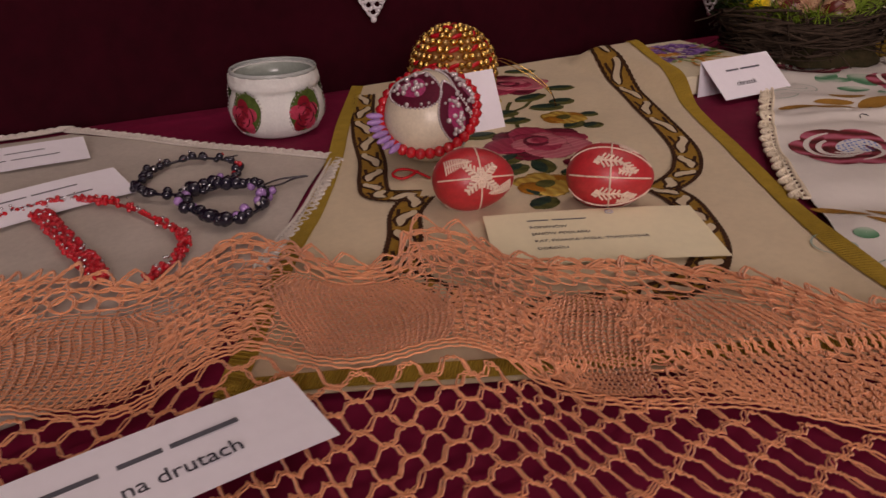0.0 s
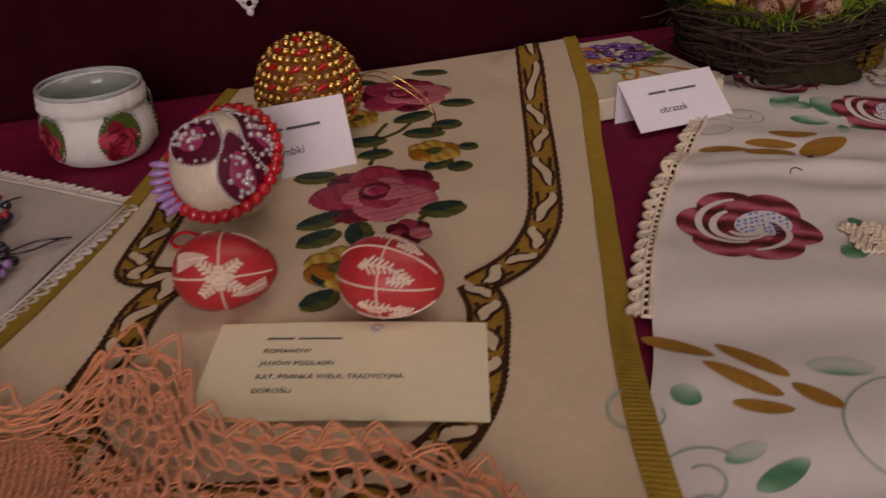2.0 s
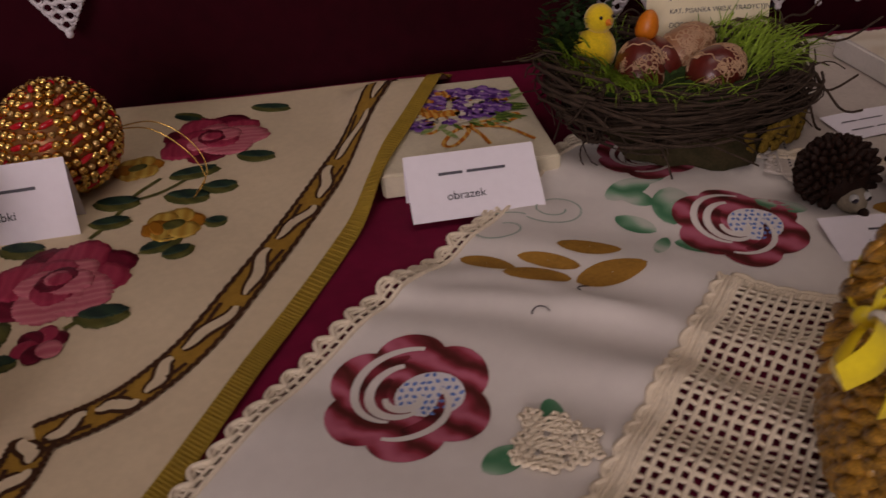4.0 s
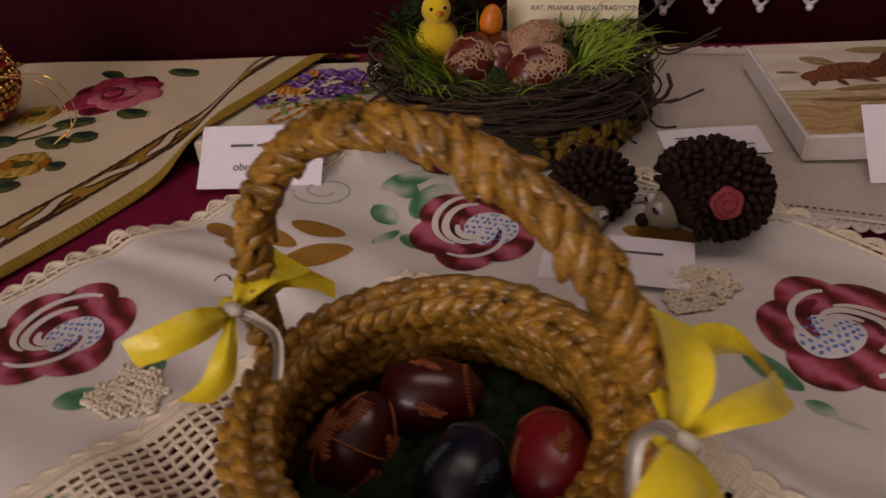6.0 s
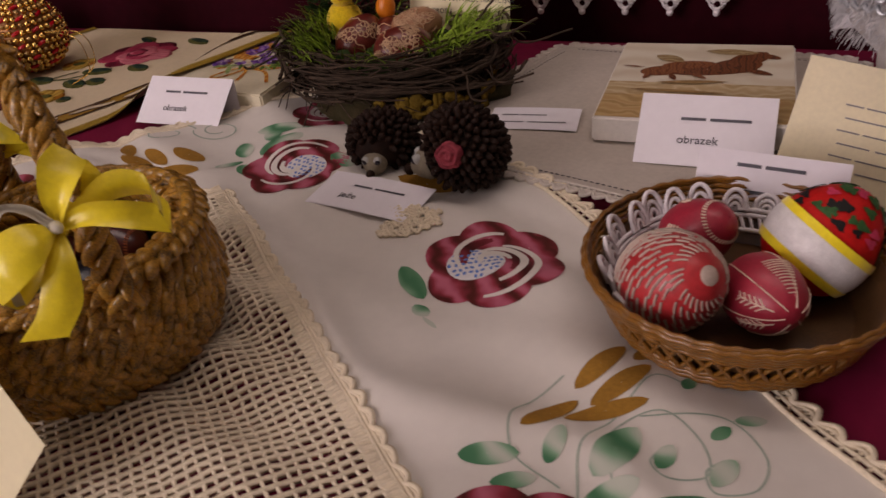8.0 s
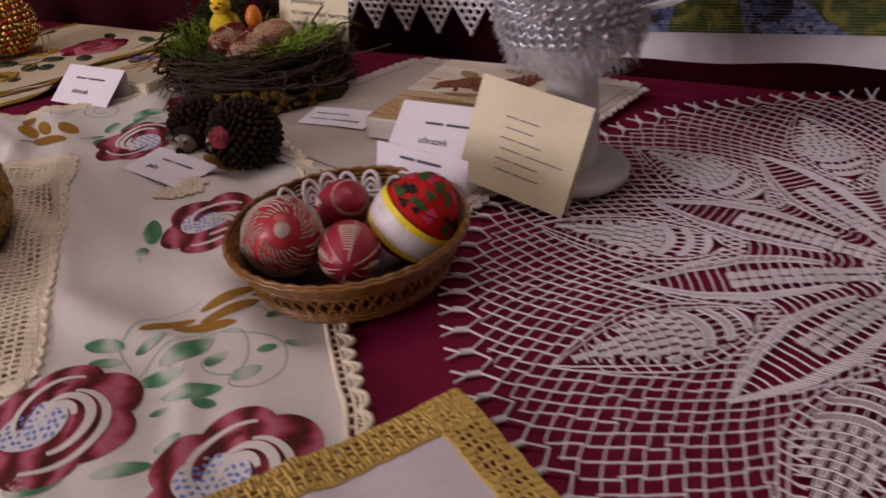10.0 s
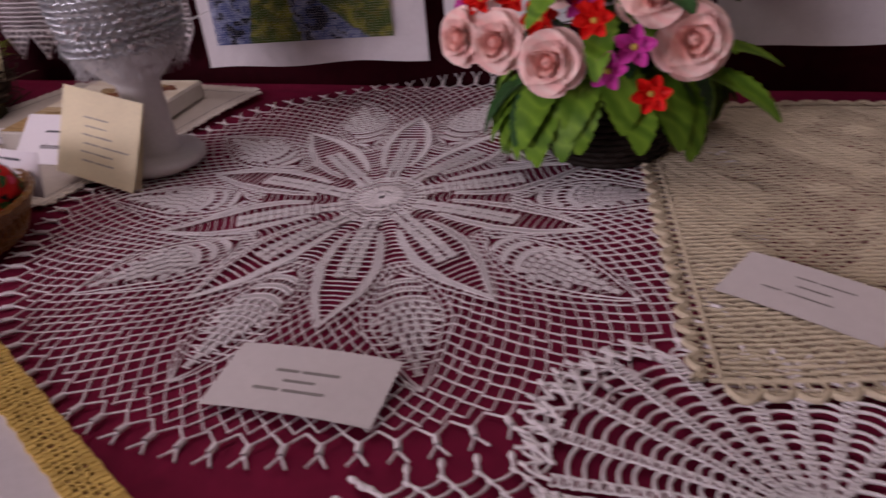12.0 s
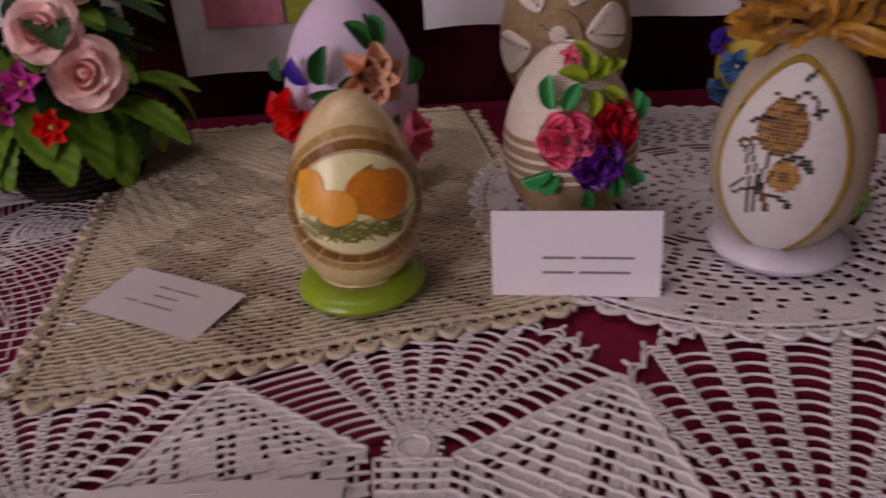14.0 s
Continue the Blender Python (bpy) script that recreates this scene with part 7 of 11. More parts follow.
# ---- beaded baubles ----
CREAM_SATIN = mat("cream_satin", (0.68, 0.60, 0.46), rough=0.38, var=0.1, scale=60, coat=0.2)
WINE = mat("wine_felt", (0.10, 0.006, 0.022), rough=0.6, var=0.2)
PINK_SATIN = mat("pink_sequin", (0.34, 0.035, 0.12), rough=0.3, var=0.4, scale=400)
bau = thing("christmas_bauble", "cream satin bauble with pearl-beaded wine hearts and red beads", "bauble", (0.236, -0.235, 0.0018), 0)
R0 = 0.0335
C0 = np.array([0, 0, 0.0345])
part("satin_ball", Mesh().add(*moved(ball(R0, 40, 28), Matrix.Translation(C0))), CREAM_SATIN, bau)


def on_ball(a, e, out=0.0):
    a, e = np.radians(a), np.radians(e)
    d = np.stack(np.broadcast_arrays(np.cos(e) * np.cos(a), np.cos(e) * np.sin(a), np.sin(e)), -1)
    return C0 + d * (R0 + out), d


def petal_pad(a0, e0, la, le_, rot):
    t = np.linspace(0, 2 * math.pi, 30, endpoint=False)
    ra, re = la * np.cos(t), le_ * np.sin(t) * (1 + 0.35 * np.cos(t))
    c, s = math.cos(radians(rot)), math.sin(radians(rot))
    A, E_ = ra * c - re * s, ra * s + re * c
    q = np.linspace(1, 0.03, 5)[:, None]
    stretch = 1 / max(0.3, math.cos(radians(e0)))
    p, _ = on_ball(a0 + (q * A).ravel() * stretch, e0 + (q * E_).ravel(), 0.0008)
    pad = part("heart_pad", Mesh().add(p, grid_faces(5, 30, True)), WINE, bau, "wine red beaded heart pad")
    p, _ = on_ball(a0 + (0.5 * q * A).ravel() * stretch, e0 + (0.5 * q * E_).ravel(), 0.0014)
    part("sequin_centre", Mesh().add(p, grid_faces(5, 30, True)), PINK_SATIN, pad)
    tt = np.linspace(0, 1, 60) * 29.99
    i = tt.astype(int)
    f = tt - i
    Ai, Ei = A[i] * (1 - f) + A[(i + 1) % 30] * f, E_[i] * (1 - f) + E_[(i + 1) % 30] * f
    pts, d = on_ball(a0 + Ai * stretch, e0 + Ei, 0.001)
    part("seed_pearl", Mesh().add(*many(*ball(0.0010, 6, 5), frames_at(pts, d))), PEARL, pad)["kind"] = "stuff"
    k = rng.uniform(0.15, 0.88, 30)
    g = rng.integers(0, 30, 30)
    pts, d = on_ball(a0 + k * A[g] * stretch, e0 + k * E_[g], 0.0022)
    part("pearl", Mesh().add(*many(*ball(0.0017, 8, 6), frames_at(pts, d, None, rng.uniform(0.7, 1.25, 30)))), PEARL, pad)["kind"] = "stuff"


petal_pad(-80, 14, 23, 42, 8)
petal_pad(-148, 50, 36, 26, 14)
petal_pad(-32, 40, 25, 40, -10)
petal_pad(60, 30, 19, 34, 0)
# the bead rim stands round the ball, facing the front of the table
RN = np.array([-0.42, -0.52, 0.78])
RN /= np.linalg.norm(RN)
E1 = np.cross(RN, (0, 0, 1.0))
E1 /= np.linalg.norm(E1)
E2 = np.cross(E1, RN)
t = np.linspace(0, 2 * math.pi, 32, endpoint=False)
ring3 = C0 + RN * 0.006 + (R0 + 0.0022) * (np.cos(t)[:, None] * E1 + np.sin(t)[:, None] * E2)
ring3[:, 2] = np.maximum(ring3[:, 2], 0.0040)
bead_mesh = Mesh().add(*ball(0.0042, 10, 8)).data("red_bead", [RED_BEAD])
for q_ in ring3:
    part("red_bead", bead_mesh, RED_BEAD, bau, m=Matrix.Translation(Vector(q_)))
out3 = C0 + (ring3 - C0) * 1.09
out3[:, 2] = np.maximum(out3[:, 2], 0.0016)
part("small_bead", Mesh().add(*many(*ball(0.0015, 8, 6), frames_at(out3, ring3 - C0))), RED_BEAD, bau)["kind"] = "stuff"
da = np.radians(np.linspace(12, 62, 7) + 180) if E1[0] > 0 else np.radians(np.linspace(-62, -12, 7))
sd = np.cos(da)[:, None] * E1 + np.sin(da)[:, None] * E2
sp = C0 + RN * 0.010 + (R0 + 0.0055) * sd
sp[:, 2] = np.maximum(sp[:, 2], 0.003)
for k, q_ in enumerate(sp):
    part("lilac_drop", Mesh().add(*many(*moved(ball(0.0026, 8, 8), Matrix.Diagonal((1, 1, 2.6, 1))), frames_at(np.array([q_]), sd[k : k + 1] + 0.35 * RN))), LILAC_BEAD, bau, "spindle-shaped lilac glass drop")
loop = curve_pts([(-0.022, -0.024, 0.003), (-0.036, -0.030, 0.002), (-0.041, -0.022, 0.003), (-0.034, -0.016, 0.004), (-0.026, -0.022, 0.004), (-0.018, -0.036, 0.001)], 40)
part("red_ribbon_loop", Mesh().add(*tube(loop, 0.0011, 5)), RED_BEAD, bau, "narrow red ribbon loop")

gb = thing("beaded_egg_bauble", "gold and red beaded bauble leaning by its card", "bauble", (0.312, -0.126, 0.0018))
GR = 0.0378
part("core", Mesh().add(*moved(ball(GR - 0.0012, 32, 24), pose(0, 0, GR + 0.001))), mat("bronze_satin_core", (0.26, 0.11, 0.03), rough=0.4, metal=0.4), gb)
gold, red, pale = [], [], []
rows = 16
for k in range(rows):
    e = -80 + 160 * k / (rows - 1)
    n = max(6, int(38 * math.cos(radians(e))))
    for j in range(n):
        a = (j + 0.5 * (k % 2)) * 360 / n
        d = np.array([math.cos(radians(e)) * math.cos(radians(a)), math.cos(radians(e)) * math.sin(radians(a)), math.sin(radians(e))])
        ((red if k % 2 else pale) if (j + k // 2) % 3 == 1 else gold).append(d)
up = np.array([0, 0, GR + 0.001])
for nm, arr, material, size in (("gold_bead", gold, GOLD, 0.0034), ("red_bugle", red, RED_BEAD, 0.0036), ("clear_bead", pale, mat("champagne_bead", (0.66, 0.42, 0.16), rough=0.2, metal=0.7, coat=0.4), 0.0026)):
    d = np.array(arr)
    piece = ball(size, 8, 6) if nm != "red_bugle" else moved(ball(size * 0.62, 6, 6), Matrix.Diagonal((3.0, 1, 1, 1)))
    part(nm, Mesh().add(*many(*piece, frames_at(up + d * GR, d, np.full(len(d), 0.35)))), material, gb)["kind"] = "stuff"
wire = curve_pts([(0.036, -0.010, 0.045), (0.058, 0.004, 0.036), (0.080, -0.006, 0.022), (0.092, -0.022, 0.008), (0.085, -0.040, 0.002)], 40)
part("wire_loop", Mesh().add(*tube(wire, 0.0005, 5)).add(*tube(wire + np.array([0.002, 0.008, 0.004]) * np.sin(np.linspace(0, math.pi, 40))[:, None], 0.0005, 5)), GOLD, gb, "thin gold wire hanging loop")


# ---- small canvases ----
def canvas(name, label, x0, x1, y0, y1, z, h, rot, ground):
    ob = thing(name, label, "painting", ((x0 + x1) / 2, (y0 + y1) / 2, z), rot)
    part("canvas_block", Mesh().add(*box(x1 - x0, y1 - y0, h, 0.0016, 3)), ground, ob, smooth=False)
    return ob


C_CREAM = mat("cream_primed_canvas", (0.70, 0.63, 0.46), rough=0.85, var=0.06, scale=40, weave=0.3, bscale=2200)
C_WHITE = mat("white_primed_canvas", (0.74, 0.70, 0.64), rough=0.85, var=0.05, scale=40, weave=0.3, bscale=2200)
pic = canvas("flower_painting", "small cream canvas painted with purple and orange pansies", PIC1[0], PIC1[1], PIC1[2], PIC1[3], 0.0, PIC1[4], 0, C_CREAM)
hz = lambda x, y: 0 * x + PIC1[4]
PUR = banded("purple_brush", [(0.10, 0.03, 0.22), (0.24, 0.10, 0.38), (0.34, 0.20, 0.46)], 60, "DIAGONAL", distortion=6)
ORA = banded("orange_brush", [(0.46, 0.12, 0.01), (0.64, 0.26, 0.03), (0.70, 0.42, 0.10)], 60, "X", distortion=6)
LGR = banded("leaf_brush", [(0.05, 0.11, 0.02), (0.16, 0.24, 0.04)], 60, "Y", distortion=6)
WHP = banded("white_brush", [(0.60, 0.52, 0.36), (0.74, 0.70, 0.58)], 70, "Y", distortion=6)
LGR2 = banded("pale_leaf_brush", [(0.20, 0.30, 0.08), (0.38, 0.44, 0.20)], 60, "Y", distortion=6)
PUR2 = banded("dark_violet_brush", [(0.05, 0.01, 0.12), (0.16, 0.05, 0.26)], 60, "X", distortion=6)
rp = random.Random(4)
for k in range(90):
    q_, d_ = rp.uniform(0, 360), rp.uniform(0.012, 0.046)
    x, y = 0.002 + d_ * math.cos(radians(q_)), 0.018 + 0.75 * d_ * math.sin(radians(q_))
    part("painted_leaf", Mesh().add(*plate(leaf_outline(x, y, rp.uniform(0.010, 0.022), rp.uniform(0.003, 0.006), q_ + rp.uniform(-50, 50), 8), hz, 0.0006 + 0.000004 * k, 2)), LGR if k % 3 else LGR2, pic)
blooms = [(-0.008, 0.044, 0, 1.0), (0.010, 0.046, 0, 0.8), (0.030, 0.042, 0, 1.05), (0.042, 0.034, 0, 0.8), (-0.036, 0.020, 0, 0.95), (-0.038, 0.002, 0, 1.0), (-0.026, -0.006, 0, 0.8), (0.022, 0.010, 0, 1.15), (0.038, 0.012, 0, 0.8), (0.018, 0.028, 2, 0.95), (-0.008, 0.013, 1, 1.25), (0.004, -0.004, 2, 0.5), (0.006, 0.036, 1, 0.5), (0.040, 0.024, 1, 0.55), (-0.020, -0.004, 1, 0.5), (-0.030, 0.040, 1, 0.6), (-0.020, 0.032, 0, 0.8)]
# smaller blooms that close the bunch between the large ones
blooms += [(0.040 * math.sqrt(u_) * math.cos(2.4 * k_), 0.019 + 0.027 * math.sqrt(u_) * math.sin(2.4 * k_), (0, 0, 2, 0, 1)[k_ % 5], 0.55 + 0.25 * (k_ % 3) / 2) for k_, u_ in enumerate(np.linspace(0.04, 0.95, 22))]
for x, y, s, sc in blooms:
    fl = part("painted_bloom", Mesh().add(*plate(oval_outline(x, y, 0.008 * sc, 0.007 * sc), hz, 0.0012, 2)), (PUR, ORA, WHP)[s], pic, ("purple pansy", "orange pansy", "white daisy")[s])
    for k in range(6):
        a = k * 60 + rp.uniform(0, 40)
        part("petal", Mesh().add(*plate(oval_outline(x + 0.0066 * sc * math.cos(radians(a)), y + 0.0066 * sc * math.sin(radians(a)), 0.0058 * sc, 0.0046 * sc, a, 12), hz, 0.0013 + 0.00005 * k, 2)), (PUR if k % 3 else PUR2, ORA, WHP)[s], fl)
    part("bloom_eye", Mesh().add(*plate(oval_outline(x, y, 0.0016 * sc, 0.0014 * sc, 0, 8), hz, 0.0018, 1)), (WHP, BROWN_PAINT, ORA)[s], fl)
for pts in (((0.006, -0.012), (-0.006, -0.022), (-0.014, -0.038), (-0.006, -0.040), (0.006, -0.024), (0.008, -0.012)), ((0.008, -0.012), (0.014, -0.026), (0.018, -0.044)), ((0.010, -0.010), (0.030, -0.006), (0.046, 0.000), (0.046, -0.008), (0.028, -0.014), (0.010, -0.012)), ((0.012, -0.014), (0.034, -0.022), (0.050, -0.044)), ((-0.026, -0.014), (-0.020, -0.018), (-0.014, -0.014))):
    part("painted_ribbon", Mesh().add(*strip(line2(*pts, n=30), 0.0034, hz, 0.0006, 2)), ORA, pic, "orange painted ribbon")

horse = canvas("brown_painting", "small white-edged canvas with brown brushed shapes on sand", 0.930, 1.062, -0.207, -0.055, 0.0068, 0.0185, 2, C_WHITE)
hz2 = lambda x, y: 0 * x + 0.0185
SAND = banded("sand_brush", [(0.40, 0.25, 0.10), (0.55, 0.38, 0.18), (0.48, 0.30, 0.13)], 18, "Y", distortion=8)
SKYP = banded("dusty_sky_brush", [(0.64, 0.55, 0.42), (0.72, 0.66, 0.54)], 10, "Y", distortion=8)
SAND2 = banded("dusty_sand_brush", [(0.50, 0.36, 0.20), (0.60, 0.48, 0.30), (0.46, 0.32, 0.16)], 18, "Y", distortion=8)
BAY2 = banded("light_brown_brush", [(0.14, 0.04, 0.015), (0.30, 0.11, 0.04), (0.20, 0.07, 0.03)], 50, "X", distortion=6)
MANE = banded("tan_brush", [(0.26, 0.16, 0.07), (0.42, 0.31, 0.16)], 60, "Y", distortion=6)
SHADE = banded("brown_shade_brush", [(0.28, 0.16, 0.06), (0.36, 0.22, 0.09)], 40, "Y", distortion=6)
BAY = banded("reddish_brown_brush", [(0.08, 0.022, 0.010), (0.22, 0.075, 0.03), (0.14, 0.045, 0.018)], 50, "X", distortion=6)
for y0, y1, m_, nm in ((-0.0745, -0.034, SAND, "sandy painted ground"), (-0.034, -0.010, SAND2, "dusty painted ground"), (-0.010, 0.0745, SKYP, "pale painted sky")):
    o = np.array([(-0.0645, y0), (0.0645, y0), (0.0645, y1), (-0.0645, y1)])
    part("painted_ground", Mesh().add(*plate(np.concatenate([np.linspace(o[i], o[(i + 1) % 4], 10, endpoint=False) for i in range(4)]), hz2, 0.0003, 3)), m_, horse, nm)
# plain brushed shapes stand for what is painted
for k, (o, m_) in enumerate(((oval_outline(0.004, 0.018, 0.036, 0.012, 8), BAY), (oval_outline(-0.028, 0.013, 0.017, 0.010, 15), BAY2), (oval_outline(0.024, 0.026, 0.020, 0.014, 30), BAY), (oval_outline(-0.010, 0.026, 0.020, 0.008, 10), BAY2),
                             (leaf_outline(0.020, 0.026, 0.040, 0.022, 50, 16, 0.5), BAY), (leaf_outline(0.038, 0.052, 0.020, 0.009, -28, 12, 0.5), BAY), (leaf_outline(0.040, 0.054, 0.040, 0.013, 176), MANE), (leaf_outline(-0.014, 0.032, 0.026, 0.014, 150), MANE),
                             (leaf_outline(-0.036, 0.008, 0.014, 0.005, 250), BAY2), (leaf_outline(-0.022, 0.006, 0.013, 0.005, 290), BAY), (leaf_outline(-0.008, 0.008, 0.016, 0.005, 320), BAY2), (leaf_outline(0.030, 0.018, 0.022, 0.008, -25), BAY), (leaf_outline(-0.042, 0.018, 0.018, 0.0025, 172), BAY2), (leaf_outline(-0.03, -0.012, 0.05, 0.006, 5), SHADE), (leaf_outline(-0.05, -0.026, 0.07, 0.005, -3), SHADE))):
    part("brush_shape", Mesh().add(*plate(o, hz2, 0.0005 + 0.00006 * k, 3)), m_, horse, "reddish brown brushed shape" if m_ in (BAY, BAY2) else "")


# ---- nest on a mossy stump ----
NX, NY = 0.745, -0.132
stump = thing("tree_stump", "low mossy bark slab that carries the nest", "stump", (NX + 0.016, NY - 0.010, 0.004))
a = np.linspace(0, 2 * math.pi, 60, endpoint=False)
z = np.linspace(0, 1, 8)
A, ZZ = np.meshgrid(a, z, indexing="ij")
rad = (0.074 + 0.006 * np.sin(A * 3 + 1) + 0.004 * np.sin(A * 7) + 0.002 * np.sin(A * 17 + ZZ * 8)) * (1 - 0.10 * ZZ**2 + 0.03 * np.sin(ZZ * 6))
P = np.stack([rad * np.cos(A) * 1.05, rad * np.sin(A) * 0.92, ZZ * 0.026 + 0.002 * np.sin(A * 5) * ZZ], -1).transpose(1, 0, 2).reshape(-1, 3)
sm = Mesh().add(P, grid_faces(8, 60, True)[:, ::-1])
sm.add(np.concatenate([P[-60:], [[0, 0, 0.027]]]), [[i, (i + 1) % 60, 60] for i in range(60)])
part("bark_slab", sm, BARK, stump)
k = 90
aa = rng.uniform(-2.4, 0.6, k)
pts = np.stack([0.074 * 1.05 * np.cos(aa), 0.070 * np.sin(aa), rng.uniform(0.002, 0.026, k)], 1)
part("lichen_patch", Mesh().add(*many(*ball(0.0042, 6, 5), frames_at(pts[aa > -1.5], pts[aa > -1.5] * (1, 1, 0), None, rng.uniform(0.4, 1.5, ((aa > -1.5).sum(), 3)) * (1.1, 1.1, 0.55)))), LICHEN, stump, "ochre yellow lichen clumps")["kind"] = "stuff"

nest = thing("bird_nest", "nest of dark twigs and green grass on a stump", "nest", (NX, NY, 0.028))
tw = Mesh()
for i in range(430):
    a0, span = rnd.uniform(0, 2 * math.pi), rnd.uniform(0.5, 1.7)
    r0, z0, z1 = rnd.uniform(0.055, 0.090), rnd.uniform(-0.013, 0.026), rnd.uniform(-0.006, 0.010)
    t = np.linspace(0, 1, 10)
    an = a0 + span * t
    rr = r0 + rnd.uniform(-0.012, 0.014) * t + 0.004 * np.sin(t * 7 + i) - 0.004 * (z0 < 0.0)
    tw.add(*tube(np.stack([0.004 + rr * np.cos(an) * 1.10, rr * np.sin(an) * 0.95, np.maximum(-0.018, z0 + z1 * t + 0.003 * np.sin(t * 5 + i))], 1), rnd.choice((0.0006, 0.0008, 0.0010, 0.0015)), 5))
for i in range(260):
    # thin wiry ends that stick out and droop over the slab
    a0, z0 = rnd.uniform(0, 2 * math.pi), rnd.uniform(-0.008, 0.030)
    c0 = np.array([0.004 + 0.080 * math.cos(a0) * 1.10, 0.080 * math.sin(a0) * 0.95, z0])
    run = np.array([rnd.gauss(-0.8 * math.sin(a0), 0.5), rnd.gauss(0.8 * math.cos(a0), 0.5), rnd.gauss(-0.15, 0.35)]) * rnd.uniform(0.012, 0.034)
    t = np.linspace(0, 1, 7)[:, None]
    bow_ = np.array([rnd.gauss(0, 0.004), rnd.gauss(0, 0.004), rnd.gauss(0.002, 0.004)])
    q = c0 + run * t + bow_ * np.sin(math.pi * t)
    q[:, 2] = np.maximum(q[:, 2], -0.020)
    tw.add(*tube(q, rnd.uniform(0.0004, 0.0008), 4))
part("twig_ring", tw, TWIG, nest)["kind"] = "stuff"
stray = Mesh()
for x0, y0, z0, dx, dy, dz_ in ((0.08, -0.02, 0.03, 0.055, -0.012, 0.018), (0.085, 0.01, 0.02, 0.06, 0.015, 0.0), (0.07, -0.05, 0.015, 0.04, -0.02, -0.012), (0.075, 0.0, 0.035, 0.03, -0.01, 0.03), (-0.07, -0.04, 0.02, -0.03, -0.03, 0.0), (-0.08, 0.0, 0.025, -0.03, 0.01, 0.012), (0.06, -0.06, 0.01, 0.03, 0.0, -0.02), (0.08, -0.03, 0.005, 0.05, 0.0, 0.0)):
    t = np.linspace(0, 1, 10)[:, None]
    stray.add(*tube(np.array([x0, y0, z0]) + np.array([dx, dy, dz_]) * t + 0.004 * np.sin(t * 6 + x0 * 90), 0.0009, 5))
part("stray_twig", stray, TWIG, nest)["kind"] = "stuff"


def blades(n, rmin, rmax, amin, amax, zbase, length, lean, width, material, parent, name):
    me = Mesh()
    for i in range(n):
        a0, r0 = rnd.uniform(amin, amax), rnd.uniform(rmin, rmax)
        l = length * rnd.uniform(0.6, 1.25)
        out = a0 + rnd.uniform(-1.3, 1.3)
        t = np.linspace(0, 1, 6)
        bend = lean * rnd.uniform(0.5, 1.5)
        c = np.stack([r0 * math.cos(a0) + l * bend * t**1.4 * math.cos(out), r0 * math.sin(a0) + l * bend * t**1.4 * math.sin(out), zbase + l * (t - 0.45 * bend * t**2)], 1)
        w = width * (1 - t**2 * 0.95) / 2
        side = np.array([-math.sin(out + 0.6), math.cos(out + 0.6), 0.2])
        v = np.concatenate([c - side * w[:, None], c + side * w[:, None]])
        k_ = np.arange(5)
        me.add(v, np.stack([k_, k_ + 1, k_ + 7, k_ + 6], 1))
    ob = part(name, me, material, parent)
    ob["kind"] = "stuff"
    return ob


blades(210, 0.050, 0.080, -0.6, 1.4, 0.022, 0.031, 1.0, 0.0015, GRASS, nest, "grass_blade")
blades(190, 0.050, 0.080, 2.6, 4.2, 0.022, 0.032, 1.0, 0.0014, GRASS, nest, "grass_blade")
blades(170, 0.052, 0.074, 0, 2 * math.pi, 0.022, 0.022, 1.1, 0.0013, GRASS, nest, "grass_blade")
bed = Mesh()
aa, rr = rng.uniform(0, 2 * math.pi, 150), 0.062 * np.sqrt(rng.uniform(0, 1, 150))
pts = np.stack([rr * np.cos(aa), rr * np.sin(aa), 0.008 + rng.uniform(0, 0.006, 150)], 1)
bed.add(*many(*ball(0.008, 6, 5), frames_at(pts, rng.normal(0, 1, (150, 3)))))
part("moss_bed", bed, MOSS, nest)["kind"] = "stuff"
# evergreen sprigs behind the nest
box_g = Mesh()
GREEN_DK = mat("dark_evergreen", (0.016, 0.042, 0.010), rough=0.5, var=0.5, scale=80)
for i in range(90):
    a0 = rnd.uniform(1.9, 4.0)
    r0, l = rnd.uniform(0.055, 0.09), rnd.uniform(0.02, 0.055)
    p0 = np.array([r0 * math.cos(a0) * 0.95, r0 * math.sin(a0) * 0.8 + 0.02, 0.014])
    if p0[1] < 0.012:
        p0[1], l = 0.012 + 0.5 * (0.012 - p0[1]), l * 0.8
    d = np.array([math.cos(a0) * 0.35, math.sin(a0) * 0.2, 1.0]) * l
    for j in range(9):
        c = p0 + d * (j + 1) / 9
        ang = rnd.uniform(0, 6.3)
        n_ = np.array([math.cos(ang), math.sin(ang), 0.35])
        v, f = plate(leaf_outline(0, 0, 0.0085, 0.0042, 0, 6), FLAT, 0, 1)
        m = np.array(Matrix.Translation(c) @ Vector(n_).to_track_quat("X", "Z").to_matrix().to_4x4())
        box_g.add(v @ m[:3, :3].T + m[:3, 3], f)
part("evergreen_sprigs", box_g, GREEN_DK, nest, "dark evergreen sprigs behind the eggs")["kind"] = "stuff"

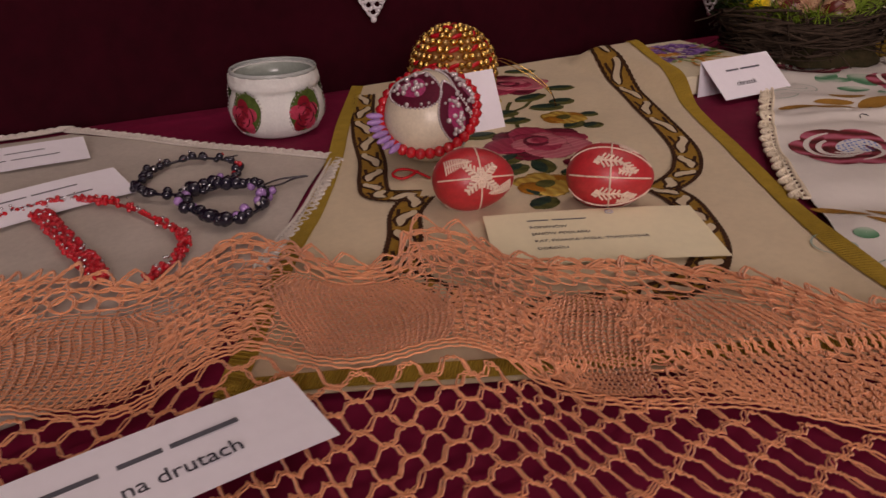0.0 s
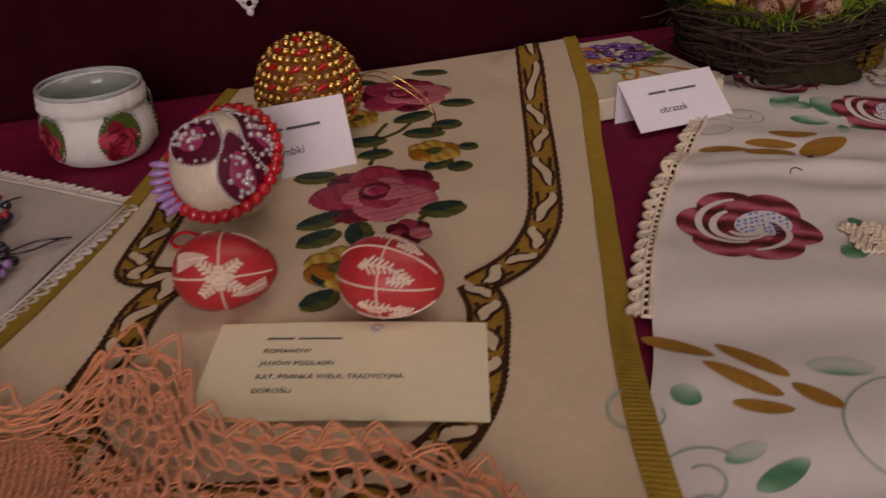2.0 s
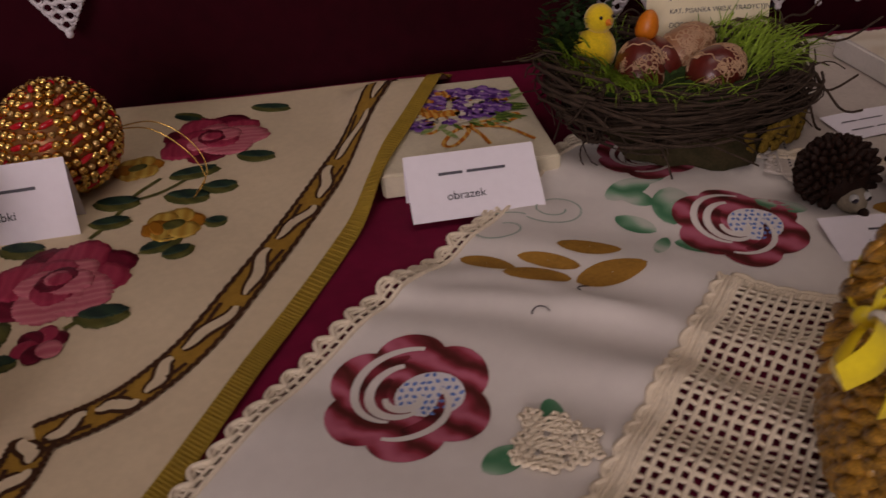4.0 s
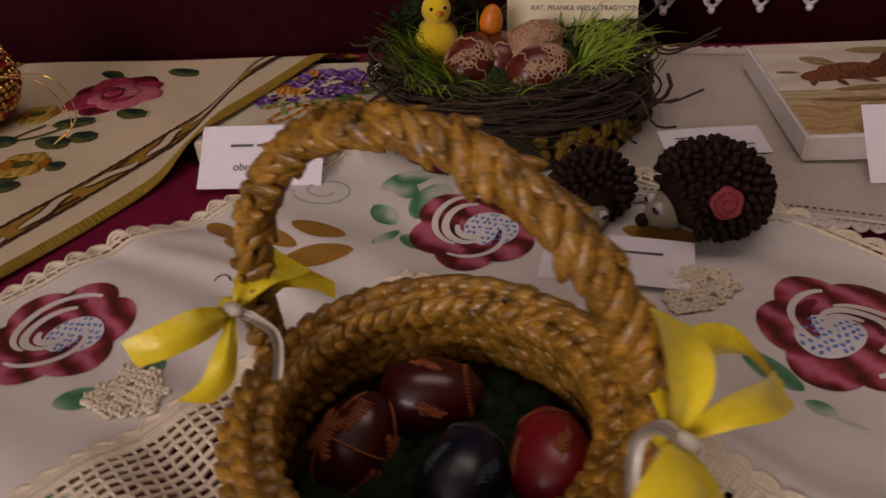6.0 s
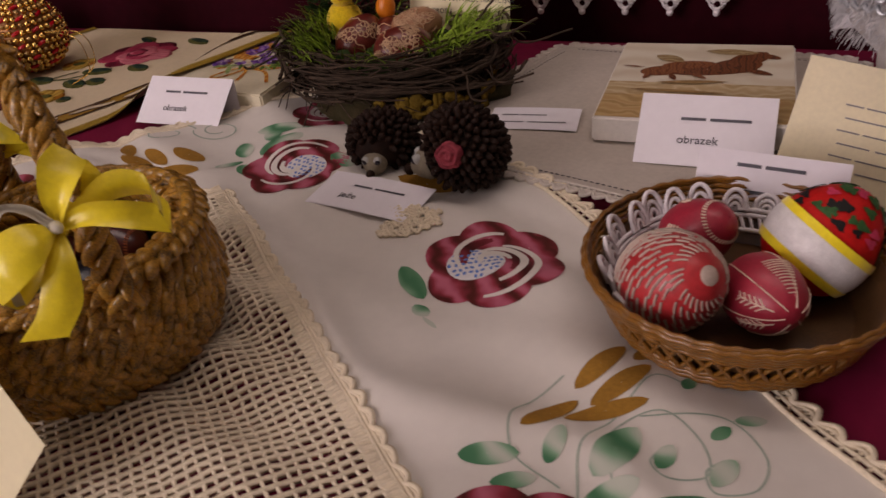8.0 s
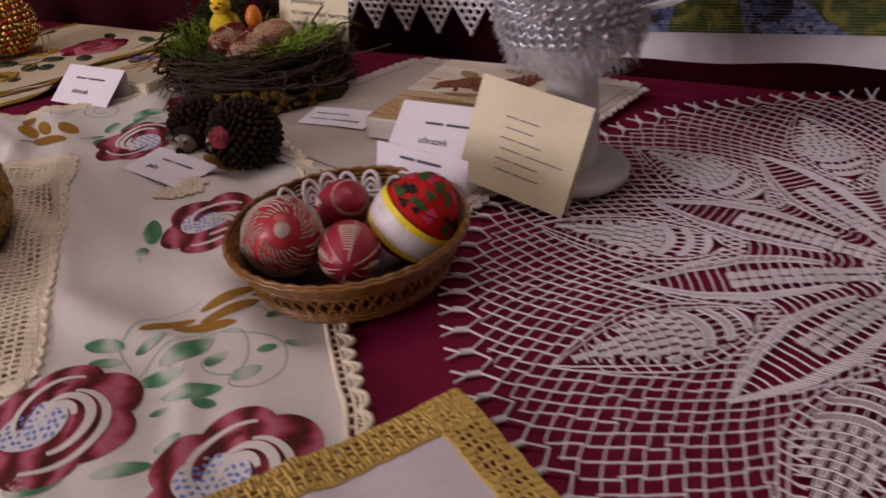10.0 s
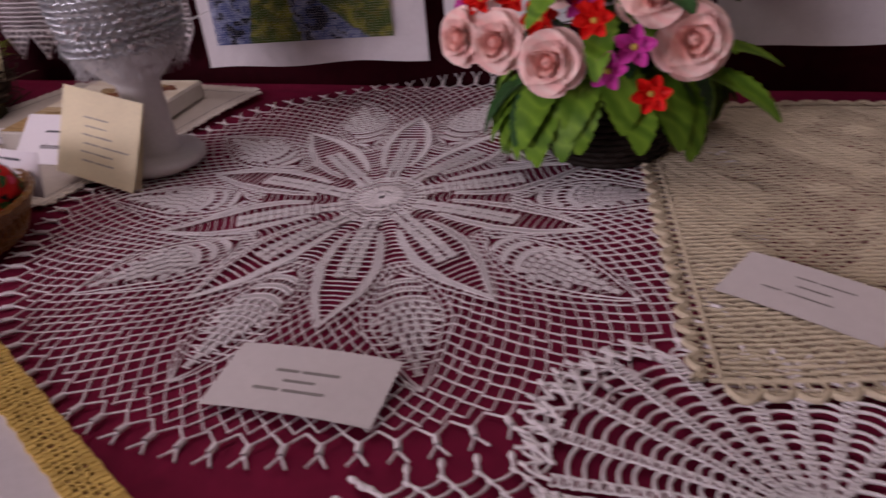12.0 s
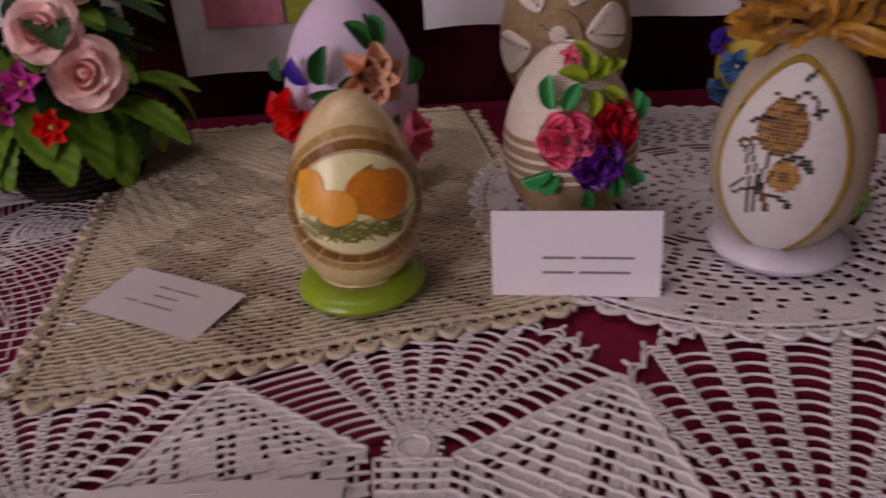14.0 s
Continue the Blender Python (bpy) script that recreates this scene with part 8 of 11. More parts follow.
BROWN_EGG = mat("brown_red_eggshell", (0.13, 0.016, 0.010), rough=0.35, var=0.2, scale=60, coat=0.3)
TAN = mat("tan_wax_line", (0.52, 0.33, 0.20), rough=0.7, var=0.15, scale=200)
TAN_EGG = mat("tan_eggshell", (0.34, 0.16, 0.08), rough=0.45, var=0.15, scale=60, coat=0.2)
GN = "eggs in the nest"
for k, (x, y, z0, tn, sp, sh, plan, tip) in enumerate(((0.718, -0.137, 0.040, 70, 30, BROWN_EGG, "flowers", 35), (0.768, -0.157, 0.041, 25, 60, BROWN_EGG, "flowers", 12), (0.762, -0.118, 0.043, 20, 10, TAN_EGG, "flowers", 25), (0.738, -0.118, 0.036, 100, 80, BROWN_EGG, "flowers", 10))):
    tagged(wax_egg(("dark red-brown egg with fine pale flowers in the nest", "tan egg with waxed flower petals in the nest")[sh is TAN_EGG], lay_egg(x, y, z0 - 0.009, 0.0182, 0.049, tn, sp, tip), 0.0182, 0.049, sh, TAN, plan, k + 5), group=GN)
# yellow figurine: one plain mesh
CHICK = mat("yellow_fluff", (0.80, 0.56, 0.02), rough=0.95, var=0.18, scale=120, bump=1.0, bscale=500, sheen=0.4)
ORANGE = mat("orange_plastic", (0.72, 0.20, 0.012), rough=0.4, var=0.1)
fig = Mesh()
fig.add(*moved(ball(0.0135, 20, 14), pose(0, 0, 0.014) @ Matrix.Diagonal((1, 1, 1.15, 1))))
fig.add(*moved(ball(0.0088, 18, 12), pose(0.001, -0.002, 0.034)))
fig.add(*moved(revolve([(0.0026, 0), (0.0012, 0.003), (0.0001, 0.005)], 8), pose(0.002, -0.0095, 0.034, 90, 0, 0)), 1)
for sx in (-1, 1):
    fig.add(*moved(ball(0.0011, 8, 6), pose(sx * 0.004 + 0.0015, -0.0095, 0.037)), 2)
tagged(part("chick_figurine", fig, [CHICK, ORANGE, BLACK_BEAD], m=pose(0.692, -0.112, 0.039, 0, 0, 12) @ Matrix.Scale(1.22, 4)), "small fluffy yellow figurine sitting in the nest", "figurine")
tagged(part("orange_egg", Mesh().add(*Egg(0.0085, 0.024).shell(24, 16)), ORANGE, m=pose(0.731, -0.110, 0.058, 0, 8, 0)), "small glossy orange plastic egg in the nest", "egg")
name_card("cream card with typed lines standing in the nest", 0.096, 0.078, standing(0.790, -0.094, 0.036, -6, 12), [(0.064, -0.03, 0.006, 0.036), (0.0535, -0.03, 0.0055, "ROMANÓW"), (0.043, -0.03, 0.0055, "JANÓW PODLASKI"), (0.0325, -0.03, 0.0050, "KAT. PISANKA WIELK. TRADYCYJNA"), (0.022, -0.03, 0.0055, "DOROŚLI")], CREAM_PAPER, 0.0)


# ---- bean-covered figurines ----
MUZ = mat("pale_felt_face", (0.27, 0.23, 0.17), rough=0.9, var=0.15, bump=0.4)
DRY = mat("dried_rose", (0.33, 0.055, 0.075), rough=0.8, var=0.45, scale=300)
EYEW = mat("white_plastic_eye", (0.45, 0.45, 0.43), rough=0.25)


def joined(v, f):
    """A mesh on its own, for pieces that share it."""
    me = bpy.data.meshes.new("coffee_bean")
    me.from_pydata([tuple(q) for q in v], [], [tuple(int(i) for i in q) for q in f])
    me.materials.append(BEAN)
    me.polygons.foreach_set("use_smooth", [True] * len(me.polygons))
    return me


BEAN_V, BEAN_F = moved(ball(1.0, 8, 5), Matrix.Diagonal((0.0028, 0.0024, 0.0047, 1)))
BEAN_ME = joined(BEAN_V, BEAN_F)


def bean_figure(label, x, y, r, turn, rose, n):
    fig = thing("bean_hedgehog", label, "figurine", (x, y, 0.0042), turn)
    part("body", Mesh().add(*moved(ball(r * 0.86, 20, 14), pose(0, 0, r * 0.74) @ Matrix.Diagonal((1.05, 0.92, 0.86, 1)))), BEAN, fig)
    i = np.arange(n) + 0.5
    e = np.arcsin(1 - 2 * i / n)
    a = math.pi * (1 + 5**0.5) * i
    d = np.stack([np.cos(e) * np.cos(a), np.cos(e) * np.sin(a), np.sin(e)], 1)
    face = np.array([-0.55, -0.78, -0.30])
    rose_d = np.array([0.62, -0.72, 0.30])
    rose_d /= np.linalg.norm(rose_d)
    d = d[(d @ face < 0.72) & (d[:, 2] > -0.78) & ((d @ rose_d < 0.955) | (not rose))]
    p = d * (1.05 * r * 0.9, 0.92 * r * 0.9, 0.86 * r * 0.9) + (0, 0, r * 0.76)
    nrm = d + rng.normal(0, 0.22, d.shape)
    for m in frames_at(p, nrm, rng.uniform(0, 3, len(p)), rng.uniform(0.85, 1.15, len(p))):
        ob = new("bean", BEAN_ME)
        ob.parent = fig
        ob.matrix_basis = Matrix(m.tolist())
    c = np.array([-0.62, -0.74, 0.0]) * r * 0.72 + (0, 0, r * 0.42)
    q = Vector(face).to_track_quat("Z", "Y").to_matrix().to_4x4()
    snout = revolve([(r * 0.36, 0), (r * 0.34, r * 0.14), (r * 0.24, r * 0.30), (r * 0.12, r * 0.42), (0.0002, r * 0.46)], 18)
    part("face", Mesh().add(*moved(snout, Matrix.Translation(c) @ q)), MUZ, fig, "pale felt face")
    tip = c + np.array(face) / np.linalg.norm(face) * r * 0.50
    part("nose", Mesh().add(*moved(ball(r * 0.13, 10, 8), Matrix.Translation(tip))), BEAN, fig, "dark round nose")
    side = np.cross(face, (0, 0, 1.0))
    side /= np.linalg.norm(side)
    fdir = face / np.linalg.norm(face)
    for s in (-1, 1):
        e_ = c + face * r * 0.27 + side * s * r * 0.17 + (0, 0, r * 0.24)
        eye_ = part("eye", Mesh().add(*moved(ball(r * 0.115, 12, 8), Matrix.Translation(e_))), EYEW, fig, "small white plastic eye")
        part("pupil", Mesh().add(*moved(ball(r * 0.085, 10, 8), Matrix.Translation(e_ + fdir * r * 0.052 + side * s * r * 0.015))), BLACK_BEAD, eye_)
    if rose:
        u_ = np.cross(rose_d, (0, 0, 1.0))
        u_ /= np.linalg.norm(u_)
        w_ = np.cross(u_, rose_d)
        head = Mesh()
        c0 = rose_d * (1.05 * r, 0.93 * r, 0.88 * r) + (0, 0, r * 0.76)
        # a shallow dome whose petals wind inward as one spiral ridge
        rad_, an = np.meshgrid(np.linspace(0.02, 1, 16), np.linspace(0, 2 * math.pi, 30, endpoint=False), indexing="ij")
        edge_ = r * 0.27 * (1 + 0.05 * np.sin(5 * an + 1))
        up_ = 0.0030 * (1 - rad_**2) + 0.0011 * np.sin(an + 15 * rad_) * np.minimum(1, rad_ * 3) - 0.003 * (rad_ > 0.97)
        dome = c0 + (edge_ * rad_ * np.cos(an))[..., None] * u_ + (edge_ * rad_ * np.sin(an))[..., None] * w_ + up_[..., None] * rose_d
        head.add(dome.reshape(-1, 3), grid_faces(16, 30, True))
        part("dried_rose", head, DRY, fig, "dried dusty pink rose head")
    return fig


bean_figure("small hedgehog figurine covered in dark coffee beans", 0.798, -0.265, 0.0250, 42, False, 215)
bean_figure("larger hedgehog figurine of coffee beans with dried rose", 0.863, -0.277, 0.0325, -40, True, 330)


# ---- plaited straw basket ----
BX, BY = 0.734, -0.484
BZ = 0.0055
bask = thing("straw_basket", "plaited straw basket with arched handle and yellow bows", "basket", (BX, BY, BZ), -25)
bask.matrix_world = bask.matrix_world @ Matrix.Scale(0.98, 4)
RIM_Z = 0.064


def basket_r(z):
    return np.interp(z, [0, 0.010, 0.028, 0.048, RIM_Z], [0.052, 0.063, 0.070, 0.069, 0.064])


def straw_lobe(w, l, t):
    """One bend of flat plaited straw: a plump leaf shape."""
    v, f = ball(1.0, 8, 6)
    v = np.array(v)[:, [0, 2, 1]] * (1, 1, -1)
    v[:, 0] *= 1 - 0.5 * v[:, 1] ** 2
    v[:, 2] += 0.35 * v[:, 1] * (1 - v[:, 0] ** 2)
    return v * (w, l, t), f


stitch = straw_lobe(0.0040, 0.0078, 0.0034)
body = Mesh()
rows = 8
for k in range(rows):
    z0 = 0.004 + (RIM_Z - 0.006) * k / (rows - 1)
    R = float(basket_r(z0))
    n = int(2 * math.pi * R / 0.0074)
    for lane in (-1, 1):
        a = (np.arange(n) + 0.5 * (lane > 0) + 0.3 * (k % 2)) * 2 * math.pi / n + rng.normal(0, 0.006, n)
        for R_, sg in ((R, 1), (R - 0.009, -1)):
            if sg < 0 and z0 < 0.03:
                continue
            rr = R_ + rng.normal(0, 0.0003, n)
            p = np.stack([rr * np.cos(a), rr * np.sin(a), z0 + lane * 0.0022 + rng.normal(0, 0.0002, n)], 1)
            nrm = sg * np.stack([np.cos(a), np.sin(a), 0 * a + 0.1 * sg], 1) + rng.normal(0, 0.05, (n, 3)) + lane * 0.30 * np.stack([-np.sin(a), np.cos(a), 0 * a], 1)
            spin = np.full(n, math.pi / 2 + lane * 0.72) + rng.normal(0, 0.08, n)
            body.add(*many(*stitch, frames_at(p, nrm, spin, rng.uniform(0.9, 1.1, n))))
part("plaited_wall", body, STRAW, bask)["kind"] = "stuff"
# added dark shell: its colour paints shade between the straws and inside
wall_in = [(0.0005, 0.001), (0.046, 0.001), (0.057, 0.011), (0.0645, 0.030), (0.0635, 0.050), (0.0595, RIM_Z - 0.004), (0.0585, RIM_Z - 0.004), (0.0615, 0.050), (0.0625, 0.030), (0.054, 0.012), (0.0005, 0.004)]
part("lining", Mesh().add(*revolve(wall_in, 48)), WICKER_SHADED, bask)
rim = Mesh()
for lane in range(3):
    n = 52
    a = (np.arange(n) + lane / 3) * 2 * math.pi / n
    R = 0.0645 + 0.0042 * np.array([-1, 1, 0])[lane] * 1.0
    p = np.stack([R * np.cos(a), R * np.sin(a), RIM_Z + 0.002 + 0.003 * (lane == 2) + rng.normal(0, 0.0005, n)], 1)
    nrm = np.stack([np.cos(a) * (0.6 - 0.6 * (lane == 0)), np.sin(a) * (0.6 - 0.6 * (lane == 0)), 0 * a + 1], 1)
    rim.add(*many(*stitch, frames_at(p, nrm, math.pi / 2 + np.array([-0.6, 0.6, 0.1])[lane] + 0 * a, rng.uniform(0.9, 1.12, n))))
part("plaited_rim", rim, STRAW, bask, "thick plaited straw rim")["kind"] = "stuff"
# arched handle: three strands wound round each other
t = np.linspace(0, math.pi, 60)
HX, HZ = 0.0745, 0.107
arch = np.stack([HX * np.cos(t) * (1 + 0.06 * np.sin(t)), 0 * t, 0.064 + HZ * np.sin(t) ** 0.92], 1)
handle = Mesh()
n = 56
for lane in range(3):
    s_ = np.linspace(0.0, 1, n) * 58.99
    i = s_.astype(int)
    f = (s_ - i)[:, None]
    c = arch[i] * (1 - f) + arch[np.minimum(i + 1, 59)] * f
    d = np.gradient(arch, axis=0)[i]
    d /= np.linalg.norm(d, axis=1, keepdims=True)
    side = np.array([0, 1.0, 0])
    nr = np.cross(d, side)
    ph = np.arange(n) * 1.5 + lane * 2 * math.pi / 3
    off = (np.cos(ph)[:, None] * side * 0.0044 + np.sin(ph)[:, None] * nr * 0.0031)
    lean_ = d + rng.normal(0, 0.16, d.shape) + 0.75 * (-np.sin(ph)[:, None] * side + np.cos(ph)[:, None] * nr)
    lv, lf_ = straw_lobe(0.0037, 0.0090, 0.0029)
    strand = (lv[:, [0, 2, 1]] * (1, -1, 1), lf_)
    handle.add(*many(*strand, frames_at(c + off, lean_, ph + math.pi / 2, rng.uniform(0.92, 1.1, n))))
part("handle", handle, STRAW, bask, "arched handle of twisted straw strands")["kind"] = "stuff"


# the bows face south-east: directions across, up and outward on that side, in the basket's own axes
TURN = np.array(Matrix.Rotation(radians(25), 3, "Z"))
BR_, BU_, BN_ = TURN @ (0.742, 0.670, 0.0), TURN @ (-0.317, 0.351, 0.880), TURN @ (0.590, -0.653, 0.473)


def off(r_, u_, n_=0.0):
    return r_ * BR_ + u_ * BU_ + n_ * BN_


def satin(knot, one, two, parent, material, name="bow_loop", thick=0.0003):
    """A ribbon between its two edges; each edge runs through (across, up, outward) in millimetres from the knot."""
    n, m = 36, 11
    edge = [curve_pts(np.array([knot + off(a_ * 0.001, b_ * 0.001, c_ * 0.001) for a_, b_, c_ in e]), n) for e in (one, two)]
    k, u_ = np.linspace(0, 1, m), np.linspace(0, 1, n)
    v = edge[0][:, None] * (1 - k)[None, :, None] + edge[1][:, None] * k[None, :, None]
    nrm = np.cross(np.gradient(v, axis=0), np.gradient(v, axis=1))
    nrm /= np.linalg.norm(nrm, axis=2, keepdims=True) + 1e-9
    # slightly cupped, with soft creases that fade away from the knot
    cup = 0.0022 * np.sin(math.pi * k)[None, :] * np.sin(math.pi * u_)[:, None]
    crease = 0.00055 * np.sin(k * 11 + one[-1][0])[None, :] * np.exp(-u_ * 3.2)[:, None] + 0.0003 * np.sin(u_ * 9 + one[-1][1])[:, None] * np.sin(math.pi * k)[None, :]
    v = v + (cup + crease)[..., None] * nrm
    me = Mesh().add(v.reshape(-1, 3), grid_faces(n, m)).add((v - thick * nrm).reshape(-1, 3), grid_faces(n, m)[:, ::-1])
    return part(name, me, material, parent)


BOWS = (
    (np.array((0.079, -0.012, 0.108)), (
        # upright loop: outer side, then over the top and down behind
        ("bow_loop", ((-1, 0, 2), (-2, 12, 7), (1, 25, 7), (7, 32, 0)), ((1.5, 0, 2), (8, 8, 9), (14, 16, 8), (17, 22, 0))),
        ("bow_loop", ((7, 32, 0), (9, 25, -7), (4, 12, -6), (0, 0, 0)), ((17, 22, 0), (19, 15, -8), (10, 6, -6), (1, -1, 0))),
        # loop to the side
        ("bow_loop", ((1, 2, 2), (12, 6, 9), (25, 4, 10), (37, 0, 4)), ((1, -2, 2), (13, -3, 9), (27, -8, 10), (40, -13, 4))),
        ("bow_loop", ((37, 0, 4), (35, 13, -4), (20, 17, -7), (1, 3, 0)), ((40, -13, 4), (40, 1, -6), (24, 6, -8), (1, -1, 0))),
        # lower loop and the hanging end
        ("bow_loop", ((-1, 1, 2), (-11, 4, 9), (-23, 0, 10), (-31, -12, 4)), ((0, -2, 2), (-5, -11, 13), (-15, -19, 14), (-26, -24, 5))),
        ("bow_loop", ((-31, -12, 4), (-29, -14, -3), (-15, -9, -3), (-1, -1, 1)), ((-26, -24, 5), (-21, -27, -2), (-9, -16, -2), (1, -3, 1))),
        ("bow_tail", ((-2, -2, 3), (-9, -17, 8), (-15, -30, 7), (-24, -39, 6)), ((2, -3, 3), (4, -15, 8), (2, -30, 7), (-7, -42, 6)))),
     ((0, 0, 0), (-8, 9, 4), (-17, 10, 6), (-22, -4, 3), (-22, -26, -6))),
    (np.array((-0.074, -0.013, 0.093)), (
        ("bow_loop", ((0, 1, 2), (5, 9, 5), (10, 14, 4), (16, 13, 0)), ((2, -1, 2), (12, 2, 6), (19, 1, 5), (26, 0, 0))),
        ("bow_loop", ((16, 13, 0), (10, 8, -4), (4, 3, -4), (0, 0, 0)), ((26, 0, 0), (18, -2, -5), (9, -4, -4), (2, -2, 0))),
        ("bow_tail", ((8, 8, 0), (18, 6, -4), (27, 0, -8), (35, -8, -11)), ((8, 1, 0), (18, -2, -4), (27, -7, -8), (33, -13, -11))),
        ("bow_loop", ((-1, 1, 2), (-10, 5, 7), (-20, 5, 7), (-29, 4, 2)), ((-1, -3, 2), (-10, -4, 8), (-20, -4, 8), (-28, -4, 2))),
        ("bow_loop", ((-29, 4, 2), (-20, 1, -2), (-10, 0, -2), (-1, 0, 0)), ((-28, -4, 2), (-19, -6, -2), (-9, -5, -2), (-1, -3, 0))),
        ("bow_tail", ((-2, -2, 3), (-10, -8, 7), (-16, -14, 6), (-23, -16, 5)), ((0, -3, 3), (-4, -11, 7), (-8, -18, 6), (-15, -21, 5)))),
     ((0, 0, 0), (5, -6, 4), (9, -16, 4), (2, -34, 0), (-7, -47, -6))))
for knot, bands, cord in BOWS:
    grow = 1.25 if knot[0] < 0 else 1.0
    bow = part("bow", Mesh().add(*moved(ball(0.0042, 12, 8), pose(*knot) @ Matrix.Diagonal((1, 0.8, 1.1, 1)))), RIBBON, bask, "yellow satin bow tied to the handle")
    for nm, one, two in bands:
        satin(knot, np.array(one) * grow, np.array(two) * grow, bow, RIBBON, nm)
    tip = np.array(cord, float)
    side_ = np.array([(tip[min(i + 1, 4)] - tip[max(i - 1, 0)])[[1, 0, 2]] * (1, -1, 0) for i in range(5)])
    side_ /= np.linalg.norm(side_, axis=1, keepdims=True)
    satin(knot, tip - 1.9 * side_ + (0, 0, 4), tip + 1.9 * side_ + (0, 0, 4), bow, CREAM_RIBBON, "cream_cord")
    part("cream_knot", Mesh().add(*moved(ball(0.0034, 10, 8), Matrix.Translation(knot + off(0, 0, 0.005)) @ Matrix.Diagonal((1.3, 0.8, 0.7, 1)))), CREAM_RIBBON, bow)
# paper tag with a wire clip
T0, T1, T2 = Vector((0.737, -0.550, 0.087)), Vector((0.778, -0.565, 0.062)), Vector((0.692, -0.562, 0.052))
tx = (T1 - T0).normalized()
tz = tx.cross(T0 - T2).normalized()
ty = tz.cross(tx)
tag_m = Matrix((tx, ty, tz)).transposed().to_4x4()
tag_m.translation = T0 + tx * 0.043 - ty * 0.062
tag = part("paper_tag", card_panel(0.086, 0.062), CREAM_PAPER, bask, "cream paper tag with typed lines", m=bask.matrix_world.inverted() @ tag_m)
for k, l in enumerate((0.040, 0.030, 0.042, 0.046)):
    v, f = box(l, 0.0020, 0.00006, 0.0)
    part("text_bar", Mesh().add(v + (-0.022 + l / 2, 0.045 - 0.011 * k, 0.0004), f), PALE_INK, tag, smooth=False)
back_ = bask.matrix_world.inverted()
clip = np.array([back_ @ Vector(q_) for q_ in curve_pts([(0.719, -0.537, 0.076), (0.711, -0.548, 0.074), (0.719, -0.558, 0.073), (0.730, -0.558, 0.074), (0.731, -0.548, 0.079), (0.722, -0.545, 0.080)], 40)])
part("wire_clip", Mesh().add(*tube(clip, 0.0016, 6)).add(*moved(box(0.010, 0.004, 0.0012, 0.0004), back_ @ pose(0.730, -0.563, 0.070, 20, 0, 20))), SILVER, bask, "shiny silver foil clip")
# moss and eggs inside
mossb = Mesh()
aa, rr = rng.uniform(0, 2 * math.pi, 170), 0.052 * np.sqrt(rng.uniform(0, 1, 170))
pts = np.stack([rr * np.cos(aa), rr * np.sin(aa), 0.018 + rng.uniform(0, 0.008, 170)], 1)
mossb.add(*many(*ball(0.009, 6, 5), frames_at(pts, rng.normal(0, 1, (170, 3)))))
DARKM = mat("dark_green_basket_moss", (0.010, 0.020, 0.007), rough=0.95, var=0.5, scale=150, bump=1.0, bscale=400)
tagged(part("moss_filling", mossb, DARKM, m=pose(BX, BY, BZ)), "dark green moss filling the straw basket", "moss", kind="stuff")
mgrass = thing("moss_strands", "dark green moss strands under the basket eggs", "moss", (BX, BY, BZ), kind="stuff")
blades(220, 0.0, 0.055, 0, 2 * math.pi, 0.021, 0.016, 1.0, 0.0010, DARKM, mgrass, "moss_strand")
DKRED = mat("wine_red_eggshell", (0.050, 0.003, 0.003), rough=0.3, var=0.2, scale=60, coat=0.35)
NAVY = mat("navy_eggshell", (0.005, 0.008, 0.018), rough=0.3, var=0.2, scale=60, coat=0.2)
NAVYW = mat("pale_blue_wax", (0.045, 0.065, 0.075), rough=0.6, var=0.2, scale=200)
RUST = mat("rust_wax", (0.28, 0.080, 0.028), rough=0.6, var=0.2, scale=200)
RASP = mat("crimson_eggshell", (0.22, 0.006, 0.012), rough=0.35, var=0.2, scale=60, coat=0.3)
GB = "eggs in the straw basket"
for k, (x, y, z0, tn, sp, sh, wx, plan, tip, lab) in enumerate((
        (0.726, -0.450, 0.042, 8, 20, DKRED, RUST, "sprigs", 5, "dark red egg with pale sprigs in the basket"),
        (0.700, -0.472, 0.038, 60, 40, DKRED, RUST, "stars", 40, "rust-brown patterned egg in the moss of the basket"),
        (0.742, -0.488, 0.042, 75, 70, NAVY, NAVYW, "sprigs", 20, "dark navy egg with pale lines in the basket"),
        (0.724, -0.516, 0.038, 15, 0, DKRED, RUST, "flowers", 8, "dark red egg with rust pattern in the basket"),
        (0.773, -0.480, 0.042, 100, 110, RASP, RUST, "sprigs", 15, "dark red patterned egg against the basket wall"))):
    tagged(wax_egg(lab, lay_egg(x, y, z0 - 0.017, 0.0158, 0.042, tn, sp, tip), 0.0158, 0.042, sh, wx, plan, 20 + k), group=GB)


